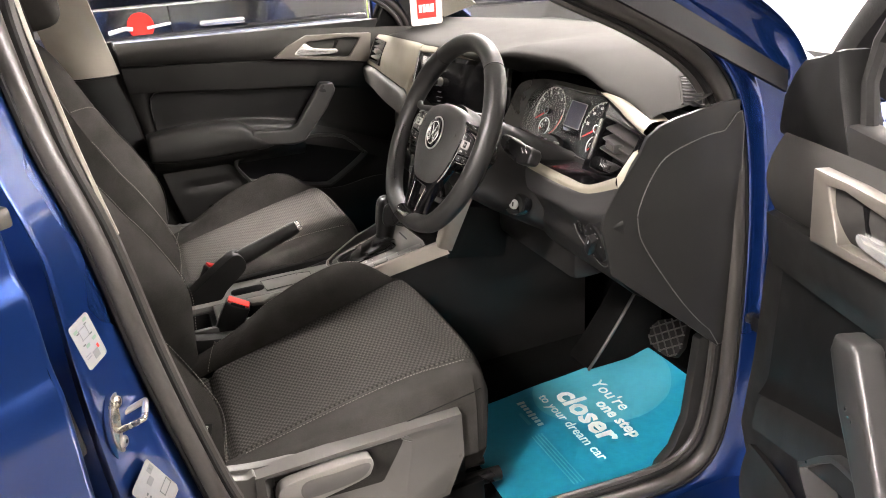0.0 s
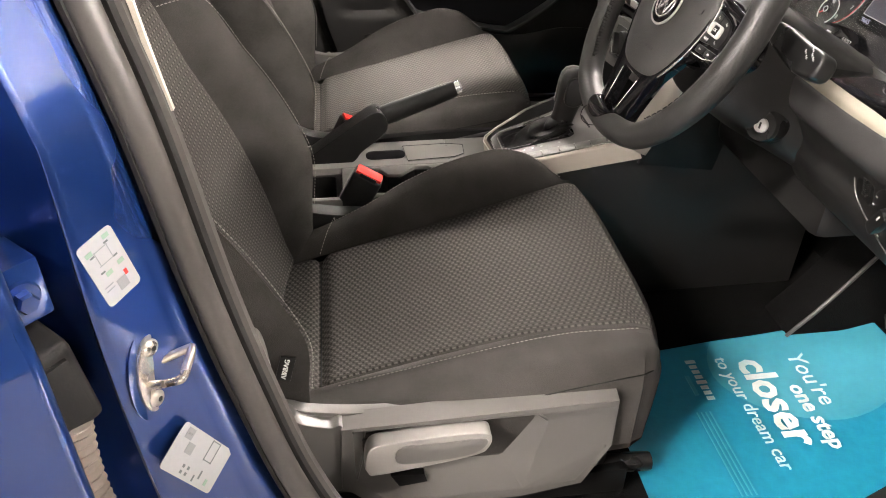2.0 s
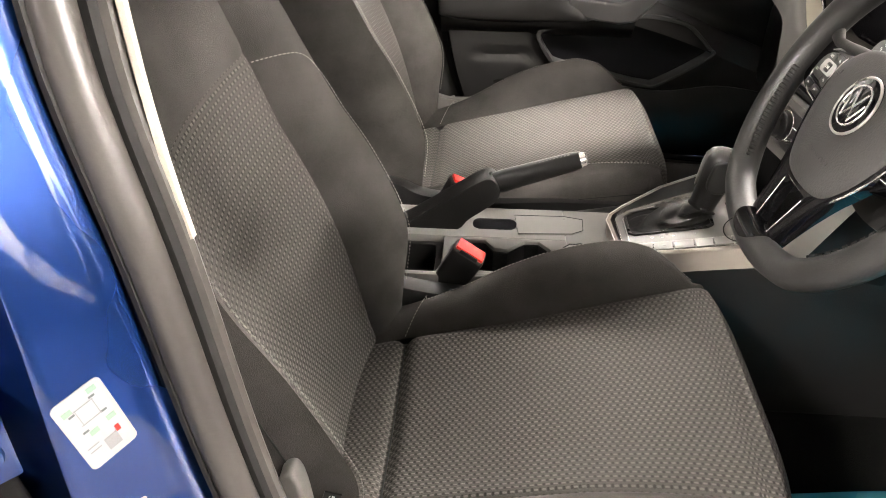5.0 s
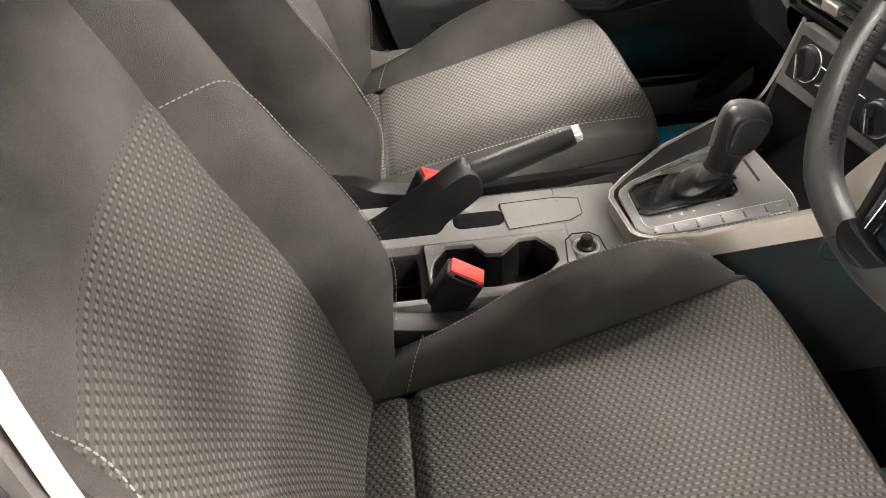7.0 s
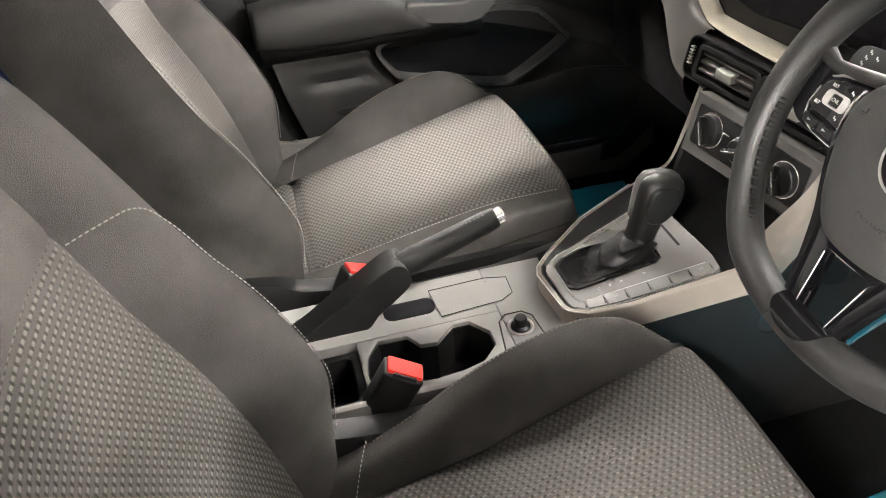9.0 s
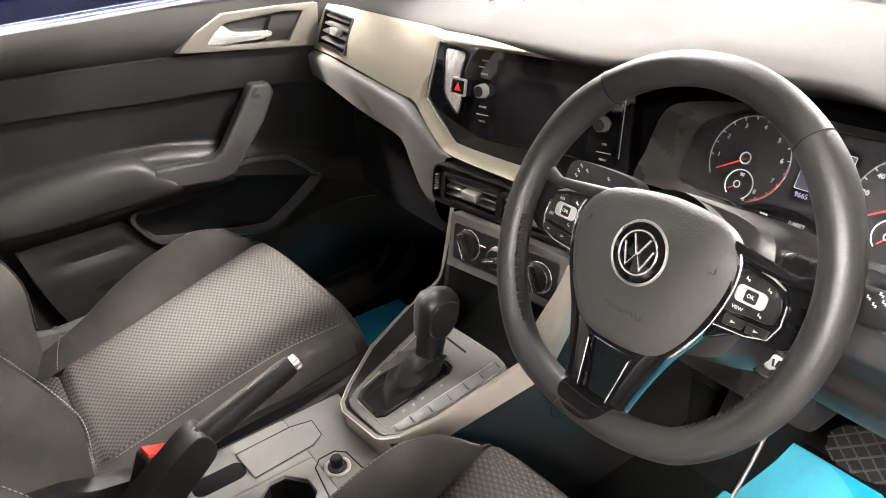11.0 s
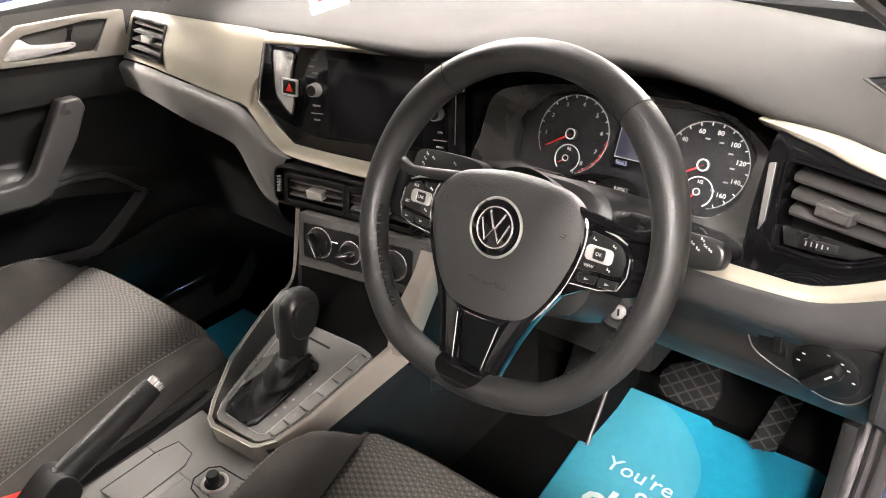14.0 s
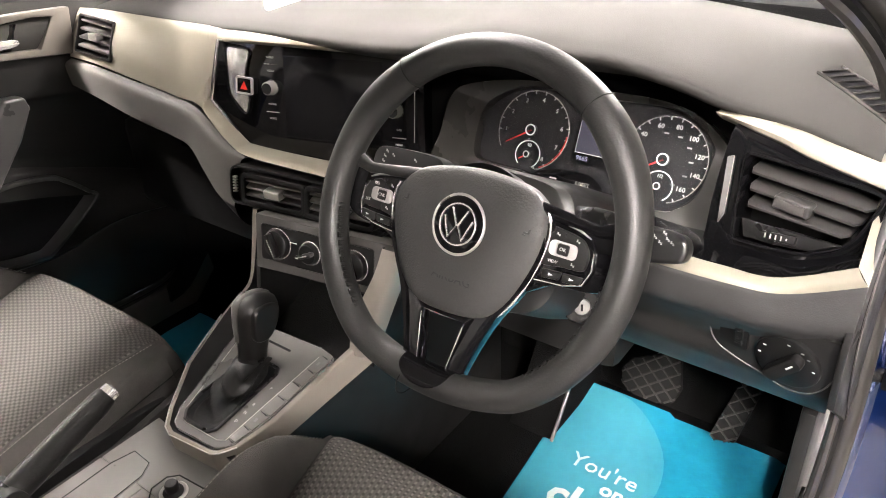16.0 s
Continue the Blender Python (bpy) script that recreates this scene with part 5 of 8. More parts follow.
def gear_lever():
    g = thing("gear_lever", "black leather gear lever with a wrinkled leather gaiter", "gear lever", (-0.06, -0.006, 0.63))

    def gaiter(u, v):
        a = 2 * math.pi * v
        ca, sa = math.cos(a), math.sin(a)
        bx, by = -0.088 + 0.062 * math.copysign(abs(ca) ** 0.6, ca), -0.009 + 0.031 * math.copysign(abs(sa) ** 0.6, sa)
        tx, ty = -0.038 + 0.0205 * ca, -0.004 + 0.0185 * sa
        f = u ** 0.85
        fold = math.sin(u * 17 + 2.0 * math.sin(2 * a) + a) * 0.0056 * math.sin(math.pi * u) + 0.0036 * math.sin(5 * a + 9 * u) * math.sin(math.pi * u)
        x, y = mix(bx, tx, f), mix(by, ty, f)
        base = slope(bx, by).z
        z = mix(base, 0.654, u)
        return Vector((x + fold * ca, y + fold * sa, z + 0.003 * math.sin(3 * a + 5) * math.sin(math.pi * u)))

    part("gaiter", sheet(gaiter, 30, 48), BOOT, g, "soft black leather gaiter")
    m = pose(-0.037, -0.004, 0.648, 0, 14, 0)

    def knob_skin(prof, y0=0.0):
        bm = bmesh.new()
        rows = []
        for z, rx, ry, sh in prof:
            rows.append([bm.verts.new((sh + rx * math.copysign(abs(math.cos(t)) ** 0.8, math.cos(t)), y0 + ry * math.copysign(abs(math.sin(t)) ** 0.8, math.sin(t)), z)) for t in (2 * math.pi * k / 28 for k in range(28))])
        for a, b in zip(rows, rows[1:]):
            for k in range(28):
                bm.faces.new((a[k], a[(k + 1) % 28], b[(k + 1) % 28], b[k]))
        bm.faces.new(rows[-1])
        return moved(bm, m)

    part("knob", knob_skin([(0.0, 0.0200, 0.0180, 0), (0.014, 0.0205, 0.0185, 0), (0.034, 0.0225, 0.0200, 0), (0.052, 0.0270, 0.0225, 0.002), (0.070, 0.0310, 0.0240, 0.004), (0.084, 0.0315, 0.0235, 0.005), (0.094, 0.0270, 0.0190, 0.005), (0.099, 0.0180, 0.0120, 0.005), (0.101, 0.006, 0.004, 0.005)]), KNOBSKIN, g, "black leather knob")
    part("knob_cap", knob_skin([(0.030, 0.0236, 0.0100, 0), (0.052, 0.0282, 0.0150, 0.002), (0.070, 0.0322, 0.0165, 0.004), (0.085, 0.0328, 0.0160, 0.005), (0.0955, 0.0280, 0.0120, 0.005), (0.1005, 0.0180, 0.0070, 0.005), (0.1022, 0.006, 0.003, 0.005)], 0.009), CAPGREY, g, "satin grey cap")
    side = m @ Matrix(((1, 0, 0, 0.003), (0, 0, -1, -0.0190), (0, 1, 0, 0.068), (0, 0, 0, 1)))
    part("knob_inlay", prism(outline([(-0.018, -0.028), (-0.023, 0.006), (-0.016, 0.020), (0.006, 0.024), (0.022, 0.016), (0.020, -0.010), (0.006, -0.030)], 36), -0.01, 0.0068, 0.0035, side, 3), KNOBSKIN, g, "black grained side inlay")
    part("knob_collar", lathe([(0.0205, -0.004), (0.0215, 0.0), (0.0205, 0.004)], 24, pose(-0.037, -0.004, 0.650, 0, 14, 0)), SATIN, g)
    return g


gear_lever()


def handbrake():
    h = thing("handbrake", "black leather handbrake lever with a silver push button", "handbrake", (-0.42, 0.036, 0.574))
    base = outline([(-0.545, 0.560), (-0.500, 0.592), (-0.440, 0.634), (-0.392, 0.666), (-0.374, 0.670), (-0.362, 0.656), (-0.362, 0.634), (-0.385, 0.612), (-0.410, 0.592), (-0.425, 0.574), (-0.45, 0.566)], 60)
    m = Matrix(((1, 0, 0, 0), (0, 0, 1, 0.036), (0, 1, 0, 0), (0, 0, 0, 1)))
    part("base", prism(base, -0.022, 0.022, 0.011, m, 3), GRIP, h, "black plastic base")
    a, b = Vector((-0.372, 0.036, 0.652)), Vector((-0.232, 0.036, 0.702))
    pts = [a.lerp(b, i / 12) for i in range(13)]
    part("grip", tube(pts, [0.0150, 0.0165, 0.0168, 0.0165, 0.016, 0.0158, 0.0155, 0.0152, 0.0150, 0.0148, 0.0146, 0.0142, 0.0125], 18, flat=1.15), GRIP, h, "black leather grip")
    part("collar", tube([a.lerp(b, -0.05), a.lerp(b, 0.03)], 0.0178, 20, flat=1.15), SATIN, h)
    part("push_button", tube([a.lerp(b, 0.985), a.lerp(b, 1.06), a.lerp(b, 1.075)], [0.0118, 0.0112, 0.008], 16, flat=1.1), CHROME, h, "shiny silver push button")
    n = Vector((-0.32, 0, 0.94))
    for off in (-0.0035, 0.0035):
        part("stitching", stitches([p + n * 0.0172 * (1 - 0.012 * i) + Vector((0, off, 0)) for i, p in enumerate(pts[1:12])], 0.0035, 0.0025, 0.0006), THREAD, h)
    return h


handbrake()


def belt_buckle(x, y, z, tilt, turn):
    k = thing("belt_buckle", "black seat belt buckle with a red release button", "belt buckle", (x, y, z - 0.12), "front belt buckles")
    m = pose(x, y, z, 0, tilt, turn)
    part("housing", box(-0.026, 0.026, -0.016, 0.016, -0.085, 0.0, 0.006, m, 3), BLACK, k, "black plastic housing")
    part("release_button", box(-0.023, 0.023, -0.0125, 0.0125, -0.012, 0.0045, 0.003, m), RED, k, "red push button")
    part("slot", box(-0.015, 0.015, -0.0155, -0.0130, -0.006, 0.0030, 0.0005, m), DARKRUBBER, k)
    part("stem", box(-0.018, 0.018, -0.010, 0.010, -0.16, -0.08, 0.004, m), BLACK, k)
    return k


belt_buckle(-0.402, -0.122, 0.620, 28, -12)
belt_buckle(-0.420, 0.078, 0.628, 28, 12)


# ---------------------------------------------------------------- paper mat and pedals
def floor_mat():
    mt = thing("floor_mat", "teal paper protection mat with white printed words on the footwell floor", "floor mat", (0.25, -0.45, 0.314))
    x0, x1, y0, y1 = -0.030, 0.525, -0.650, -0.252

    def lay(u, v, up=0.0):
        x, y = mix(x0 + 0.055 * max(0.0, (v - 0.68) / 0.32) ** 1.6, x1, u), mix(y0, mix(-0.302, y1, u), v)
        r = 0.018
        du, dv = min(u, 1 - u) * (x1 - x0), min(v, 1 - v) * (y1 - y0)
        if du < r and dv < r:
            x += (r - du) * (1 - dv / r) * 0.4 * (1 if u < 0.5 else -1)
        z = 0.3185 + 0.0035 * noise.noise(Vector((x * 9, y * 9, 0))) + 0.016 * max(0, u - 0.88) / 0.12 * (1 if v > 0.5 else 0.4) + 0.02 * max(0, 0.06 - u)
        return Vector((x, y, z + up))

    part("sheet", sheet(lay, 60, 40, 0.0012), TEAL, mt, "teal paper sheet")
    cx, cy, r = 0.345, -0.300, 0.185

    def spot(u, v):
        a = 2 * math.pi * v
        x, y = cx + r * u * math.cos(a), cy + r * u * math.sin(a)
        x, y = min(max(x, x0 + 0.004), x1 - 0.004), min(max(y, y0 + 0.004), y1 - 0.004)
        return lay((x - x0) / (x1 - x0), (y - y0) / (y1 - y0), 0.0016)

    part("printed_circle", sheet(spot, 14, 48), TEAL2, mt, "paler teal printed circle")
    turn = -90
    for word, size, x, y, bold in MAT_WORDS:
        lettering(word, size, at(x, y, 0.3245, turn), WHITE, mt, 0.0006, "LEFT", bold)
    for k in range(8):
        part("emblem_bar", bars([(0.142, -0.336 - 0.0125 * k, 0.013 if k % 4 else 0.018, 0.0075)], 0.3235, 0.3245, Matrix()), WHITE, mt, smooth=False)
    part("emblem_bar", bars([(0.122, -0.392, 0.007, 0.045)], 0.3235, 0.3245, Matrix()), TEAL2, mt, smooth=False)
    for k in range(4):
        part("small_print", bars([(0.128 - 0.0075 * k, -0.535, 0.0022, 0.165)], 0.3235, 0.3245, Matrix()), TEAL2, mt, "pale lines of small print", smooth=False)
    return mt


MAT_WORDS = (("You're", 0.046, 0.334, -0.338, 0.0), ("one step", 0.040, 0.298, -0.412, 0.0010), ("closer", 0.079, 0.248, -0.342, 0.0022), ("to your dream car", 0.0335, 0.197, -0.332, 0.0))
floor_mat()

pm = thing("floor_mat", "teal paper protection mat on the passenger footwell floor", "floor mat", (0.25, 0.40, 0.314))
part("sheet", sheet(lambda u, v: Vector((mix(-0.01, 0.26, u), mix(0.37, 0.61, v), 0.3185 + 0.004 * noise.noise(Vector((u * 5, v * 4, 3))))), 30, 20, 0.0012), TEAL, pm, "teal paper sheet")
part("print_bar", bars([(0.085, 0.500, 0.018, 0.055)], 0.3225, 0.3235, Matrix()), WHITE, pm, smooth=False)


def pedal(name, quad, x, label):
    p = thing(name, label, "pedal", (x + 0.1, sum(q[0] for q in quad) / 4, 0.36))
    mid = sum(q[1] for q in quad) / len(quad)
    m = Matrix(((0, 0.42, -0.91, x - 0.42 * mid / 0.91), (1, 0, 0, 0), (0, 0.91, 0.42, 0), (0, 0, 0, 1)))
    pts = [(y, (z - 0.0) / 0.91) for y, z in quad]
    part("pad", prism(pts, -0.014, 0.0, 0.004, m), DARKRUBBER, p, "black ribbed rubber pad")
    ys, zs = [q[0] for q in pts], [q[1] for q in pts]
    y0, y1, z0, z1 = min(ys), max(ys), min(zs), max(zs)

    def inside(a, b):
        c = 0
        for i in range(len(pts)):
            (ax, ay), (bx, by) = pts[i], pts[(i + 1) % len(pts)]
            if (ay > b) != (by > b) and a < (bx - ax) * (b - ay) / (by - ay) + ax:
                c += 1
        return c % 2

    for sgn in (-1, 1):
        for k in range(-8, 9):
            run = [(mix(y0, y1, t / 40), mix(z0, z1, 0.5) + sgn * (mix(y0, y1, t / 40) - (y0 + y1) / 2) * 0.8 + k * 0.024) for t in range(41)]
            run = [q for q in run if inside(*q)]
            if len(run) > 3:
                part("tread_rib", tube([(q[0], q[1], 0.001) for q in (run[0], run[-1])], 0.0017, 6, m=m), RUBBER, p)
    yc, zc = (y0 + y1) / 2, (min(q[1] for q in quad) + max(q[1] for q in quad)) / 2
    part("arm", tube([(x + 0.05, yc, zc), (x + 0.13, yc, zc + 0.10), (x + 0.17, yc, zc + 0.26)], 0.010, 10, flat=1.6), SATIN, p, "black steel arm")


rest = thing("footrest", "dark plastic footrest beside the centre console with a pale edge", "footrest", (0.42, -0.27, 0.32))
part("plate", prism([(0.352, 0.318), (0.398, 0.372), (0.440, 0.430), (0.486, 0.500), (0.560, 0.500), (0.560, 0.318)], 0.195, 0.286, 0.006, Matrix(((1, 0, 0, 0), (0, 0, -1, 0), (0, 1, 0, 0), (0, 0, 0, 1)))), CARPET, rest)
part("edge", tube([(0.349, -0.289, 0.322), (0.393, -0.289, 0.376), (0.435, -0.288, 0.434), (0.481, -0.286, 0.502)], 0.0035, 8), SHELL, rest, "thin grey edge")

pedal("brake_pedal", [(-0.455, 0.505), (-0.376, 0.466), (-0.362, 0.446), (-0.368, 0.424), (-0.394, 0.410), (-0.436, 0.410), (-0.464, 0.420), (-0.472, 0.445)], 0.465, "black rubber brake pedal over the footwell")
pedal("accelerator_pedal", [(-0.598, 0.500), (-0.562, 0.500), (-0.537, 0.404), (-0.545, 0.396), (-0.578, 0.403)], 0.455, "narrow black rubber accelerator pedal over the footwell")

# ---------------------------------------------------------------- dashboard
EDGE = ((-0.702, 0.178, 1.038), (-0.66, 0.188, 1.0475), (-0.61, 0.1945, 1.0565), (-0.55, 0.197, 1.064), (-0.50, 0.203, 1.074), (-0.45, 0.206, 1.082), (-0.40, 0.200, 1.088), (-0.28, 0.176, 1.089), (-0.19, 0.182, 1.076), (-0.10, 0.190, 1.062), (0.10, 0.186, 1.058), (0.30, 0.176, 1.054), (0.50, 0.200, 1.044), (0.62, 0.222, 1.034), (0.735, 0.255, 1.022))


def glass_line(y):
    """Where the windscreen meets the dash."""
    return 0.63 - 0.30 * y * y


PVENT_M = on_plane((0.1705, 0.572, 0.996), -6, 24)


def dashboard():
    d = thing("dashboard", "grey soft-touch dashboard with champagne trim and gloss black panels", "dashboard", (0.3, 0, 0.75))
    rows = [[], [], [], [], [], [], []]
    for y, x, z in EDGE:
        back = glass_line(y)
        rows[0].append((x + 0.085, y, z - 0.050))
        rows[1].append((x + 0.014, y, z - 0.022))
        rows[2].append((x, y, z - 0.010))
        rows[3].append((x + 0.012, y, z - 0.001))
        rows[4].append((x + 0.07, y, z + 0.006))
        rows[5].append((mix(x, back, 0.6), y, mix(z, 1.075, 0.6) + 0.006))
        rows[6].append((back + 0.02, y, 1.065 - 0.03 * y * y))
    pad_ob = part("top_pad", patch(rows, 36, 60), PAD, d, "grey grained soft top pad")

    # champagne panel before the passenger, running into a strip over the display and a ledge under it
    ctrl = [[(0.214, 0.735, 1.025), (0.204, 0.60, 1.037), (0.190, 0.46, 1.044), (0.180, 0.34, 1.049), (0.178, 0.270, 1.051), (0.181, 0.2115, 1.051)],
            [(0.200, 0.735, 1.012), (0.190, 0.60, 1.024), (0.176, 0.46, 1.031), (0.166, 0.34, 1.036), (0.164, 0.270, 1.038), (0.167, 0.2105, 1.038)],
            [(0.178, 0.735, 0.980), (0.171, 0.60, 0.988), (0.154, 0.46, 0.989), (0.145, 0.34, 0.985), (0.144, 0.270, 0.985), (0.152, 0.2195, 0.985)],
            [(0.166, 0.735, 0.948), (0.159, 0.60, 0.951), (0.147, 0.46, 0.947), (0.138, 0.34, 0.942), (0.134, 0.270, 0.939), (0.140, 0.2255, 0.945)]]
    sheet_bm = patch(ctrl, 60, 120)
    inside = PVENT_M.inverted()
    cut = [f for f in sheet_bm.faces if abs((inside @ f.calc_center_median()).x) < 0.0655 and abs((inside @ f.calc_center_median()).y) < 0.0325]
    bmesh.ops.delete(sheet_bm, geom=cut, context="FACES")
    part("decor_panel", sheet_bm, DECOR, d, "champagne metallic trim panel")
    ctrl = [[(0.181, 0.213, 1.051), (0.190, 0.10, 1.053), (0.208, -0.04, 1.056), (0.226, -0.17, 1.063)],
            [(0.1668, 0.2118, 1.0382), (0.179, 0.10, 1.041), (0.198, -0.04, 1.046), (0.218, -0.17, 1.056)],
            [(0.168, 0.2080, 1.033), (0.188, 0.10, 1.034), (0.216, -0.04, 1.034), (0.250, -0.17, 1.036)]]
    part("decor_strip", patch(ctrl, 8, 20), DECOR, d, "champagne metallic strip")
    inner = [(0.1500, 0.2190, 0.985), (0.1465, 0.2235, 0.958), (0.148, 0.2215, 0.940), (0.149, 0.196, 0.917), (0.151, 0.164, 0.888), (0.156, 0.142, 0.880), (0.184, 0.0246, 0.870), (0.224, -0.130, 0.863)]
    crest = [(0.1400, 0.2330, 0.965), (0.137, 0.2310, 0.950), (0.135, 0.2275, 0.933), (0.132, 0.199, 0.910), (0.128, 0.164, 0.890), (0.128, 0.135, 0.883), (0.140, 0.0246, 0.880), (0.160, -0.130, 0.878)]
    foot = [(0.1340, 0.262, 0.940), (0.132, 0.240, 0.935), (0.129, 0.226, 0.926), (0.124, 0.198, 0.908), (0.119, 0.160, 0.888), (0.118, 0.126, 0.879), (0.126, 0.0200, 0.876), (0.142, -0.130, 0.872)]
    part("decor_ledge", patch([inner, crest, foot], 10, 40), DECOR, d, "champagne metallic ledge")
    # grey bolster under the champagne trim, bending down beside the centre vent
    upper = [(0.168, 0.735, 0.944), (0.160, 0.60, 0.947), (0.148, 0.46, 0.943), (0.139, 0.34, 0.938), (0.134, 0.270, 0.934), (0.129, 0.228, 0.922), (0.120, 0.166, 0.887), (0.118, 0.126, 0.876)]
    face = [(0.152, 0.735, 0.934), (0.146, 0.60, 0.936), (0.134, 0.46, 0.931), (0.125, 0.34, 0.926), (0.119, 0.270, 0.920), (0.112, 0.224, 0.905), (0.108, 0.172, 0.874), (0.112, 0.140, 0.865)]
    edge = [(0.160, 0.735, 0.899), (0.151, 0.60, 0.888), (0.140, 0.46, 0.873), (0.131, 0.34, 0.868), (0.124, 0.282, 0.860), (0.112, 0.238, 0.830), (0.104, 0.200, 0.800), (0.102, 0.162, 0.790)]
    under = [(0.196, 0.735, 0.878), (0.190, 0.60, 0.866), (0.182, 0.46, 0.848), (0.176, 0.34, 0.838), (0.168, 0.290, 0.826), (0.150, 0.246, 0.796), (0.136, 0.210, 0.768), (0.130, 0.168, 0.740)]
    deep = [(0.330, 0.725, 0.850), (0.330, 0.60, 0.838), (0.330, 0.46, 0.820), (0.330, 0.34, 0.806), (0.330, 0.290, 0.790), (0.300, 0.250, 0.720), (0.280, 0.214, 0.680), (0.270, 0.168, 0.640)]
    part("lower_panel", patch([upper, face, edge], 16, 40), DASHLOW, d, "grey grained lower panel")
    # underside and glovebox in black: shade below the dash put into the colour
    part("lower_shadow_panel", patch([edge, under, deep], 12, 40), BLACK, d, "grained underside, shade painted black")
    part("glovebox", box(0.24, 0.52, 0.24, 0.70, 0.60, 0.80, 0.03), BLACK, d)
    part("glovebox_latch", box(0.168, 0.186, 0.315, 0.375, 0.826, 0.838, 0.004), GLOSS, d)

    # driver's side: trim over and under the vent, knee panel, end cap
    upper = [(0.1995, -0.545, 1.0440), (0.1990, -0.580, 1.047), (0.1955, -0.610, 1.045), (0.192, -0.634, 1.042), (0.188, -0.660, 1.037), (0.175, -0.712, 1.030)]
    lower = [(0.1990, -0.545, 1.0425), (0.193, -0.580, 1.036), (0.184, -0.614, 1.031), (0.176, -0.642, 1.025), (0.169, -0.669, 1.021), (0.157, -0.714, 1.015)]
    ctrl = [[(x + 0.03, y, z - 0.002) for x, y, z in upper], upper, [((a[0] + b[0]) / 2 - 0.002, (a[1] + b[1]) / 2, (a[2] + b[2]) / 2 + 0.002) for a, b in zip(upper, lower)], lower, [(x + 0.020, y, z - 0.012) for x, y, z in lower]]
    part("decor_brow", patch(ctrl, 8, 20), DECOR, d, "champagne metallic trim")
    back = [(0.215, -0.44, 0.905), (0.175, -0.53, 0.920), (0.158, -0.60, 0.932), (0.146, -0.66, 0.940), (0.130, -0.708, 0.960)]
    lip = [(0.112, -0.44, 0.926), (0.100, -0.53, 0.931), (0.101, -0.60, 0.930), (0.106, -0.65, 0.930), (0.114, -0.712, 0.957)]
    low = [(0.100, -0.44, 0.914), (0.088, -0.53, 0.919), (0.089, -0.61, 0.919), (0.097, -0.66, 0.920), (0.108, -0.724, 0.944)]
    part("gloss_shelf", patch([back, [(x + 0.002, y, z) for x, y, z in lip]], 6, 30), GLOSS, d, "gloss black sloping shelf")
    part("decor_shelf", patch([lip, [((a[0] + b[0]) / 2 - 0.003, (a[1] + b[1]) / 2, (a[2] + b[2]) / 2) for a, b in zip(lip, low)], low], 8, 30), DECOR, d, "champagne metallic strip")
    part("vent_side", patch([[(0.160, -0.710, 1.006), (0.138, -0.711, 0.985), (0.114, -0.712, 0.957)], [(0.172, -0.722, 1.006), (0.146, -0.723, 0.982), (0.108, -0.724, 0.944)]], 4, 10), DECOR, d, "champagne metallic edge")
    ctrl = [low,
            [(x - 0.004, y, z - 0.006) for x, y, z in low],
            [(0.098, -0.44, 0.880), (0.086, -0.53, 0.886), (0.083, -0.61, 0.889), (0.084, -0.66, 0.893), (0.088, -0.724, 0.909)],
            [(0.112, -0.44, 0.862), (0.102, -0.53, 0.868), (0.098, -0.61, 0.871), (0.098, -0.66, 0.873), (0.100, -0.722, 0.884)]]
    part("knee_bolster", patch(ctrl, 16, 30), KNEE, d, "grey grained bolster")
    ctrl = [ctrl[3],
            [(0.128, -0.44, 0.830), (0.124, -0.53, 0.832), (0.122, -0.61, 0.834), (0.120, -0.66, 0.836), (0.112, -0.720, 0.838)],
            [(0.135, -0.44, 0.795), (0.130, -0.53, 0.796), (0.128, -0.61, 0.797), (0.124, -0.66, 0.798), (0.116, -0.718, 0.800)],
            [(0.190, -0.44, 0.735), (0.188, -0.53, 0.736), (0.186, -0.61, 0.737), (0.184, -0.66, 0.738), (0.182, -0.712, 0.740)],
            [(0.36, -0.44, 0.700), (0.36, -0.53, 0.700), (0.36, -0.61, 0.700), (0.36, -0.66, 0.700), (0.36, -0.705, 0.700)]]
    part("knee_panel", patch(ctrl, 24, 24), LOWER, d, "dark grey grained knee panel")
    part("column_panel", box(0.20, 0.36, -0.46, -0.13, 0.66, 0.84, 0.02), LOWER, d)
    cap = [(0.326, 1.046), (0.290, 1.046), (0.210, 1.034), (0.180, 1.026), (0.157, 1.012), (0.146, 0.990), (0.110, 0.944), (0.089, 0.910), (0.083, 0.884), (0.094, 0.838), (0.102, 0.804), (0.171, 0.747), (0.255, 0.678), (0.324, 0.618), (0.326, 0.640)]
    side = Matrix(((1, 0, 0, 0), (0, 0, 1, 0), (0, 1, 0, 0), (0, 0, 0, 1)))
    part("end_cap", prism(cap, -0.7245, -0.7175, 0.0015, side), LOWER, d, "dark plastic end cap")
    part("end_cap", prism(cap, 0.728, 0.738, 0.004, side), LOWER, d, "dark plastic end cap")
    cover = [(0.335, 1.004), (0.296, 1.002), (0.256, 0.998), (0.195, 0.980), (0.166, 0.950), (0.146, 0.905), (0.146, 0.877), (0.156, 0.847), (0.191, 0.792), (0.246, 0.717), (0.298, 0.661), (0.335, 0.645)]
    part("fuse_cover", prism(outline(cover, 50), -0.7265, -0.723, 0.0012, side), LOWER, d, "flat side cover")
    part("cover_edge", tube([(x, -0.7262, z) for x, z in outline(cover, 50)], 0.0008, 6, True), SHELL, d, "pale edge line of the cover")
    # defroster grille let into the pad, its slats across
    from_above = BVHTree.FromPolygons([v.co[:] for v in pad_ob.data.vertices], [p.vertices[:] for p in pad_ob.data.polygons])
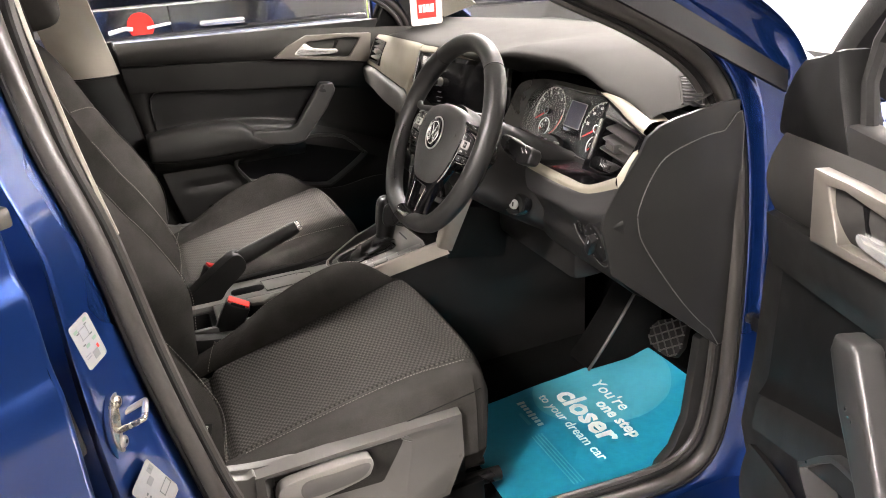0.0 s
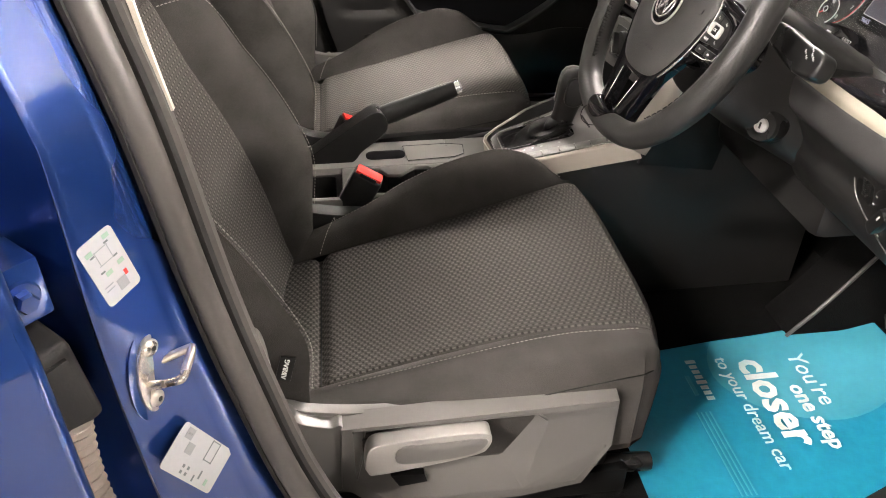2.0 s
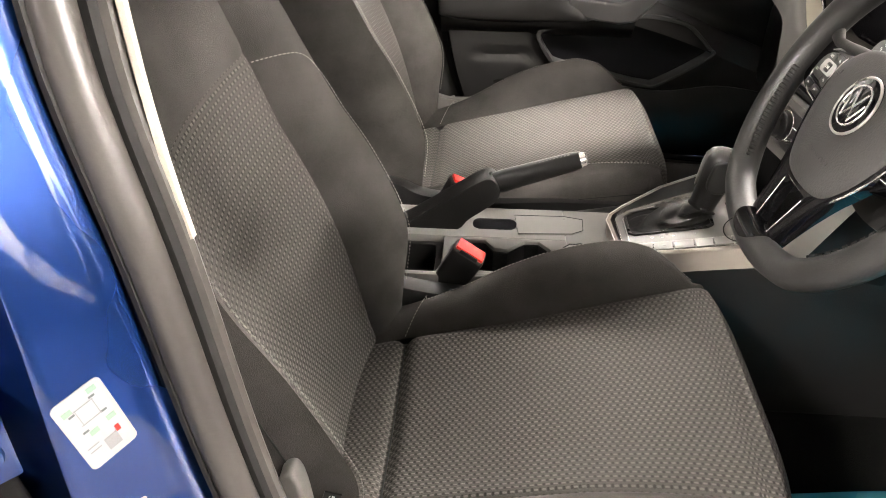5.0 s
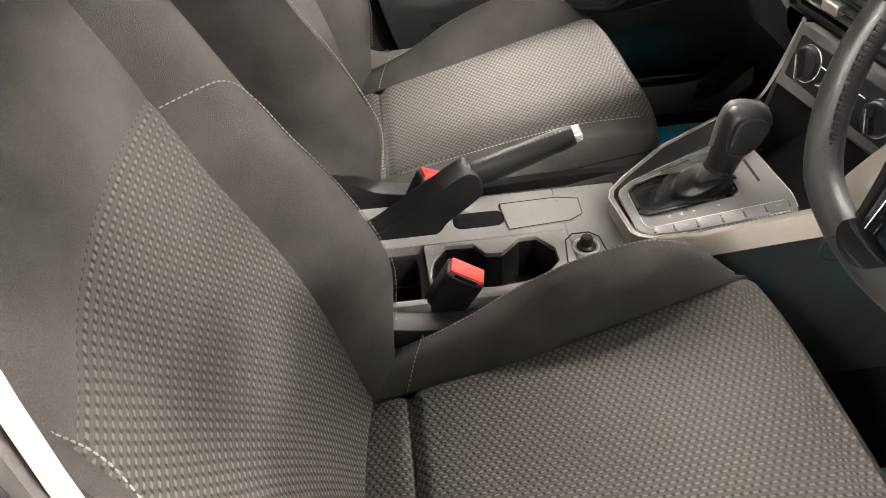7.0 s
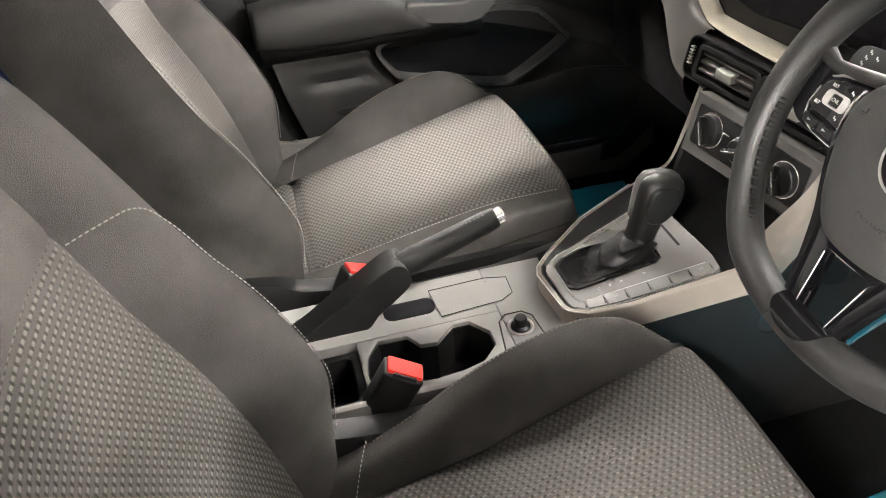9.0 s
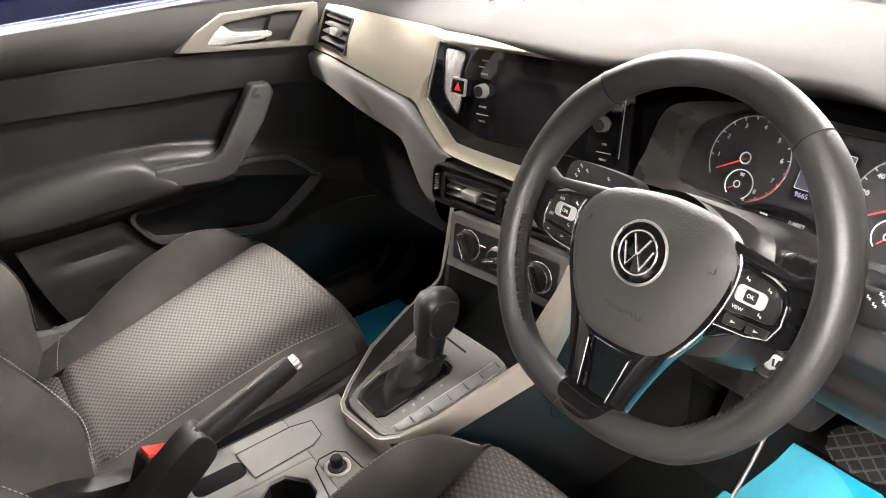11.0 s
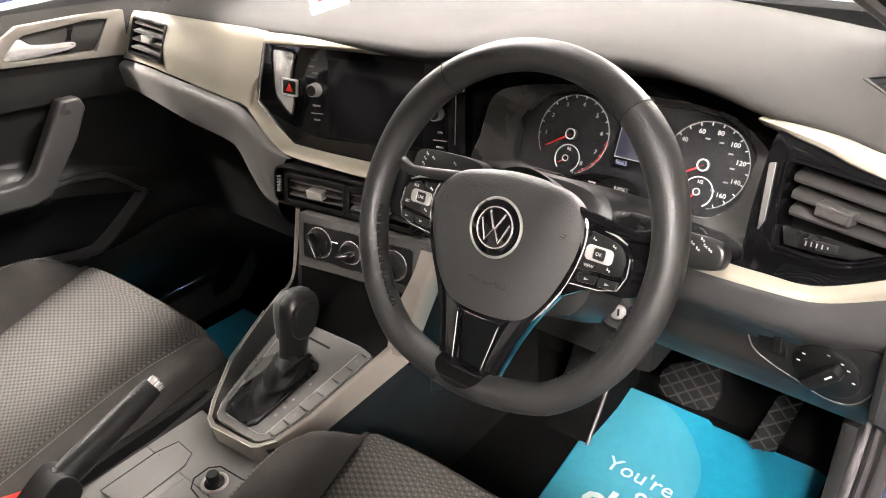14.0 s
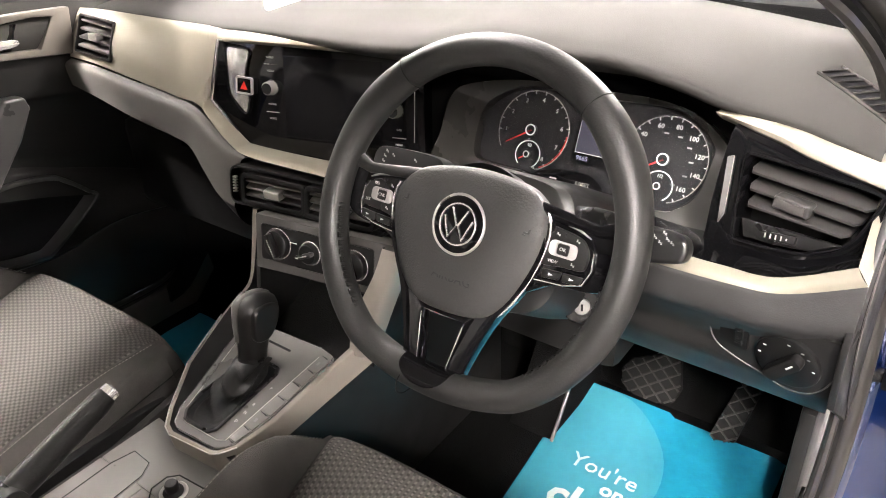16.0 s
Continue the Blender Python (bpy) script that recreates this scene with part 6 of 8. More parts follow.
    a, b = Vector((0.312, -0.622, 0)), Vector((0.252, -0.706, 0))
    along = (b - a).normalized()
    across = Vector((-along.y, along.x, 0))

    def on_pad(s_, w_, up):
        p = a + along * s_ + across * w_
        hit = from_above.ray_cast(Vector((p.x, p.y, 1.3)), Vector((0, 0, -1)))[0]
        return Vector((p.x, p.y, (hit.z if hit else 1.04) + up))

    length = (b - a).length
    grid = sheet(lambda u, v: on_pad(u * length, (v - 0.5) * 0.028, 0.0015), 14, 4, 0.0)
    part("grille_well", grid, JET, d, "dark defroster grille")
    for i in range(9):
        s0 = length * (i + 0.5) / 9
        part("grille_slat", tube([on_pad(s0 - 0.004, -0.014, 0.002), on_pad(s0, 0.0, 0.0024), on_pad(s0 + 0.004, 0.014, 0.002)], 0.0012, 6), PAD, d)
    for w_ in (-0.0155, 0.0155):
        part("grille_frame", tube([on_pad(length * k / 8, w_, 0.0015) for k in range(9)], 0.0022, 6), PAD, d)
    # backing behind everything
    part("core", prism([(0.34, 1.04), (0.60, 1.04), (0.78, 0.90), (0.78, 0.72), (0.36, 0.70), (0.31, 0.85)], -0.70, 0.715, 0.01, side), BLACK, d)
    return d


dash = dashboard()

SCREEN_M = on_plane((0.205, 0.015, 0.960), 15, 10)


def infotainment():
    u = thing("infotainment_unit", "gloss black touchscreen unit with two silver knobs, switched off", "touchscreen", (0.22, 0.015, 0.95))
    face = [(-0.196, 0.077), (0.145, 0.072), (0.150, -0.098), (-0.020, -0.100), (-0.150, -0.086), (-0.218, -0.016)]
    part("glass_panel", prism(face, -0.03, 0.0, 0.003, SCREEN_M), GLOSS, u, "gloss black glass panel")
    part("display", prism([(-0.082, 0.060), (0.080, 0.060), (0.080, -0.062), (-0.082, -0.062)], -0.002, 0.0012, 0.0006, SCREEN_M), SCREEN, u, "dark display")
    edge = [Vector((x, y, 0.0005)) for x, y in face]
    part("edge_trim", tube([edge[0], edge[1]], 0.0016, 6, m=SCREEN_M), CHROME, u)
    part("edge_trim", tube([edge[3], edge[4], edge[5], edge[0]], 0.0020, 6, m=SCREEN_M), CHROME, u)
    for x, y in ((-0.105, 0.011), (0.103, -0.006)):
        part("knob", lathe([(0.0, 0.014), (0.0085, 0.014), (0.0100, 0.012), (0.0105, 0.0), (0.012, 0.0)], 28, SCREEN_M @ at(x, y)), ALU, u, "silver rotary knob with a dark face")
        part("knob_face", lathe([(0.0, 0.0146), (0.0082, 0.0146), (0.0084, 0.0136)], 24, SCREEN_M @ at(x, y)), BLACK, u)
    for word, y in (("RADIO", 0.056), ("MEDIA", 0.036), ("PHONE", -0.014), ("VOICE", -0.036)):
        lettering(word, 0.0042, SCREEN_M @ at(-0.105, y, 0.0008), KEYPRINT, u, 0.0002)
    for word, y in (("APP", 0.024), ("CAR", -0.034), ("MENU", -0.056)):
        lettering(word, 0.0042, SCREEN_M @ at(0.108, y, 0.0008), KEYPRINT, u, 0.0002)
    for bar in ((-0.105, 0.046, 0.022, 0.0008), (-0.105, -0.026, 0.022, 0.0008), (0.108, -0.046, 0.022, 0.0008), (0.132, 0.01, 0.0008, 0.12)):
        part("divider", bars([bar], 0.0, 0.0012, SCREEN_M), ALU, u, smooth=False)
    pocket = [(-0.180, 0.068), (-0.142, 0.065), (-0.1455, 0.045), (-0.1490, 0.028), (-0.1450, -0.006), (-0.1528, -0.032), (-0.1735, -0.013), (-0.1815, 0.000), (-0.1830, 0.030)]
    part("hazard_panel", prism(pocket, -0.001, 0.0022, 0.001, SCREEN_M), CHROME, u, "mirror-bright niche")
    part("hazard_rim", tube(smooth_line([(x, y, 0.0026) for x, y in pocket], 60, True), 0.0014, 6, True, m=SCREEN_M), GLOSS, u, "gloss black rim of the niche")
    hz = SCREEN_M @ at(-0.1515, 0.0115, 0, -4)
    part("hazard_frame", frame_of(rounded(0.0295, 0.0265, 0.003), rounded(0.0245, 0.0215, 0.002), 0.001, 0.0062, 0.0008, hz), SILVER, u, "silver frame of the hazard button")
    part("hazard_button", box(-0.0122, 0.0122, -0.0107, 0.0107, 0.001, 0.0054, 0.0012, hz), GLOSS, u, "hazard light button")
    part("hazard_mark", prism([(-0.0065, -0.006), (0.0065, -0.006), (0.0, 0.0065)], 0.0052, 0.0060, 0.0, hz), RED, u, "red triangle", smooth=False)
    return u


infotainment()


def air_vent(name, m, w, h, slats, tab, label, gloss=True, rim=0.014):
    v = thing(name, label, "air vent", m.translation, "dashboard air vents")
    part("frame", frame_of(rounded(w + rim, h + rim, 0.004 + rim * 0.28), rounded(w, h, 0.004), -0.042, 0.003, 0.0015, m), GLOSS if gloss else BLACK, v, "gloss black frame" if gloss else "black frame")
    part("well", box(-w / 2, w / 2, -h / 2, h / 2, -0.040, -0.034, 0.0, m), DARKRUBBER, v)
    for i in range(slats):
        y = -h / 2 + h * (i + 0.5) / slats
        part("slat", box(-w / 2, w / 2, -0.0022, 0.0022, -0.022, 0.0, 0.0012, m @ at(0, y, -0.001) @ pose(0, 0, 0, 30, 0, 0)), SLAT if gloss else SHELL, v, "dark grey slat" if gloss else "grey slat")
    if tab:
        part("tab", box(-0.015, 0.015, -0.0068, 0.0068, -0.008, 0.0080, 0.0025, m @ at(tab, 0, 0) @ pose(0, 0, 0, 14, 0, 0), 3), SLAT if gloss else ALU, v, "adjuster tab")
    return v


VENT_M = on_plane((0.105, 0.05, 0.843), 8, 12)
air_vent("air_vent", VENT_M @ at(-0.009, -0.004, 0.002), 0.108, 0.034, 3, 0.002, "centre air vent with grey slats and a silver tab", False)
air_vent("air_vent", VENT_M @ at(0.112, -0.004, 0.002), 0.108, 0.034, 3, 0.002, "centre air vent with grey slats and a silver tab", False)
vs = thing("vent_surround", "black plastic surround of the centre vents", "vent surround", (0.12, 0.0, 0.84))
part("backing", prism(rounded(0.288, 0.060, 0.014, 6, 0.048, -0.002), -0.05, -0.012, 0.004, VENT_M), BLACK, vs)
part("vent_wheel", joined(*[box(-0.087, -0.081, -0.014 + 0.0045 * i, -0.0115 + 0.0045 * i, -0.002, 0.004, 0.0006, VENT_M) for i in range(6)]), ALU, vs, "ribbed thumb wheel")
part("lip", frame_of(rounded(0.290, 0.062, 0.015, 6, 0.048, -0.003), rounded(0.284, 0.054, 0.012, 6, 0.048, -0.003), -0.03, 0.0, 0.002, VENT_M), BLACK, vs)

RVENT_M = on_plane((0.152, -0.644, 0.974), -11, 24)


def driver_vent():
    v = thing("air_vent", "driver's side air vent with dark grey slats and a grey tab", "air vent", RVENT_M.translation, "dashboard air vents")
    mouth = outline([(-0.050, 0.0435), (-0.0590, 0.0400), (-0.0585, 0.0250), (-0.0505, -0.0200), (-0.0460, -0.0350), (-0.0380, -0.0375), (0.0, -0.0345), (0.0250, -0.0290), (0.0480, -0.0160), (0.0590, -0.0010), (0.0650, 0.0200), (0.0670, 0.0330), (0.0600, 0.0390), (0.0, 0.0420)], 84)
    outer = [(0.004 + (x - 0.004) * 1.06, 0.003 + (y - 0.003) * 1.09) for x, y in mouth]
    part("frame", frame_of(outer, mouth, -0.036, 0.0035, 0.0014, RVENT_M), GLOSS, v, "gloss black frame")
    part("well", prism(mouth, -0.040, -0.034, 0.0, RVENT_M), DARKRUBBER, v)
    for x0, y0, x1, y1 in ((-0.0560, 0.0270, 0.0635, 0.0215), (-0.0525, 0.0105, 0.0580, 0.0065), (-0.0490, -0.0055, 0.0520, -0.0070)):
        turn = math.degrees(math.atan2(y1 - y0, x1 - x0))
        m = RVENT_M @ at((x0 + x1) / 2, (y0 + y1) / 2, 0.0, turn) @ pose(0, 0, 0, 32, 0, 0)
        h = math.hypot(x1 - x0, y1 - y0) / 2
        blade = [(-h + 0.004, -0.001), (-h, -0.010), (-h, -0.026), (h, -0.026), (h, -0.008), (h - 0.005, -0.001)]
        part("slat", moved(prism(blade, -0.0015, 0.0015, 0.0008), m @ Matrix(((1, 0, 0, 0), (0, 0, 1, 0), (0, 1, 0, 0), (0, 0, 0, 1)))), SLAT, v, "dark grey slat")
    lower = [(-0.0480, -0.0180), (0.0475, -0.0145), (0.0240, -0.0285), (-0.0100, -0.0335), (-0.0400, -0.0358)]
    part("lower_plate", prism(lower, -0.018, -0.004, 0.0012, RVENT_M), SATIN, v, "black lower plate")
    tab = RVENT_M @ at(-0.003, 0.0080, 0.0, -3) @ pose(0, 0, 0, 20, 0, 0)
    part("tab", box(-0.0180, 0.0180, -0.0070, 0.0070, -0.010, 0.0060, 0.003, tab, 3), SLAT, v, "grey adjuster tab")
    part("tab_face", box(-0.0135, 0.0135, -0.0045, 0.0045, 0.0050, 0.0068, 0.0008, tab), BAND, v)
    wheel_m = RVENT_M @ at(-0.006, -0.0255, -0.002, 6)
    part("vent_wheel", box(-0.0165, 0.0165, -0.0042, 0.0042, -0.006, 0.002, 0.001, wheel_m), SATIN, v, "black thumb wheel")
    for i in range(5):
        part("wheel_mark", bars([(-0.0125 + 0.0052 * i, 0.0, 0.0012, 0.0046 if i < 4 else 0.0022)], 0.0018, 0.0024, wheel_m), KEYPRINT, v, smooth=False)


driver_vent()
part("vent_box", box(0.235, 0.26, -0.715, -0.60, 0.87, 1.03, 0.002), BLACK, dash)
rv = thing("vent_trim", "gloss black trim round the driver's air vent", "vent trim", (0.26, -0.63, 0.93))
part("panel", frame_of(outline([(-0.085, 0.066), (-0.0668, 0.066), (-0.006, 0.054), (0.056, 0.044), (0.072, 0.034), (0.0700, -0.0100), (0.0660, -0.0190), (0.0500, -0.0330), (0.015, -0.0560), (-0.0149, -0.0670), (-0.0439, -0.0700), (-0.0800, -0.0720), (-0.078, -0.050), (-0.084, 0.0)], 84),
                       outline([(-0.0590, 0.0410), (-0.050, 0.0440), (0.0, 0.0425), (0.0600, 0.0395), (0.0672, 0.0335), (0.0655, 0.0200), (0.0595, -0.0010), (0.0480, -0.0165), (0.0250, -0.0300), (0.0, -0.0355), (-0.0380, -0.0385), (-0.0465, -0.0355), (-0.0510, -0.0200), (-0.0592, 0.0250)], 84), -0.03, -0.002, 0.002, RVENT_M), GLOSS, rv, "gloss black panel")
# chrome strip in flat grey, standing for what it mirrors
part("chrome_edge", prism([(-0.0815, 0.0360), (-0.0745, 0.0385), (-0.0650, -0.0200), (-0.0685, -0.0310)], -0.004, 0.0008, 0.0012, RVENT_M), SHELL, rv, "vertical chrome trim, its reflection painted grey")
part("chrome_line", tube([(-0.0740, 0.0385, 0.001), (-0.0640, -0.0200, 0.001)], 0.0008, 6, m=RVENT_M), CHROME, rv)
air_vent("air_vent", PVENT_M, 0.128, 0.062, 4, 0.004, "passenger air vent with grey slats", False, 0.009)

CLIMATE_M = on_plane((0.080, -0.030, 0.780), 8, 12)


def climate_panel():
    c = thing("climate_panel", "dark grey heater control panel with three rotary knobs", "heater controls", (0.1, -0.03, 0.78))
    part("fascia", prism([(-0.104, 0.036), (0.150, 0.036), (0.124, -0.044), (-0.104, -0.050)], -0.03, -0.0015, 0.002, CLIMATE_M), BAND, c, "grey stack face")
    part("panel", prism(rounded(0.200, 0.056, 0.004, 4, 0.009, -0.004), -0.02, 0.0002, 0.001, CLIMATE_M), BLACK, c, "dark grey panel")
    part("panel_edge", tube([Vector((x, y, 0.0)) for x, y in rounded(0.200, 0.056, 0.004, 4, 0.009, -0.004)], 0.0007, 6, True, m=CLIMATE_M), SATIN, c)
    for x, y, r in ((-0.060, -0.003, 0.0225), (0.000, -0.005, 0.0170), (0.078, -0.006, 0.0215)):
        k = part("knob", lathe([(0.0, 0.010), (r * 0.80, 0.010), (r * 0.92, 0.008), (r, 0.0)], 36, CLIMATE_M @ at(x, y)), BLACK, c, "black rotary knob")
        part("knob_grip", prism(rounded(r * 1.7, r * 0.42, r * 0.18), 0.009, 0.020, 0.0015, CLIMATE_M @ at(x, y, 0, 118 if r > 0.02 else 20)), SATIN, k)
        part("pointer", box(-r * 0.8, r * 0.5, -0.0009, 0.0009, 0.019, 0.0208, 0.0003, CLIMATE_M @ at(x, y, 0, 118 if r > 0.02 else 20)), CHROME, k, "bright pointer line")
        part("ring", tube([(x + r * 1.04 * math.cos(t), y + r * 1.04 * math.sin(t), 0.001) for t in (2 * math.pi * i / 40 for i in range(40))], 0.0010, 6, True, m=CLIMATE_M), CHROME, k)
    for mark in ((-0.032, 0.004, 0.014, 0.0012), (0.036, 0.004, 0.022, 0.0012), (0.03, -0.014, 0.018, 0.005)):
        part("panel_mark", bars([mark], 0.0, 0.001, CLIMATE_M), PRINT, c, smooth=False)
    # cubby walls black too: its deep shade is put into the colour
    part("cubby_back", prism([(-0.105, -0.040), (0.108, -0.036), (0.090, -0.160), (-0.125, -0.160)], -0.16, -0.15, 0.0, CLIMATE_M), DARKRUBBER, c, "back of the open cubby, shade painted black")
    part("cubby_side", box(-0.108, -0.100, -0.160, -0.040, -0.16, -0.004, 0.001, CLIMATE_M), BLACK, c)
    part("cubby_side", box(0.104, 0.112, -0.160, -0.040, -0.16, -0.004, 0.001, CLIMATE_M), BLACK, c)
    part("cubby_roof", box(-0.105, 0.108, -0.050, -0.042, -0.16, -0.006, 0.001, CLIMATE_M), BLACK, c)
    return c


climate_panel()

CLUSTER_M = on_plane((0.235, -0.395, 0.966), 0, 25) @ Matrix.Scale(0.94, 4)


def instrument_cluster():
    k = thing("instrument_cluster", "instrument cluster with two round dials and a small lit display", "instrument cluster", (0.29, -0.371, 0.94))
    face = [(-0.2226, 0.0319), (-0.1568, 0.0557), (-0.0872, 0.0640), (0.0, 0.0660), (0.0803, 0.0660), (0.1286, 0.0540), (0.1680, 0.0267), (0.1730, 0.0044), (0.1768, -0.0655), (0.1674, -0.0770), (0.1052, -0.0790), (-0.0416, -0.0720), (-0.1301, -0.0690), (-0.1860, -0.0700), (-0.2365, -0.0686), (-0.2320, -0.0300)]
    hole = [(-0.1640, 0.0240), (-0.1241, 0.0510), (-0.0856, 0.0565), (0.0, 0.0570), (0.0816, 0.0600), (0.1231, 0.0483), (0.1496, 0.0252), (0.1510, 0.0030), (0.1445, -0.0330), (0.1236, -0.0560), (0.0941, -0.0640), (-0.02, -0.0580), (-0.0900, -0.0560), (-0.1500, -0.0545), (-0.1680, -0.0470), (-0.1720, -0.0150)]
    fo, fi = outline(face, 96), outline(hole, 96)
    steps = ((0.0, -0.020), (0.0, 0.014), (0.06, 0.017), (0.5, 0.0125), (0.96, 0.0085), (1.0, -0.004))

    def surround(u, v):
        j = int(round(v * 96)) % 96
        f, z = steps[int(round(u * 5))]
        return CLUSTER_M @ Vector((mix(fo[j][0], fi[j][0], f), mix(fo[j][1], fi[j][1], f), z))

    part("surround", sheet(surround, 5, 96), BEZEL, k, "grey-brown cluster surround")
    part("face", prism(fi, -0.030, -0.004, 0.0, CLUSTER_M), DIAL, k, "black dial face")
    cover = part("cover_lens", prism([(x * 0.998, y * 0.998) for x, y in fi], 0.0070, 0.0078, 0.0, CLUSTER_M), LENS, k, "clear glossy cover")
    cover.visible_shadow = False
    for cx, cy, words, a0, step, sub in ((-0.093, 0.0, "12345678", 187, -35.0, 0), (0.093, -0.002, ("20", "40", "60", "80", "100", "120", "140", "160"), 174, -31.7, 1)):
        r = 0.0530
        m = CLUSTER_M @ at(cx, cy)
        dial = part("dial", lathe([(0.0, -0.003), (r, -0.003), (r + 0.001, -0.004)], 48, m), DIAL, k, "round black dial")
        arc = [(r * math.cos(radians(t)), r * math.sin(radians(t)), -0.002) for t in range(215, -76, -6)]
        part("dial_ring", tube(arc, 0.0009, 6, m=m), CHROME, dial, "bright dial ring")
        if not sub:
            part("red_zone", tube([(0.0512 * math.cos(radians(t)), 0.0512 * math.sin(radians(t)), -0.0018) for t in range(0, -70, -6)], 0.0007, 6, m=m), RED, dial)
        for i, wd in enumerate(words):
            a = radians(a0 + step * i)
            lettering(wd, 0.0084, m @ at(0.0420 * math.cos(a), 0.0420 * math.sin(a), -0.0024), KEYPRINT, dial, 0.0002)
            if sub and i > 1:
                part("small_figure", bars([(0.0325 * math.cos(a - 0.18), 0.0325 * math.sin(a - 0.18), 0.0058, 0.0020)], -0.0028, -0.0022, m), DIMPRINT, dial, smooth=False)
            for kk in range(2):
                b = a + radians(step * 0.5 * kk)
                part("tick", box(0.0490, 0.0522, -0.0005, 0.0005, -0.0028, -0.0018, 0.0, m @ pose(0, 0, 0, 0, 0, math.degrees(b))), KEYPRINT, dial, smooth=False)
        part("needle", prism([(0.0, -0.0012), (0.0, 0.0012), (0.042, 0.0005), (0.042, -0.0005)], 0.002, 0.0032, 0.0003, m @ pose(0, 0, 0, 0, 0, 212)), NEEDLE, dial, "red needle")
        part("needle_hub", lathe([(0.0, 0.007), (0.0055, 0.007), (0.0070, 0.005), (0.0072, -0.002)], 28, m), BLACK, dial)
        part("hub_ring", tube([(0.0068 * math.cos(t), 0.0068 * math.sin(t), 0.006) for t in (2 * math.pi * i / 30 for i in range(30))], 0.0009, 6, True, m=m), PRINT, dial)
        sm = m @ at(0.0, -0.033)
        small = part("small_dial", tube([(0.0185 * math.cos(radians(t)), 0.0185 * math.sin(radians(t)), -0.0015) for t in range(230, -60, -8)], 0.0007, 6, m=sm), PRINT, k, "small round dial")
        part("small_needle", prism([(0, -0.0008), (0, 0.0008), (0.014, 0.0004), (0.014, -0.0004)], 0.0, 0.001, 0.0, sm @ pose(0, 0, 0, 0, 0, 215 if not sub else 230)), NEEDLE, small)
        part("small_hub", lathe([(0.0, 0.004), (0.003, 0.004), (0.0042, 0.002), (0.0042, -0.002)], 20, sm), BLACK, small)
        part("small_ring", tube([(0.0040 * math.cos(t), 0.0040 * math.sin(t), 0.0035) for t in (2 * math.pi * i / 24 for i in range(24))], 0.0006, 5, True, m=sm), PRINT, small)
        lettering("1/2" if sub else "90", 0.0062, sm @ at(0.0, 0.0125, -0.001), PRINT, small, 0.0002)
    part("display", box(-0.030, 0.034, -0.030, 0.042, -0.006, -0.002, 0.001, CLUSTER_M), SCREEN, k, "dark trip display")
    part("display_glow", box(-0.026, 0.030, -0.016, 0.036, -0.0030, -0.0016, 0.0, CLUSTER_M), TRIP, k, "dim blue lit screen")
    part("display_frame", frame_of(rounded(0.056, 0.052, 0.001, 3, 0.002, 0.010), rounded(0.0545, 0.0505, 0.001, 3, 0.002, 0.010), -0.003, -0.0014, 0.0, CLUSTER_M), KEYPRINT, k, "pale display line", smooth=False)
    lettering("9665", 0.0085, CLUSTER_M @ at(-0.014, -0.0225, -0.0016), LCD, k, 0.0002)
    strip = outline([(-0.0700, -0.0560), (-0.0390, -0.0430), (0.0114, -0.0415), (0.0345, -0.0600), (0.0200, -0.0680), (-0.0060, -0.0680), (-0.0560, -0.0640)], 48)
    part("button_strip", prism(strip, 0.000, 0.0180, 0.002, CLUSTER_M), GLOSS, k, "gloss black button strip")
    lettering("0.0/SET", 0.0066, CLUSTER_M @ at(0.004, -0.0545, 0.0182), KEYPRINT, k, 0.0002)
    part("strip_mark", bars([(-0.038, -0.0550, 0.010, 0.0022)], 0.0178, 0.0184, CLUSTER_M), KEYPRINT, k, smooth=False)
    part("binnacle", prism([(-0.245, 0.085), (0.10, 0.098), (0.21, 0.050), (0.21, -0.080), (0.12, -0.125), (-0.10, -0.115), (-0.245, -0.090)], -0.06, -0.028, 0.002, CLUSTER_M), GLOSS, k, "gloss black panel round the dials")
    return k


instrument_cluster()

LIGHTS_M = on_plane((0.108, -0.673, 0.838), -8, -12) @ Matrix.Scale(0.936, 4)


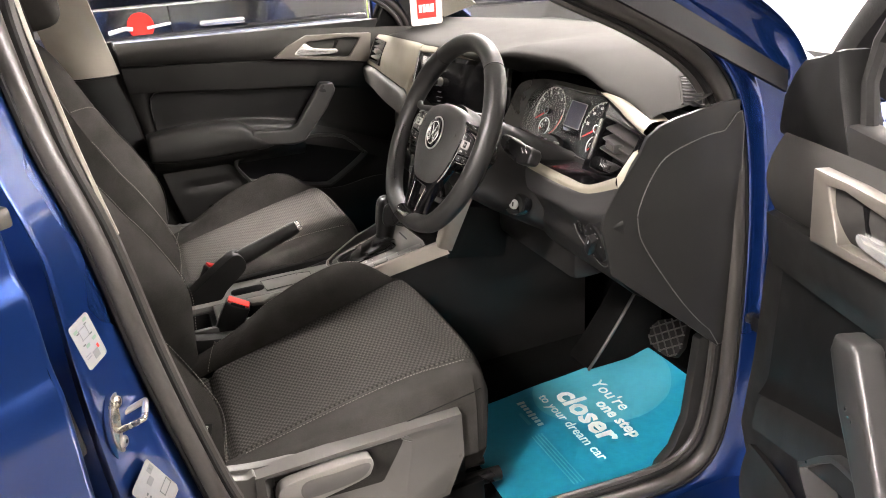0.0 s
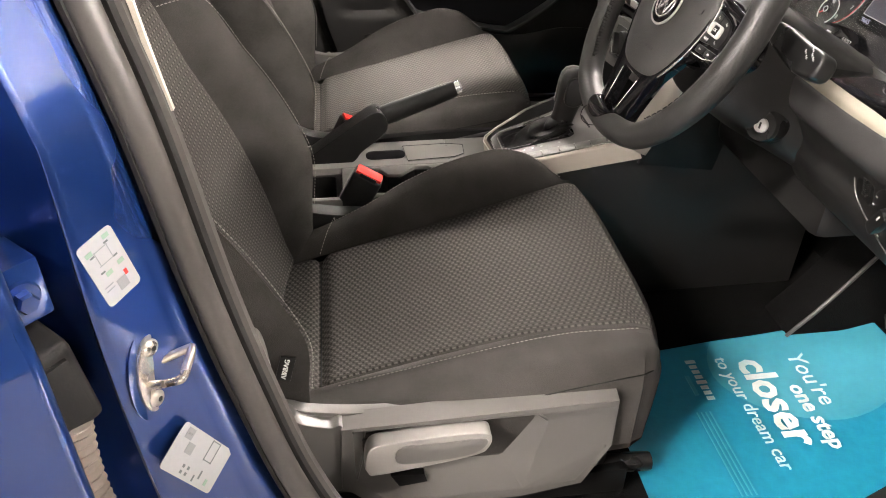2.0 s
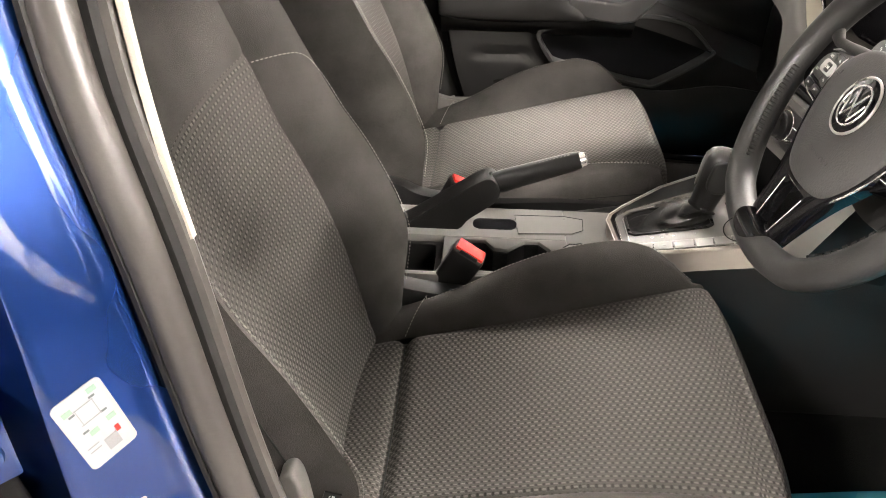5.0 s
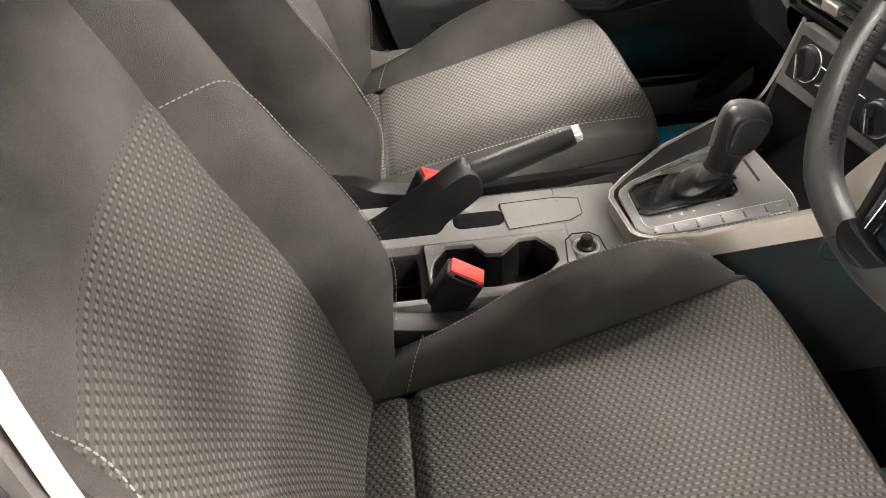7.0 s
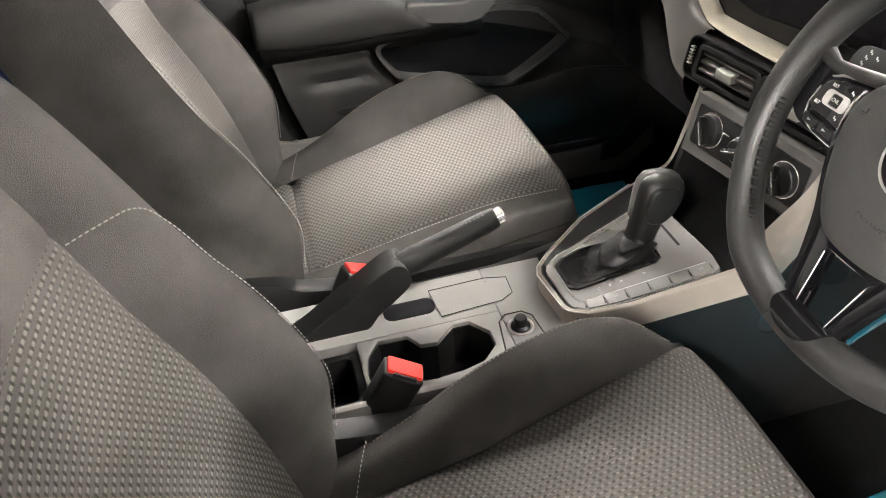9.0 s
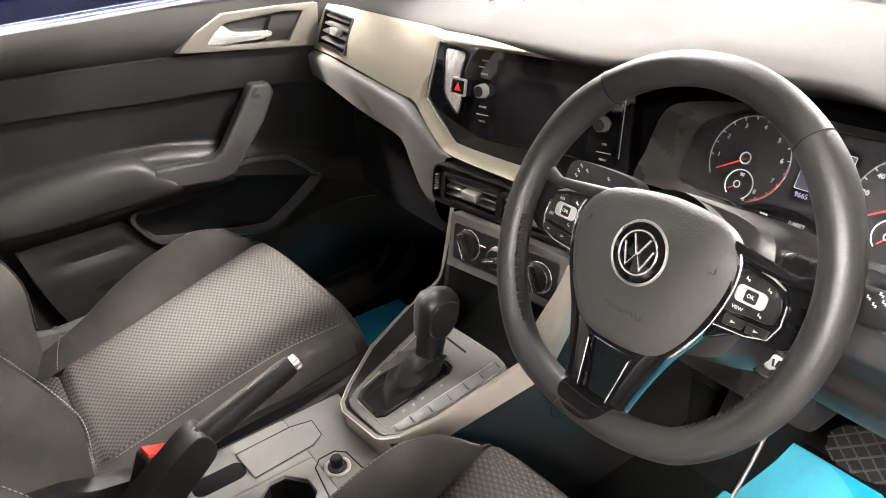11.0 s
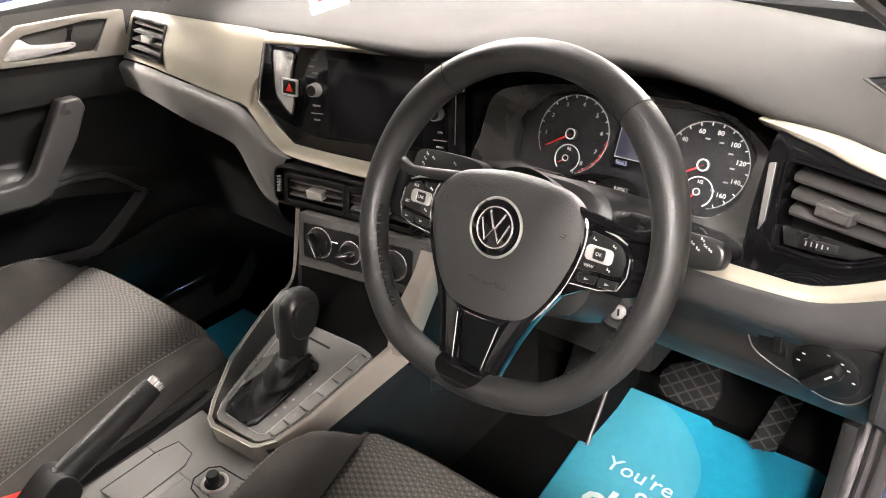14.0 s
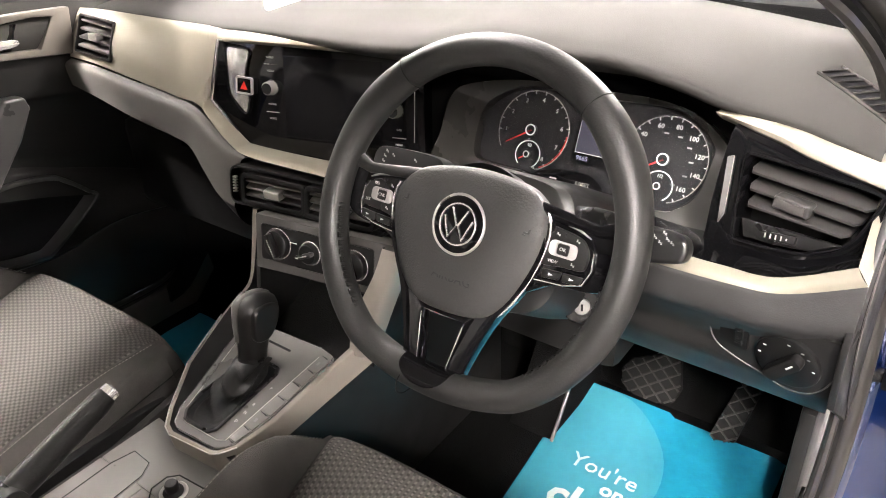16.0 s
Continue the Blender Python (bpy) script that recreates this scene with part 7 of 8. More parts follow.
def light_switch():
    s = thing("light_switch", "black rotary headlamp switch with white symbols in the knee panel", "light switch", (0.17, -0.66, 0.79))
    plate = outline([(-0.085, 0.040), (-0.02, 0.048), (0.030, 0.054), (0.054, 0.052), (0.0535, 0.034), (0.048, 0.001), (0.030, -0.030), (0.004, -0.039), (-0.026, -0.0315), (-0.058, -0.0225), (-0.079, -0.010), (-0.086, 0.015)], 72)
    part("plate", prism(plate, -0.03, 0.0, 0.002, LIGHTS_M), LOWER, s, "dark grey switch plate")
    part("plate_edge", tube([(x, y, 0.001) for x, y in plate[18:70]], 0.0009, 6, m=LIGHTS_M), SHELL, s)
    part("dial", lathe([(0.0, 0.006), (0.031, 0.006), (0.0340, 0.004), (0.0350, -0.002)], 44, LIGHTS_M @ at(0.002, 0.004)), BLACK, s, "round black dial")
    part("grip", prism(rounded(0.050, 0.016, 0.006), 0.005, 0.018, 0.003, LIGHTS_M @ at(0.002, 0.004, 0, 52)), SATIN, s, "black rotary grip")
    for i, a in enumerate((250, 172, 145, 88, 58, 40, 8)):
        part("symbol", box(-0.0016, 0.0016, -0.0006, 0.0006, 0.0058, 0.0066, 0.0, LIGHTS_M @ at(0.002 + 0.0285 * math.cos(radians(a)), 0.004 + 0.0285 * math.sin(radians(a)))), PRINT, s, smooth=False)
    part("pointer", box(0.008, 0.018, -0.0009, 0.0009, 0.0178, 0.0186, 0.0, LIGHTS_M @ at(0.002, 0.004, 0, 52)), PRINT, s, smooth=False)
    part("level_switch", prism(rounded(0.032, 0.038, 0.003, 4, -0.057, 0.014), -0.01, 0.003, 0.001, LIGHTS_M), BLACK, s, "small black thumb wheel switch")
    part("thumb_wheel", joined(*[box(-0.054, -0.046, 0.004 + 0.003 * i, 0.0058 + 0.003 * i, 0.002, 0.007, 0.0004, LIGHTS_M) for i in range(8)]), SATIN, s)
    return s


light_switch()

# ---------------------------------------------------------------- pillar fittings by the driver
def on_face(p, normal, lean=0.0, roll=0.0):
    """Axes on an upright face: x along it towards the cabin, y up, z out."""
    n = Vector((normal[0], normal[1], lean)).normalized()
    r = Vector((0, 0, 1)).cross(n).normalized()
    u = n.cross(r)
    m = Matrix(((r.x, u.x, n.x, p[0]), (r.y, u.y, n.y, p[1]), (r.z, u.z, n.z, p[2]), (0, 0, 0, 1)))
    return m @ pose(0, 0, 0, 0, 0, roll)


def pillar_label(name, m, w, h, marks, label):
    l = thing(name, label, "sticker", m.translation, "pillar stickers")
    part("paper", prism(rounded(w, h, 0.004), 0.0, 0.0006, 0.0, m), LABEL, l, "white paper", smooth=False)
    for x, y, a, b, ink in marks:
        x, y = x * w / 0.048, y * h / 0.066
        part("print_mark", box(x - a / 2, x + a / 2, y - b / 2, y + b / 2, 0.0006, 0.0009, 0.0, m), ink, l, smooth=False)


FACE = (0.80, -0.60)
L1 = on_face((-0.6185, -0.7640, 0.9105), FACE, 0.06, 11)
pillar_label("tyre_label", L1, 0.033, 0.060, [(-0.012, 0.018, 0.004, 0.0015, INK), (0.010, 0.022, 0.004, 0.0015, INK), (-0.010, 0.000, 0.004, 0.0015, INK), (0.012, 0.006, 0.004, 0.0015, INK), (0.0, 0.020, 0.014, 0.0006, GREYINK), (0.0, 0.006, 0.014, 0.0006, GREYINK),
             (-0.008, 0.013, 0.0006, 0.014, GREYINK), (0.009, 0.014, 0.0006, 0.014, GREYINK), (-0.014, 0.022, 0.006, 0.004, PALEINK), (0.013, 0.027, 0.006, 0.004, PALEINK), (-0.004, -0.004, 0.006, 0.004, PALEINK), (0.014, -0.002, 0.006, 0.004, PALEINK),
             (0.004, -0.021, 0.009, 0.010, GREYINK), (0.013, -0.014, 0.003, 0.005, RED), (-0.012, -0.014, 0.008, 0.0008, GREYINK), (-0.012, -0.018, 0.008, 0.0008, GREYINK)], "white tyre pressure sticker with pale green marks on blue pillar")
L2 = on_face((-0.5886, -0.7748, 0.7000), FACE, 0.10, 26)
pillar_label("airbag_label", L2, 0.044, 0.080, [(0.016, 0.022, 0.010, 0.010, GREYINK), (0.016, 0.022, 0.002, 0.006, INK), (0.004, 0.014, 0.010, 0.010, GREYINK), (-0.012, 0.010, 0.003, 0.003, INK), (-0.018, 0.010, 0.003, 0.003, INK), (-0.012, 0.004, 0.003, 0.003, INK), (-0.018, 0.004, 0.003, 0.003, INK), (-0.018, -0.006, 0.006, 0.002, INK),
             (-0.012, -0.012, 0.008, 0.002, INK), (0.012, -0.006, 0.020, 0.001, INK), (0.012, -0.016, 0.020, 0.001, INK), (0.002, -0.011, 0.001, 0.010, INK), (0.022, -0.011, 0.001, 0.010, INK), (-0.016, -0.022, 0.006, 0.004, PALEINK)], "white airbag warning sticker with black pictograms on blue pillar")


def door_striker():
    s = thing("door_striker", "zinc plated door striker loop bolted to the blue pillar", "door striker", (-0.60, -0.752, 0.785))
    m = on_face((-0.6110, -0.7650, 0.8010), (0.88, -0.47), 0.05, 0)
    part("plate", prism(disc(0.0175, 32, 0, 0, 0.037), 0.0, 0.004, 0.0015, m @ pose(0, 0, 0, 0, 0, -12)), ZINC, s, "oval zinc plate")
    part("loop", tube(smooth_line([(0.010, 0.004, 0.002), (0.0180, 0.0055, 0.009), (0.0285, 0.0075, 0.019), (0.0295, 0.0077, 0.0225), (0.012, 0.0070, 0.0305), (0.000, 0.0062, 0.0355), (-0.0045, 0.0050, 0.0340), (-0.0065, -0.001, 0.020), (-0.009, -0.007, 0.002)], 60), 0.0038, 12, m=m), ZINC, s, "bent steel loop")
    for x, y in ((0.005, 0.024), (-0.005, -0.024)):
        part("bolt", lathe([(0.0, 0.0068), (0.004, 0.0072), (0.0072, 0.0055), (0.0082, 0.0035)], 20, m @ at(x, y)), ZINC, s, "round bolt head")
        part("bolt_socket", lathe([(0.0, 0.0071), (0.0028, 0.0074)], 6, m @ at(x, y)), BLACK, s)
    part("washer", prism(disc(0.022, 32, -0.003, 0, 0.044), -0.0015, 0.0006, 0.0005, m @ pose(0, 0, 0, 0, 0, -12)), BLUE, s)
    return s


door_striker()


def rear_hinge():
    h = thing("rear_door_hinge", "blue painted rear door hinge with a hexagon bolt", "door hinge", (-0.675, -0.80, 0.912))
    m = on_face((-0.672, -0.800, 0.915), (0.72, -0.69))
    part("plate", box(-0.030, 0.020, -0.024, 0.026, -0.040, 0.004, 0.003, m), BLUE, h, "blue painted plate")
    part("washer", lathe([(0.0, 0.0075), (0.013, 0.0075), (0.0145, 0.005)], 24, m), BLUE, h)
    part("bolt", lathe([(0.0, 0.0165), (0.007, 0.0165), (0.0085, 0.014), (0.0085, 0.006)], 6, m), BLUE, h, "blue painted hexagon bolt", smooth=False)
    return h


rear_hinge()


def cable_boot():
    c = thing("cable_boot", "black rubber cable boot between pillar and rear door", "cable boot", (-0.68, -0.80, 0.80))
    m = on_face((-0.668, -0.802, 0.838), (0.72, -0.69), 0, 6)
    part("plug", box(-0.024, 0.018, -0.052, 0.034, -0.045, 0.014, 0.008, m, 3), DARKRUBBER, c, "black rubber plug housing")
    part("plug_ridge", box(-0.017, 0.010, -0.040, 0.022, 0.012, 0.018, 0.004, m, 2), DARKRUBBER, c)
    path = smooth_line([(-0.668, -0.808, 0.792), (-0.668, -0.818, 0.760), (-0.664, -0.828, 0.725), (-0.658, -0.836, 0.690), (-0.668, -0.850, 0.650)], 120)
    part("bellows", tube(path, [0.0155 + 0.0035 * math.sin(i * 0.95) for i in range(120)], 16), BELLOWS, c, "pale brown ribbed rubber bellows")
    return c


cable_boot()


# ---------------------------------------------------------------- doors
def mapped(bm, o, d, n):
    """Door coordinates: along from the hinge, up, inward."""
    return moved(bm, Matrix(((d[0], 0, n[0], o[0]), (d[1], 0, n[1], o[1]), (0, 1, 0, 0), (0, 0, 0, 1))))


def front_door(name, label, o, d, n, latch_side):
    door = thing(name, label, "car door", (o[0], o[1], 0.4), "front doors")

    def add(nm, bm, mat, lb="", parent=None):
        return part(nm, mapped(bm, o, d, n), mat, parent or door, lb)

    body_pts = [(-0.072, 0.52), (-0.050, 0.66), (-0.035, 0.95), (-0.035, 1.02), (0.13, 1.075), (0.905, 1.075), (0.898, 0.98), (0.872, 0.80), (0.848, 0.66), (0.800, 0.50), (0.745, 0.40), (0.06, 0.385)]
    add("outer_skin", prism([(p[0] - 0.02 if p[0] < 0.1 else p[0] + 0.075, p[1]) for p in body_pts], -0.125, -0.040, 0.012), BLUE, "metallic blue outer skin")
    add("inner_panel", prism(body_pts, -0.040, 0.000, 0.008), DOORTRIM, "dark grey inner trim panel")
    REAR = ((0.40, 0.735), (0.50, 0.790), (0.66, 0.838), (0.80, 0.862), (0.98, 0.888), (1.09, 0.898))
    SILL = ((0.0, 1.040), (0.13, 1.052), (0.35, 1.068), (0.50, 1.075), (0.90, 1.082))
    BELT = ((0.0, 0.935), (0.206, 0.959), (0.334, 0.977), (0.532, 0.996), (0.90, 1.020))
    CREASE = ((0.0, 0.862), (0.222, 0.888), (0.403, 0.910), (0.555, 0.921), (0.75, 0.940), (0.90, 0.950))
    SHELF = ((0.0, 0.640), (0.195, 0.720), (0.324, 0.768), (0.445, 0.803), (0.560, 0.826), (0.671, 0.833), (0.778, 0.831), (0.90, 0.822))

    def strip(low, top, out, u0=0.038):
        """A band of trim between two lines, from the hinge end to the rear edge."""
        def fn(u, v):
            a = mix(u0, 0.90, u)
            z = mix(low(a), top(a), v)
            return Vector((min(a, lerp(z, REAR)), z, out(u, v)))
        return fn

    add("waist_trim", sheet(strip(lambda a: lerp(a, BELT), lambda a: lerp(a, SILL), lambda u, v: 0.014 + 0.030 * math.sin(math.pi * (0.12 + 0.73 * (1 - v)))), 40, 12, 0.02), PAD, "grey grained upper trim")
    add("middle_trim", sheet(strip(lambda a: lerp(a, CREASE), lambda a: lerp(a, BELT) - 0.001, lambda u, v: 0.013 + 0.014 * v ** 0.7), 40, 6, 0.012), DOORTRIM, "dark grey middle trim")
    # sunk insert with a rounded rear corner, and the border behind it
    ins_top, ins_rear = lambda a: lerp(a, CREASE) - 0.002, 0.842

    def insert(u, v):
        a = mix(0.045, ins_rear, u)
        top = ins_top(a) - 0.030 * max(0.0, (u - 0.965) / 0.035) ** 2
        z = mix(lerp(a, SHELF) - 0.012, top, v)
        lip = max(0.0, (v - 0.95) / 0.05, (u - 0.98) / 0.02)
        return Vector((a - 0.006 * (1 - v), z, 0.004 + 0.012 * max(0, 1 - v / 0.18) ** 2 + 0.006 * lip))

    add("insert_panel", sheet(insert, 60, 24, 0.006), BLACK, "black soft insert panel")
    seam = [(a, ins_top(a) + 0.001, 0.0165) for a in (0.10 + 0.70 * k / 30 for k in range(31))] + [(0.822, ins_top(0.822) - 0.006, 0.0165), (0.834, ins_top(0.834) - 0.020, 0.0165), (0.838, 0.890, 0.0160), (0.836, 0.860, 0.0155)]
    add("insert_seam", tube(seam, 0.0014, 6), RIMTRIM, "thin raised border of the insert")
    add("rear_border", sheet(lambda u, v: Vector((mix(0.834, lerp(mix(0.40, 0.96, v), REAR), u) if mix(0.40, 0.96, v) > 0.66 else mix(lerp(mix(0.40, 0.96, v), REAR) - 0.03, lerp(mix(0.40, 0.96, v), REAR), u), mix(0.40, 0.96, v), 0.010 + 0.004 * math.sin(math.pi * u))), 6, 30, 0.012), DOORTRIM)

    # shelf that swells out under the insert
    def shelf(u, v):
        a = mix(0.045, 0.85, u)
        z0 = lerp(a, SHELF)
        k = v * math.pi / 2
        out = lerp(a, ((0.05, 0.022), (0.30, 0.030), (0.50, 0.040), (0.85, 0.044)))
        return Vector((a, z0 - 0.042 * (1 - math.cos(k)) - 0.055 * max(0.0, v - 0.6), 0.006 + out * math.sin(k)))

    add("shelf", sheet(shelf, 50, 12, 0.006), DOORTRIM, "swelling shelf over the pocket")
    # padded armrest with a pointed front end
    PAD_TOP = ((0.512, 0.751), (0.530, 0.766), (0.570, 0.802), (0.612, 0.831), (0.66, 0.838), (0.729, 0.838), (0.828, 0.831), (0.872, 0.824))
    PAD_LOW = ((0.512, 0.747), (0.545, 0.741), (0.60, 0.738), (0.70, 0.735), (0.80, 0.738), (0.872, 0.748))

    def pad(u, v):
        a = mix(0.512, 0.868, u)
        t, l = lerp(a, PAD_TOP), lerp(a, PAD_LOW)
        full = min(1.0, u / 0.10) ** 0.5 * min(1.0, (1 - u) / 0.03 + 0.35)
        out = lerp(v, ((0.0, 0.018), (0.10, 0.052), (0.30, 0.071), (0.58, 0.078), (0.80, 0.073), (0.93, 0.058), (1.0, 0.020)))
        return Vector((a, mix(t, l, lerp(v, ((0.0, 0.0), (0.10, 0.03), (0.30, 0.20), (0.58, 0.58), (0.80, 0.88), (0.93, 0.98), (1.0, 1.0)))), 0.018 + (out - 0.018) * (0.55 + 0.45 * full)))

    add("armrest", sheet(pad, 60, 24, 0.004), DOORTRIM, "dark padded armrest")
    # black sheet for the shade below the armrest
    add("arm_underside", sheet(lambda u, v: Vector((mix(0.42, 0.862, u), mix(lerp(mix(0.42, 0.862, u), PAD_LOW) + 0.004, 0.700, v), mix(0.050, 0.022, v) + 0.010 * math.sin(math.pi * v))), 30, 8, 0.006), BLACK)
    add("rear_seal", tube([(lerp(z, REAR) + 0.018, z, -0.004) for z in (1.085 - 0.65 * i / 24 for i in range(25))], 0.016, 8), DARKRUBBER, "black seal along the rear edge")
    # grab handle from armrest to waist
    grip = [(0.356, 0.916), (0.318, 0.912), (0.312, 0.890), (0.345, 0.838), (0.425, 0.748), (0.460, 0.742), (0.530, 0.752), (0.590, 0.770), (0.575, 0.800), (0.500, 0.793), (0.463, 0.790), (0.440, 0.800)]
    gh = add("grab_handle", prism(grip, 0.042, 0.074, 0.008, None, 4), RIMTRIM, "dark grey plastic grab handle")
    add("handle_foot", box(0.319, 0.352, 0.878, 0.904, -0.002, 0.045, 0.006), SATIN, "", gh)
    # release handle in its bezel
    bez = [(0.478, 0.998), (0.435, 1.028), (0.377, 1.052), (0.265, 1.047), (0.178, 1.040), (0.190, 0.957), (0.400, 0.986)]
    well = [(0.416, 1.002), (0.398, 1.018), (0.375, 1.035), (0.251, 1.036), (0.214, 1.030), (0.252, 0.978), (0.397, 0.996)]
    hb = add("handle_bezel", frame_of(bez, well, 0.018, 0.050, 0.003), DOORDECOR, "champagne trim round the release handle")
    add("handle_well", prism(well, 0.018, 0.030, 0.0), DARKRUBBER, "", hb)
    add("release_handle", prism(outline([(0.416, 1.006), (0.386, 1.031), (0.364, 1.017), (0.330, 1.010), (0.290, 1.005), (0.293, 0.994), (0.345, 0.994), (0.403, 0.998)], 40), 0.036, 0.050, 0.003), CHROME, "bright chrome release handle", hb)
    add("lock_switch", prism([(0.278, 1.030), (0.290, 1.031), (0.312, 0.988), (0.300, 0.987)], 0.03, 0.044, 0.002), GLOSS, "", hb)
    # pocket and speaker
    pk = outline([(0.630, 0.700), (0.605, 0.718), (0.509, 0.734), (0.415, 0.748), (0.370, 0.748), (0.310, 0.736), (0.286, 0.722), (0.246, 0.684), (0.240, 0.664), (0.340, 0.600), (0.380, 0.594), (0.480, 0.615), (0.580, 0.638), (0.604, 0.654)], 80)
    outer = [(0.42 + (x - 0.42) * 1.045, 0.665 + (y - 0.665) * 1.10) for x, y in pk]
    po = add("pocket_rim", frame_of(outer, pk, 0.0, 0.044, 0.006), RIMTRIM, "raised rim of the door pocket")
    # near-black floor: the pocket's inner shade is in the colour
    add("pocket_floor", prism(pk, -0.004, 0.006, 0.0), JET, "pocket floor, shade painted black", po)

    def lower(u, v):
        a = mix(0.05, 0.86, u)
        z0 = lerp(a, ((0.0, 0.560), (0.20, 0.590), (0.33, 0.574), (0.48, 0.592), (0.58, 0.618), (0.64, 0.690), (0.665, 0.712), (0.86, 0.712)))
        z = mix(0.41, z0, v)
        swell = 0.004 + 0.036 * math.sin(math.pi * (0.12 + 0.62 * v)) - 0.010 * math.exp(-((z - 0.655) / 0.012) ** 2) * min(max((a - 0.60) / 0.06, 0), 1) * min(max((0.80 - a) / 0.03, 0), 1)
        return Vector((min(a, lerp(z, REAR) - 0.004), z, swell))

    add("lower_trim", sheet(lower, 60, 30, 0.01), DOORTRIM, "dark grey lower trim")
    add("trim_slot", prism(outline([(0.735, 0.590), (0.690, 0.596), (0.60, 0.580), (0.535, 0.556), (0.610, 0.552), (0.70, 0.572)], 40), 0.030, 0.0425, 0.002), DARKRUBBER, "dark slot in the lower trim")
    # window frame and glass
    fr = smooth_line([(0.00, 1.04, 0), (0.030, 1.13, 0), (0.078, 1.206, 0), (0.170, 1.30, 0), (0.36, 1.375, 0), (0.60, 1.40, 0), (0.80, 1.40, 0), (0.93, 1.385, 0), (0.965, 1.25, 0), (0.97, 1.08, 0)], 60)
    add("window_frame", tube([(p.x, p.y, -0.03 - 0.22 * max(0, p.y - 1.06)) for p in fr], 0.024, 8, flat=0.8, up=(0, 0, 1)), DARKRUBBER, "black window frame")
    add("sail_panel", prism([(-0.045, 1.02), (-0.038, 1.075), (-0.014, 1.108), (0.012, 1.131), (0.055, 1.141), (0.100, 1.156), (0.114, 1.116), (0.140, 1.070), (0.158, 1.040), (0.10, 1.03)], -0.045, 0.004, 0.012), BLACK, "black triangular corner panel")
    add("division_bar", tube([(0.158, 1.04, -0.02), (0.116, 1.116, -0.03), (0.100, 1.160, -0.045), (0.130, 1.235, -0.06)], 0.010, 8), DARKRUBBER)

    def pane(u, v):
        a = mix(0.15, 0.955, u)
        top = lerp(a, ((0.12, 1.23), (0.20, 1.31), (0.36, 1.37), (0.60, 1.395), (0.80, 1.395), (0.97, 1.38)))
        z = mix(1.05, top, v)
        return Vector((a, z, -0.055 - 0.22 * max(0, z - 1.06)))

    glass = add("window_pane", sheet(pane, 20, 8, 0.003), GLASS, "clear side window")
    glass.visible_shadow = False
    return door


front_door("passenger_door", "dark grey trimmed passenger door, closed, with blue skin", (0.36, 0.705), (-1, 0), (0, -1), False)
A = radians(66)
dd = front_door("driver_door", "dark grey trimmed driver's door with blue skin, standing open", (0.278, -0.872), (-math.cos(A), -math.sin(A)), (-math.sin(A), math.cos(A)), True)


def door_mirror():
    m = thing("door_mirror", "blue door mirror with a lime sticker on its glass", "door mirror", (0.30, 0.86, 1.06))
    shell = bmesh.new()
    bmesh.ops.create_uvsphere(shell, u_segments=28, v_segments=16, radius=1)
    for v in shell.verts:
        v.co = Vector((v.co.x * 0.060 if v.co.x > 0 else v.co.x * 0.012, math.copysign(abs(v.co.y) ** 0.7, v.co.y) * 0.100, math.copysign(abs(v.co.z) ** 0.7, v.co.z) * 0.066))
    part("housing", moved(shell, pose(0.285, 0.960, 1.075, 0, 0, -12)), BLUE, m, "blue housing")
    mm = on_plane((0.272, 0.955, 1.075), -12, 0)
    part("glass", prism(rounded(0.165, 0.108, 0.03, 6), 0.0, 0.004, 0.001, mm), CHROME, m, "mirror glass")
    part("sticker", box(0.020, 0.040, -0.050, 0.050, 0.004, 0.0048, 0.0, mm), LIME, m, "lime yellow sticker", smooth=False)
    part("foot", box(0.28, 0.33, 0.80, 0.90, 1.02, 1.05, 0.012), BLACK, m)


door_mirror()


def rear_door():
    r = thing("rear_door", "metallic blue rear door standing open", "car door", (-0.66, -0.845, 0.4))
    a = radians(38)
    o, d, n = (-0.652, -0.862), (-math.cos(a), -math.sin(a)), (-math.sin(a), math.cos(a))

    def skin(u, v):
        s, z = mix(0.0, 0.95, u), mix(0.38, 1.085, v)
        out = -0.012 * math.sin(math.pi * v) + lerp(z, ((0.80, 0.0), (0.915, -0.003), (0.935, 0.003), (1.020, 0.001), (1.030, 0.010), (1.085, 0.014)))
        return Vector((s, z, out - 0.004))

    part("outer_skin", mapped(sheet(skin, 12, 80, 0.004), o, d, n), BLUE, r, "metallic blue outer skin")

    def lip(u, v):
        z = mix(0.38, 1.085, u)
        b = skin(0.0, u)
        k = v * math.pi / 2
        return Vector((b.x - 0.010 * math.sin(k), z, b.z + 0.012 * (1 - math.cos(k)) + 0.03 * max(0, v - 0.6)))

    part("front_edge", mapped(sheet(lip, 40, 8), o, d, n), BLUE, r, "folded blue front edge")
    part("core", mapped(box(0.0, 0.95, 0.39, 1.07, 0.02, 0.10, 0.01), o, d, n), BLUE, r)
    part("waist_strip", mapped(box(-0.010, 0.95, 1.084, 1.104, -0.010, 0.008, 0.005), o, d, n), RUBBER, r, "weathered waist strip end")
    part("window_frame", mapped(tube([(0.01, 1.10, 0.02), (0.0, 1.25, 0.07), (0.03, 1.37, 0.10), (0.5, 1.40, 0.11), (0.9, 1.30, 0.08), (0.94, 1.10, 0.02)], 0.018, 8), o, d, n), DARKRUBBER, r)


rear_door()

strap = thing("check_strap", "black steel door check strap in the hinge gap", "check strap", (0.36, -0.77, 0.66))
part("arm", tube([(0.372, -0.735, 0.668), (0.392, -0.775, 0.664), (0.405, -0.82, 0.660)], 0.008, 8, flat=1.4), SATIN, strap)
part("block", box(0.366, 0.388, -0.768, -0.750, 0.652, 0.680, 0.004), JET, strap)

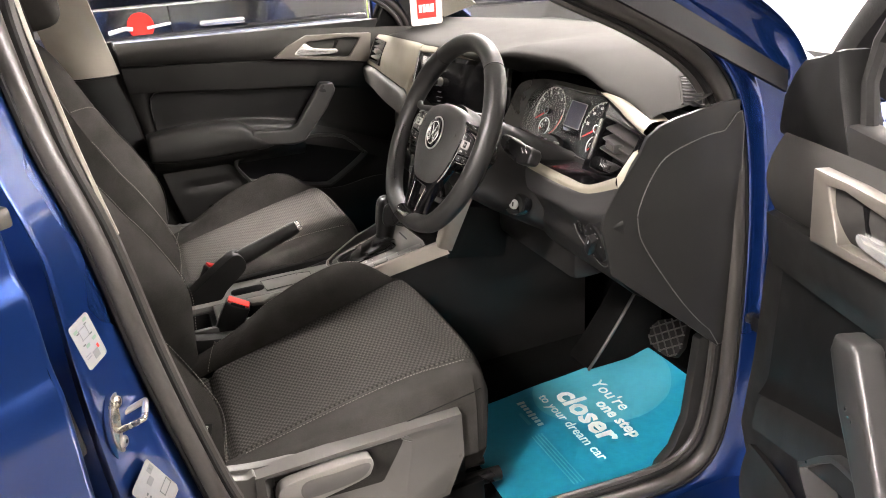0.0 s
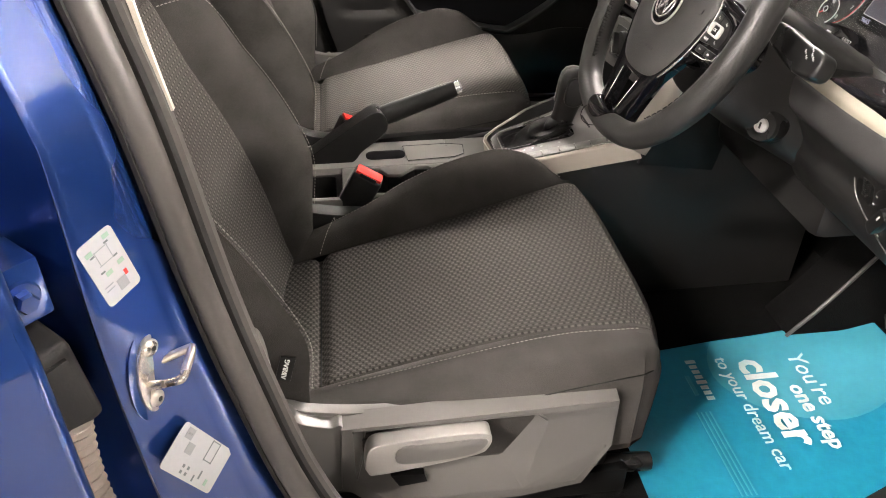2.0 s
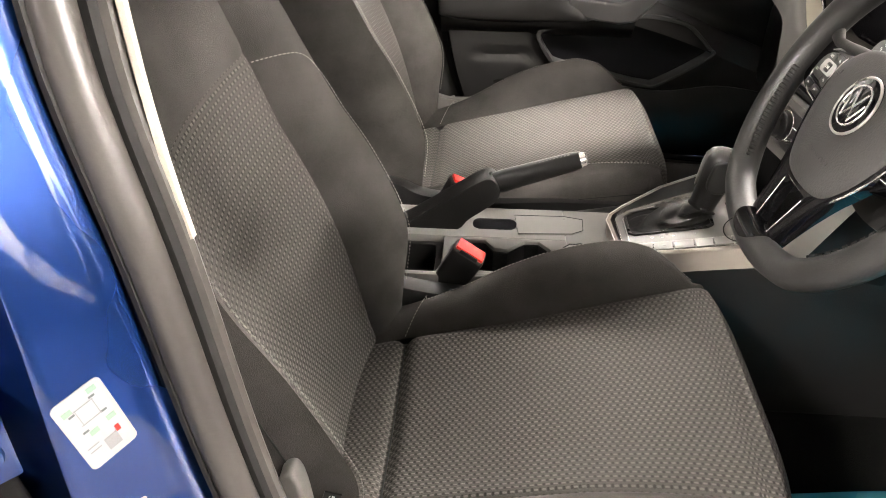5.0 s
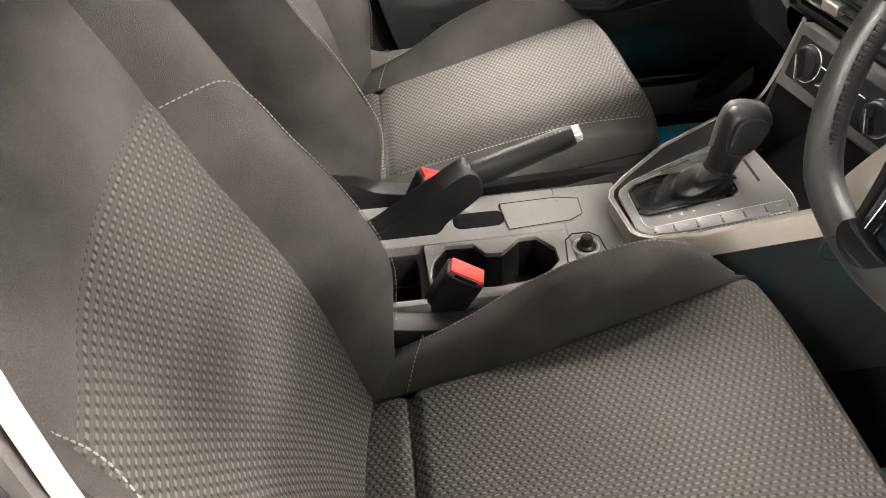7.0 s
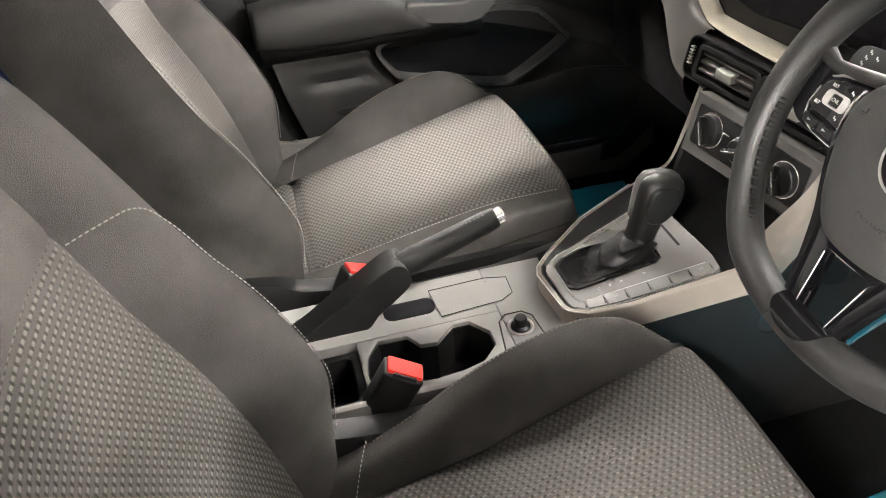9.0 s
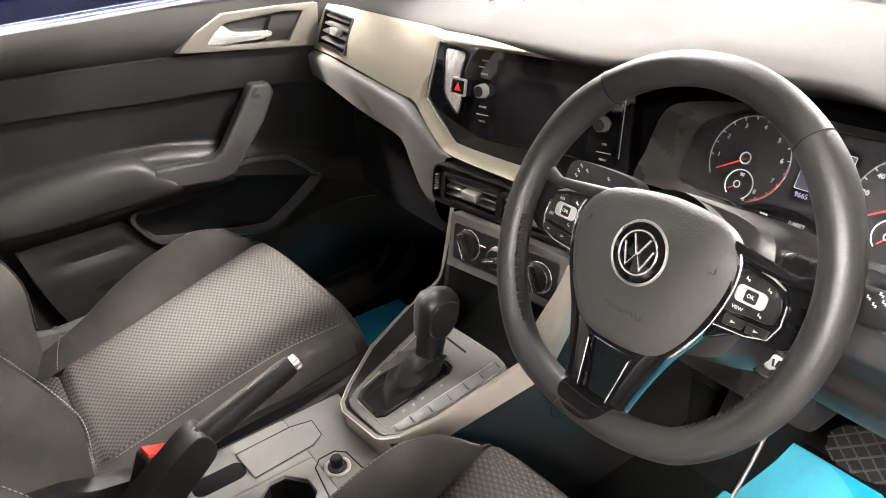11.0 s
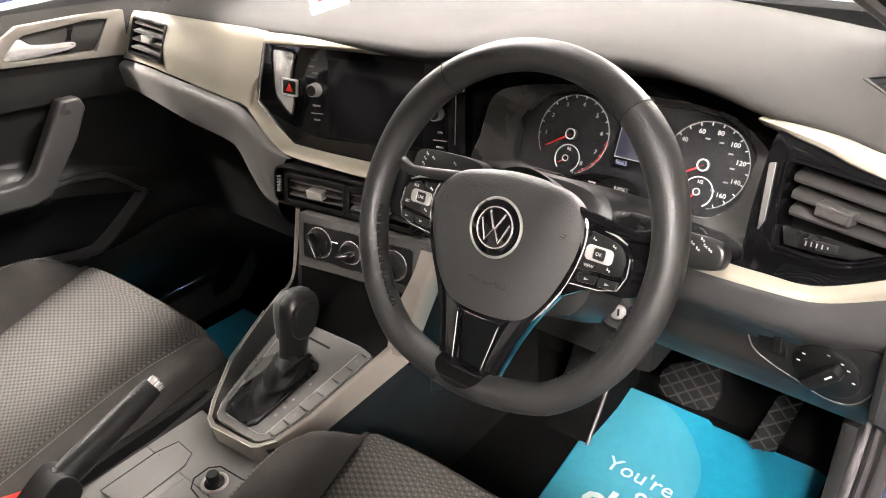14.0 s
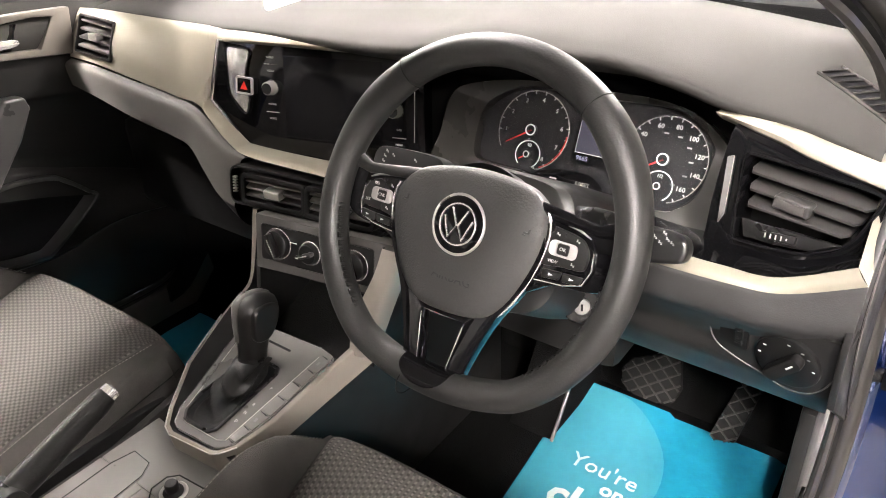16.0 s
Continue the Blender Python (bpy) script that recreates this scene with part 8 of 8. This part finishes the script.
# ---------------------------------------------------------------- rest of the body shell
side = Matrix(((1, 0, 0, 0), (0, 0, 1, 0), (0, 1, 0, 0), (0, 0, 0, 1)))


def roof(u, v):
    x, y = mix(-1.75, 0.02, u), mix(-0.60, 0.60, v)
    return Vector((x, y, 1.44 - 0.035 * abs(2 * v - 1) ** 2.5 - 0.05 * max(0, (u - 0.8) / 0.2) ** 2 - 0.05 * max(0, (0.2 - u) / 0.2) ** 2))


part("roof", sheet(roof, 20, 16, 0.004), BLUE, body, "metallic blue roof")
part("headliner", sheet(lambda u, v: roof(u, v) - Vector((0, 0, 0.025)), 12, 10), BEIGE, body, "pale headliner")


def bonnet(u, v):
    x, y = mix(0.62, 1.75, u), mix(-0.78, 0.78, v)
    x += 0.10 * (1 - abs(2 * v - 1) ** 2) * (1 - u)
    return Vector((x, y, 0.985 - 0.16 * u ** 1.6 - 0.10 * abs(2 * v - 1) ** 5 + 0.015 * math.exp(-((abs(2 * v - 1) - 0.72) / 0.05) ** 2)))


part("bonnet", sheet(bonnet, 20, 40, 0.004), BLUE, body, "metallic blue bonnet")
for sy in (-1, 1):
    def wing(u, v, sy=sy):
        x, z = mix(0.44, 1.75, u), mix(0.35, 0.93, v)
        return Vector((x, sy * (0.855 - 0.05 * v ** 6 - 0.03 * (1 - v) - 0.10 * max(0, u - 0.7)), z - (0.09 * u ** 2 if v > 0.8 else 0)))

    part("wing", sheet(wing, 20, 16, 0.004), BLUE, body, "metallic blue front wing")

    def shoulder(u, v, sy=sy):
        x = mix(0.42, 0.72, u)
        return Vector((x, sy * mix(0.805, 0.70, v), mix(0.93, 0.985, v) + 0.03 * (1 - u) * v))

    part("wing_shoulder", sheet(shoulder, 8, 6, 0.004), BLUE, body)

    def screen_post(u, v, sy=sy):
        x, z = mix(0.50, -0.02, u), mix(1.035, 1.41, u)
        y = mix(0.735, 0.575, u)
        k = -0.3 + 0.8 * v
        return Vector((x + 0.07 * k, sy * (y + 0.012 - 0.10 * k), z + 0.055 * k))

    part("windscreen_post", sheet(screen_post, 20, 6, 0.012), BLUE, body, "blue windscreen post")

    def channel(u, v, sy=sy):
        x = mix(0.375, -0.02, u)
        y = lerp(x, ((-0.02, 0.735), (0.10, 0.760), (0.40, 0.770)))
        return Vector((mix(x - 0.006, x, v), sy * (y - 0.008 * v), mix(1.255 - 0.525 * x, 1.294 - 0.55 * x, v)))

    part("window_channel", sheet(channel, 20, 4, 0.006), JET, body, "black rubber window channel")

    def post_trim(u, v, sy=sy):
        x, z = mix(0.40, -0.06, u), mix(1.045, 1.385, u)
        y = mix(0.690, 0.545, u)
        return Vector((x + 0.03 + 0.09 * v, sy * (y - 0.02 - 0.045 * v), z + 0.02 + 0.035 * v))

    part("post_trim", sheet(post_trim, 16, 5, 0.006), BEIGE, body, "pale windscreen post trim")

    def quarter(u, v, sy=sy):
        x, z = mix(-0.70, -1.75, u), mix(0.35, 1.05, v)
        return Vector((x, sy * (y_side(z) + 0.03 - 0.05 * u), z))

    if sy > 0:
        part("rear_side", sheet(quarter, 10, 10, 0.004), BLUE, body)
    part("sill_outer", box(-0.62, 0.42, sy * 0.86 if sy < 0 else 0.74, sy * 0.74 if sy < 0 else 0.86, 0.20, 0.345, 0.02), BLUE, body, "blue outer sill")

    def sill(u, v, sy=sy):
        x = mix(-0.56, 0.36, u)
        return Vector((x, sy * mix(0.700, 0.664, v), lerp(x, ((-0.56, 0.46), (-0.40, 0.43), (0.17, 0.372), (0.27, 0.380), (0.36, 0.45))) - 0.002 - 0.075 * v ** 2.2))

    part("sill_trim", sheet(sill, 40, 10, 0.006), SHELL, body, "grey plastic sill trim")
    kick = [(0.22, 0.312), (0.24, 0.372), (0.27, 0.40), (0.295, 0.46), (0.31, 0.62), (0.36, 0.64), (0.62, 0.64), (0.62, 0.312)]
    part("kick_panel", prism(kick, sy * 0.685 - 0.01, sy * 0.685 + 0.01, 0.004, side), LOWER, body, "dark plastic kick panel")

    # inner pillar trims behind the front seats
    def pillar(u, v, sy=sy):
        z = mix(1.003, 1.40, u)
        x0 = lerp(z, ((1.0, -0.578), (1.12, -0.602), (1.26, -0.626), (1.40, -0.640))) + (0.036 if sy > 0 else 0.010)
        k = max(0, v - 0.2) / 0.8
        return Vector((x0 - 0.140 * k, sy * (y_side(z) - 0.070 - (0.019 if sy > 0 else 0.003) * min(v / 0.2, 1) - 0.018 * math.sin(math.pi * k)), z))

    part("pillar_trim_upper", sheet(pillar, 16, 10, 0.004), BEIGE, body, "pale beige upper pillar trim")

    def pillar_low(u, v, sy=sy):
        z = mix(0.40, 1.000, u)
        x0 = lerp(z, ((0.40, -0.42), (0.50, -0.478), (0.60, -0.514), (0.72, -0.542), (0.85, -0.567), (1.0, -0.592))) + (0.040 if sy > 0 else 0)
        return Vector((x0 - 0.150 * v, sy * (y_side(z) - 0.080 - 0.030 * math.sin(math.pi * v)), z))

    part("pillar_trim_lower", sheet(pillar_low, 20, 8, 0.006), SHELL if sy < 0 else BLACK, body, "dark lower pillar trim")

part("scuttle", sheet(lambda u, v: Vector((glass_line(mix(-0.72, 0.72, v)) + mix(-0.02, 0.16, u), mix(-0.74, 0.74, v), mix(1.055, 0.985, u) - 0.03 * mix(-0.72, 0.72, v) ** 2)), 6, 30, 0.006), DARKRUBBER, body, "black scuttle at the base of the windscreen")


def windscreen(u, v):
    y = mix(-0.66, 0.66, v) * mix(1.03, 0.82, u)
    return Vector((mix(glass_line(y) - 0.02, -0.02 + 0.05 * (1 - (y / 0.6) ** 2), u), y, mix(1.065 - 0.03 * y * y, 1.41, u)))


ws = part("windscreen", sheet(windscreen, 12, 24, 0.004), GLASS, body, "clear windscreen")
ws.visible_shadow = False
part("rear_wall", box(-1.80, -1.74, -0.70, 0.70, 0.30, 1.00, 0.02), BLACK, body)
part("rear_bench", box(-1.72, -1.15, -0.66, 0.66, 0.312, 0.60, 0.05), CLOTH, body, "charcoal cloth rear bench")
part("rear_backrest", box(-1.74, -1.55, -0.64, 0.64, 0.55, 1.12, 0.05), CLOTH, body)

mirror = thing("rear_view_mirror", "black interior rear-view mirror on the windscreen", "mirror", (0.10, -0.02, 1.29))
part("housing", prism(rounded(0.22, 0.06, 0.02, 6), -0.02, 0.012, 0.006, on_plane((0.085, -0.035, 1.300), 18, -8)), BLACK, mirror)
part("glass", prism(rounded(0.205, 0.048, 0.016, 6), 0.010, 0.0135, 0.001, on_plane((0.085, -0.035, 1.300), 18, -8)), CHROME, mirror)
part("stem", tube([(0.10, -0.03, 1.30), (0.155, -0.02, 1.318)], 0.010), BLACK, mirror)

sign = thing("hanging_tag", "white card tag with a red printed block hanging from the mirror", "card tag", (0.090, -0.038, 1.25))
tm = on_plane((0.0945, -0.0385, 1.186), 97, 0)
part("card", prism(rounded(0.076, 0.122, 0.006), -0.0006, 0.0006, 0.0, tm), CARD, sign, "white card", smooth=False)
part("red_block", box(-0.0225, 0.0235, -0.047, 0.012, 0.0006, 0.0010, 0.0, tm), RED, sign, smooth=False)
part("print_bars", bars([(-0.0145, -0.027, 0.0075, 0.016), (-0.0055, -0.027, 0.0065, 0.016), (0.0035, -0.027, 0.0075, 0.016), (0.0135, -0.027, 0.0090, 0.016)], 0.001, 0.0013, tm), WHITE, sign, smooth=False)
part("cord", tube([(0.090, -0.038, 1.243), (0.088, -0.036, 1.285)], 0.0012, 6), WHITE, sign)


# ---------------------------------------------------------------- the other car
def black_car():
    c = thing("parked_car", "black parked car with a round red and white sticker", "car", (0.4, 2.9, 0))
    prof = outline([(-2.0, 0.30), (-2.05, 0.70), (-1.95, 0.98), (-1.35, 1.05), (-0.75, 1.42), (0.45, 1.46), (1.10, 1.05), (1.95, 0.90), (2.10, 0.60), (2.05, 0.28), (0.0, 0.22)], 80)
    m = Matrix(((1, 0, 0, 0.5), (0, 0, 1, 0), (0, 1, 0, 0), (0, 0, 0, 1)))
    part("body", prism(prof, 2.06, 3.70, 0.06, m, 3), NAVY, c, "gloss black body")
    part("side_window", prism([(-1.15, 1.10), (-0.70, 1.36), (0.42, 1.39), (0.95, 1.10)], 2.040, 2.058, 0.004, m), GLOSS, c, "dark side window")
    for x in (-0.80, 0.12):
        part("door_seam", box(x + 0.5 - 0.003, x + 0.5 + 0.003, 2.050, 2.062, 0.38, 1.09, 0.0), DARKRUBBER, c)
    part("door_seam", box(-0.75, 1.3, 2.050, 2.062, 0.375, 0.381, 0.0), DARKRUBBER, c)
    part("side_crease", tube([(-1.4, 2.056, 0.955), (0.4, 2.050, 0.975), (2.3, 2.056, 0.93)], 0.010, 8), NAVY, c)
    part("waist_chrome", tube([(-0.68, 2.052, 1.092), (1.45, 2.052, 1.092)], 0.008, 8), CHROME, c, "bright waist strip")
    part("door_handle", box(-0.18, 0.02, 2.030, 2.058, 0.985, 1.012, 0.010), CHROME, c)
    part("sticker", lathe([(0.0, 0.002), (0.055, 0.002), (0.056, 0.0)], 32, Matrix(((1, 0, 0, -0.425), (0, 0, -1, 2.058), (0, 1, 0, 1.012), (0, 0, 0, 1)))), RED, c, "round red sticker")
    part("sticker_band", joined(tube([(-0.56, 2.054, 0.992), (-0.49, 2.054, 1.006), (-0.46, 2.054, 1.000)], 0.010, 6), tube([(-0.40, 2.054, 1.000), (-0.34, 2.054, 1.008), (-0.30, 2.054, 1.012)], 0.007, 6)), WHITE, c, "white brush stroke")
    for x in (-0.95, 1.75):
        w = Matrix(((1, 0, 0, x), (0, 0, -1, 2.06), (0, 1, 0, 0.33), (0, 0, 0, 1)))
        wheel = part("wheel", lathe([(0.20, 0.03), (0.23, 0.05), (0.31, 0.045), (0.325, 0.0), (0.325, -0.15)], 40, w), DARKRUBBER, c, "black tyre")
        part("wheel_arch", lathe([(0.0, -0.06), (0.36, -0.06), (0.37, 0.01)], 40, w), BLACK, wheel)
        part("rim", lathe([(0.0, 0.02), (0.05, 0.03), (0.06, 0.0), (0.19, -0.02), (0.205, 0.035)], 40, w), GLOSS, wheel)
        for k in range(10):
            part("spoke", prism([(0.03, -0.012), (0.195, -0.020), (0.195, 0.012), (0.03, 0.012)], 0.01, 0.03, 0.003, w @ pose(0, 0, 0, 0, 0, 36 * k)), ALU, wheel, "silver spoke")
    return c


black_car()
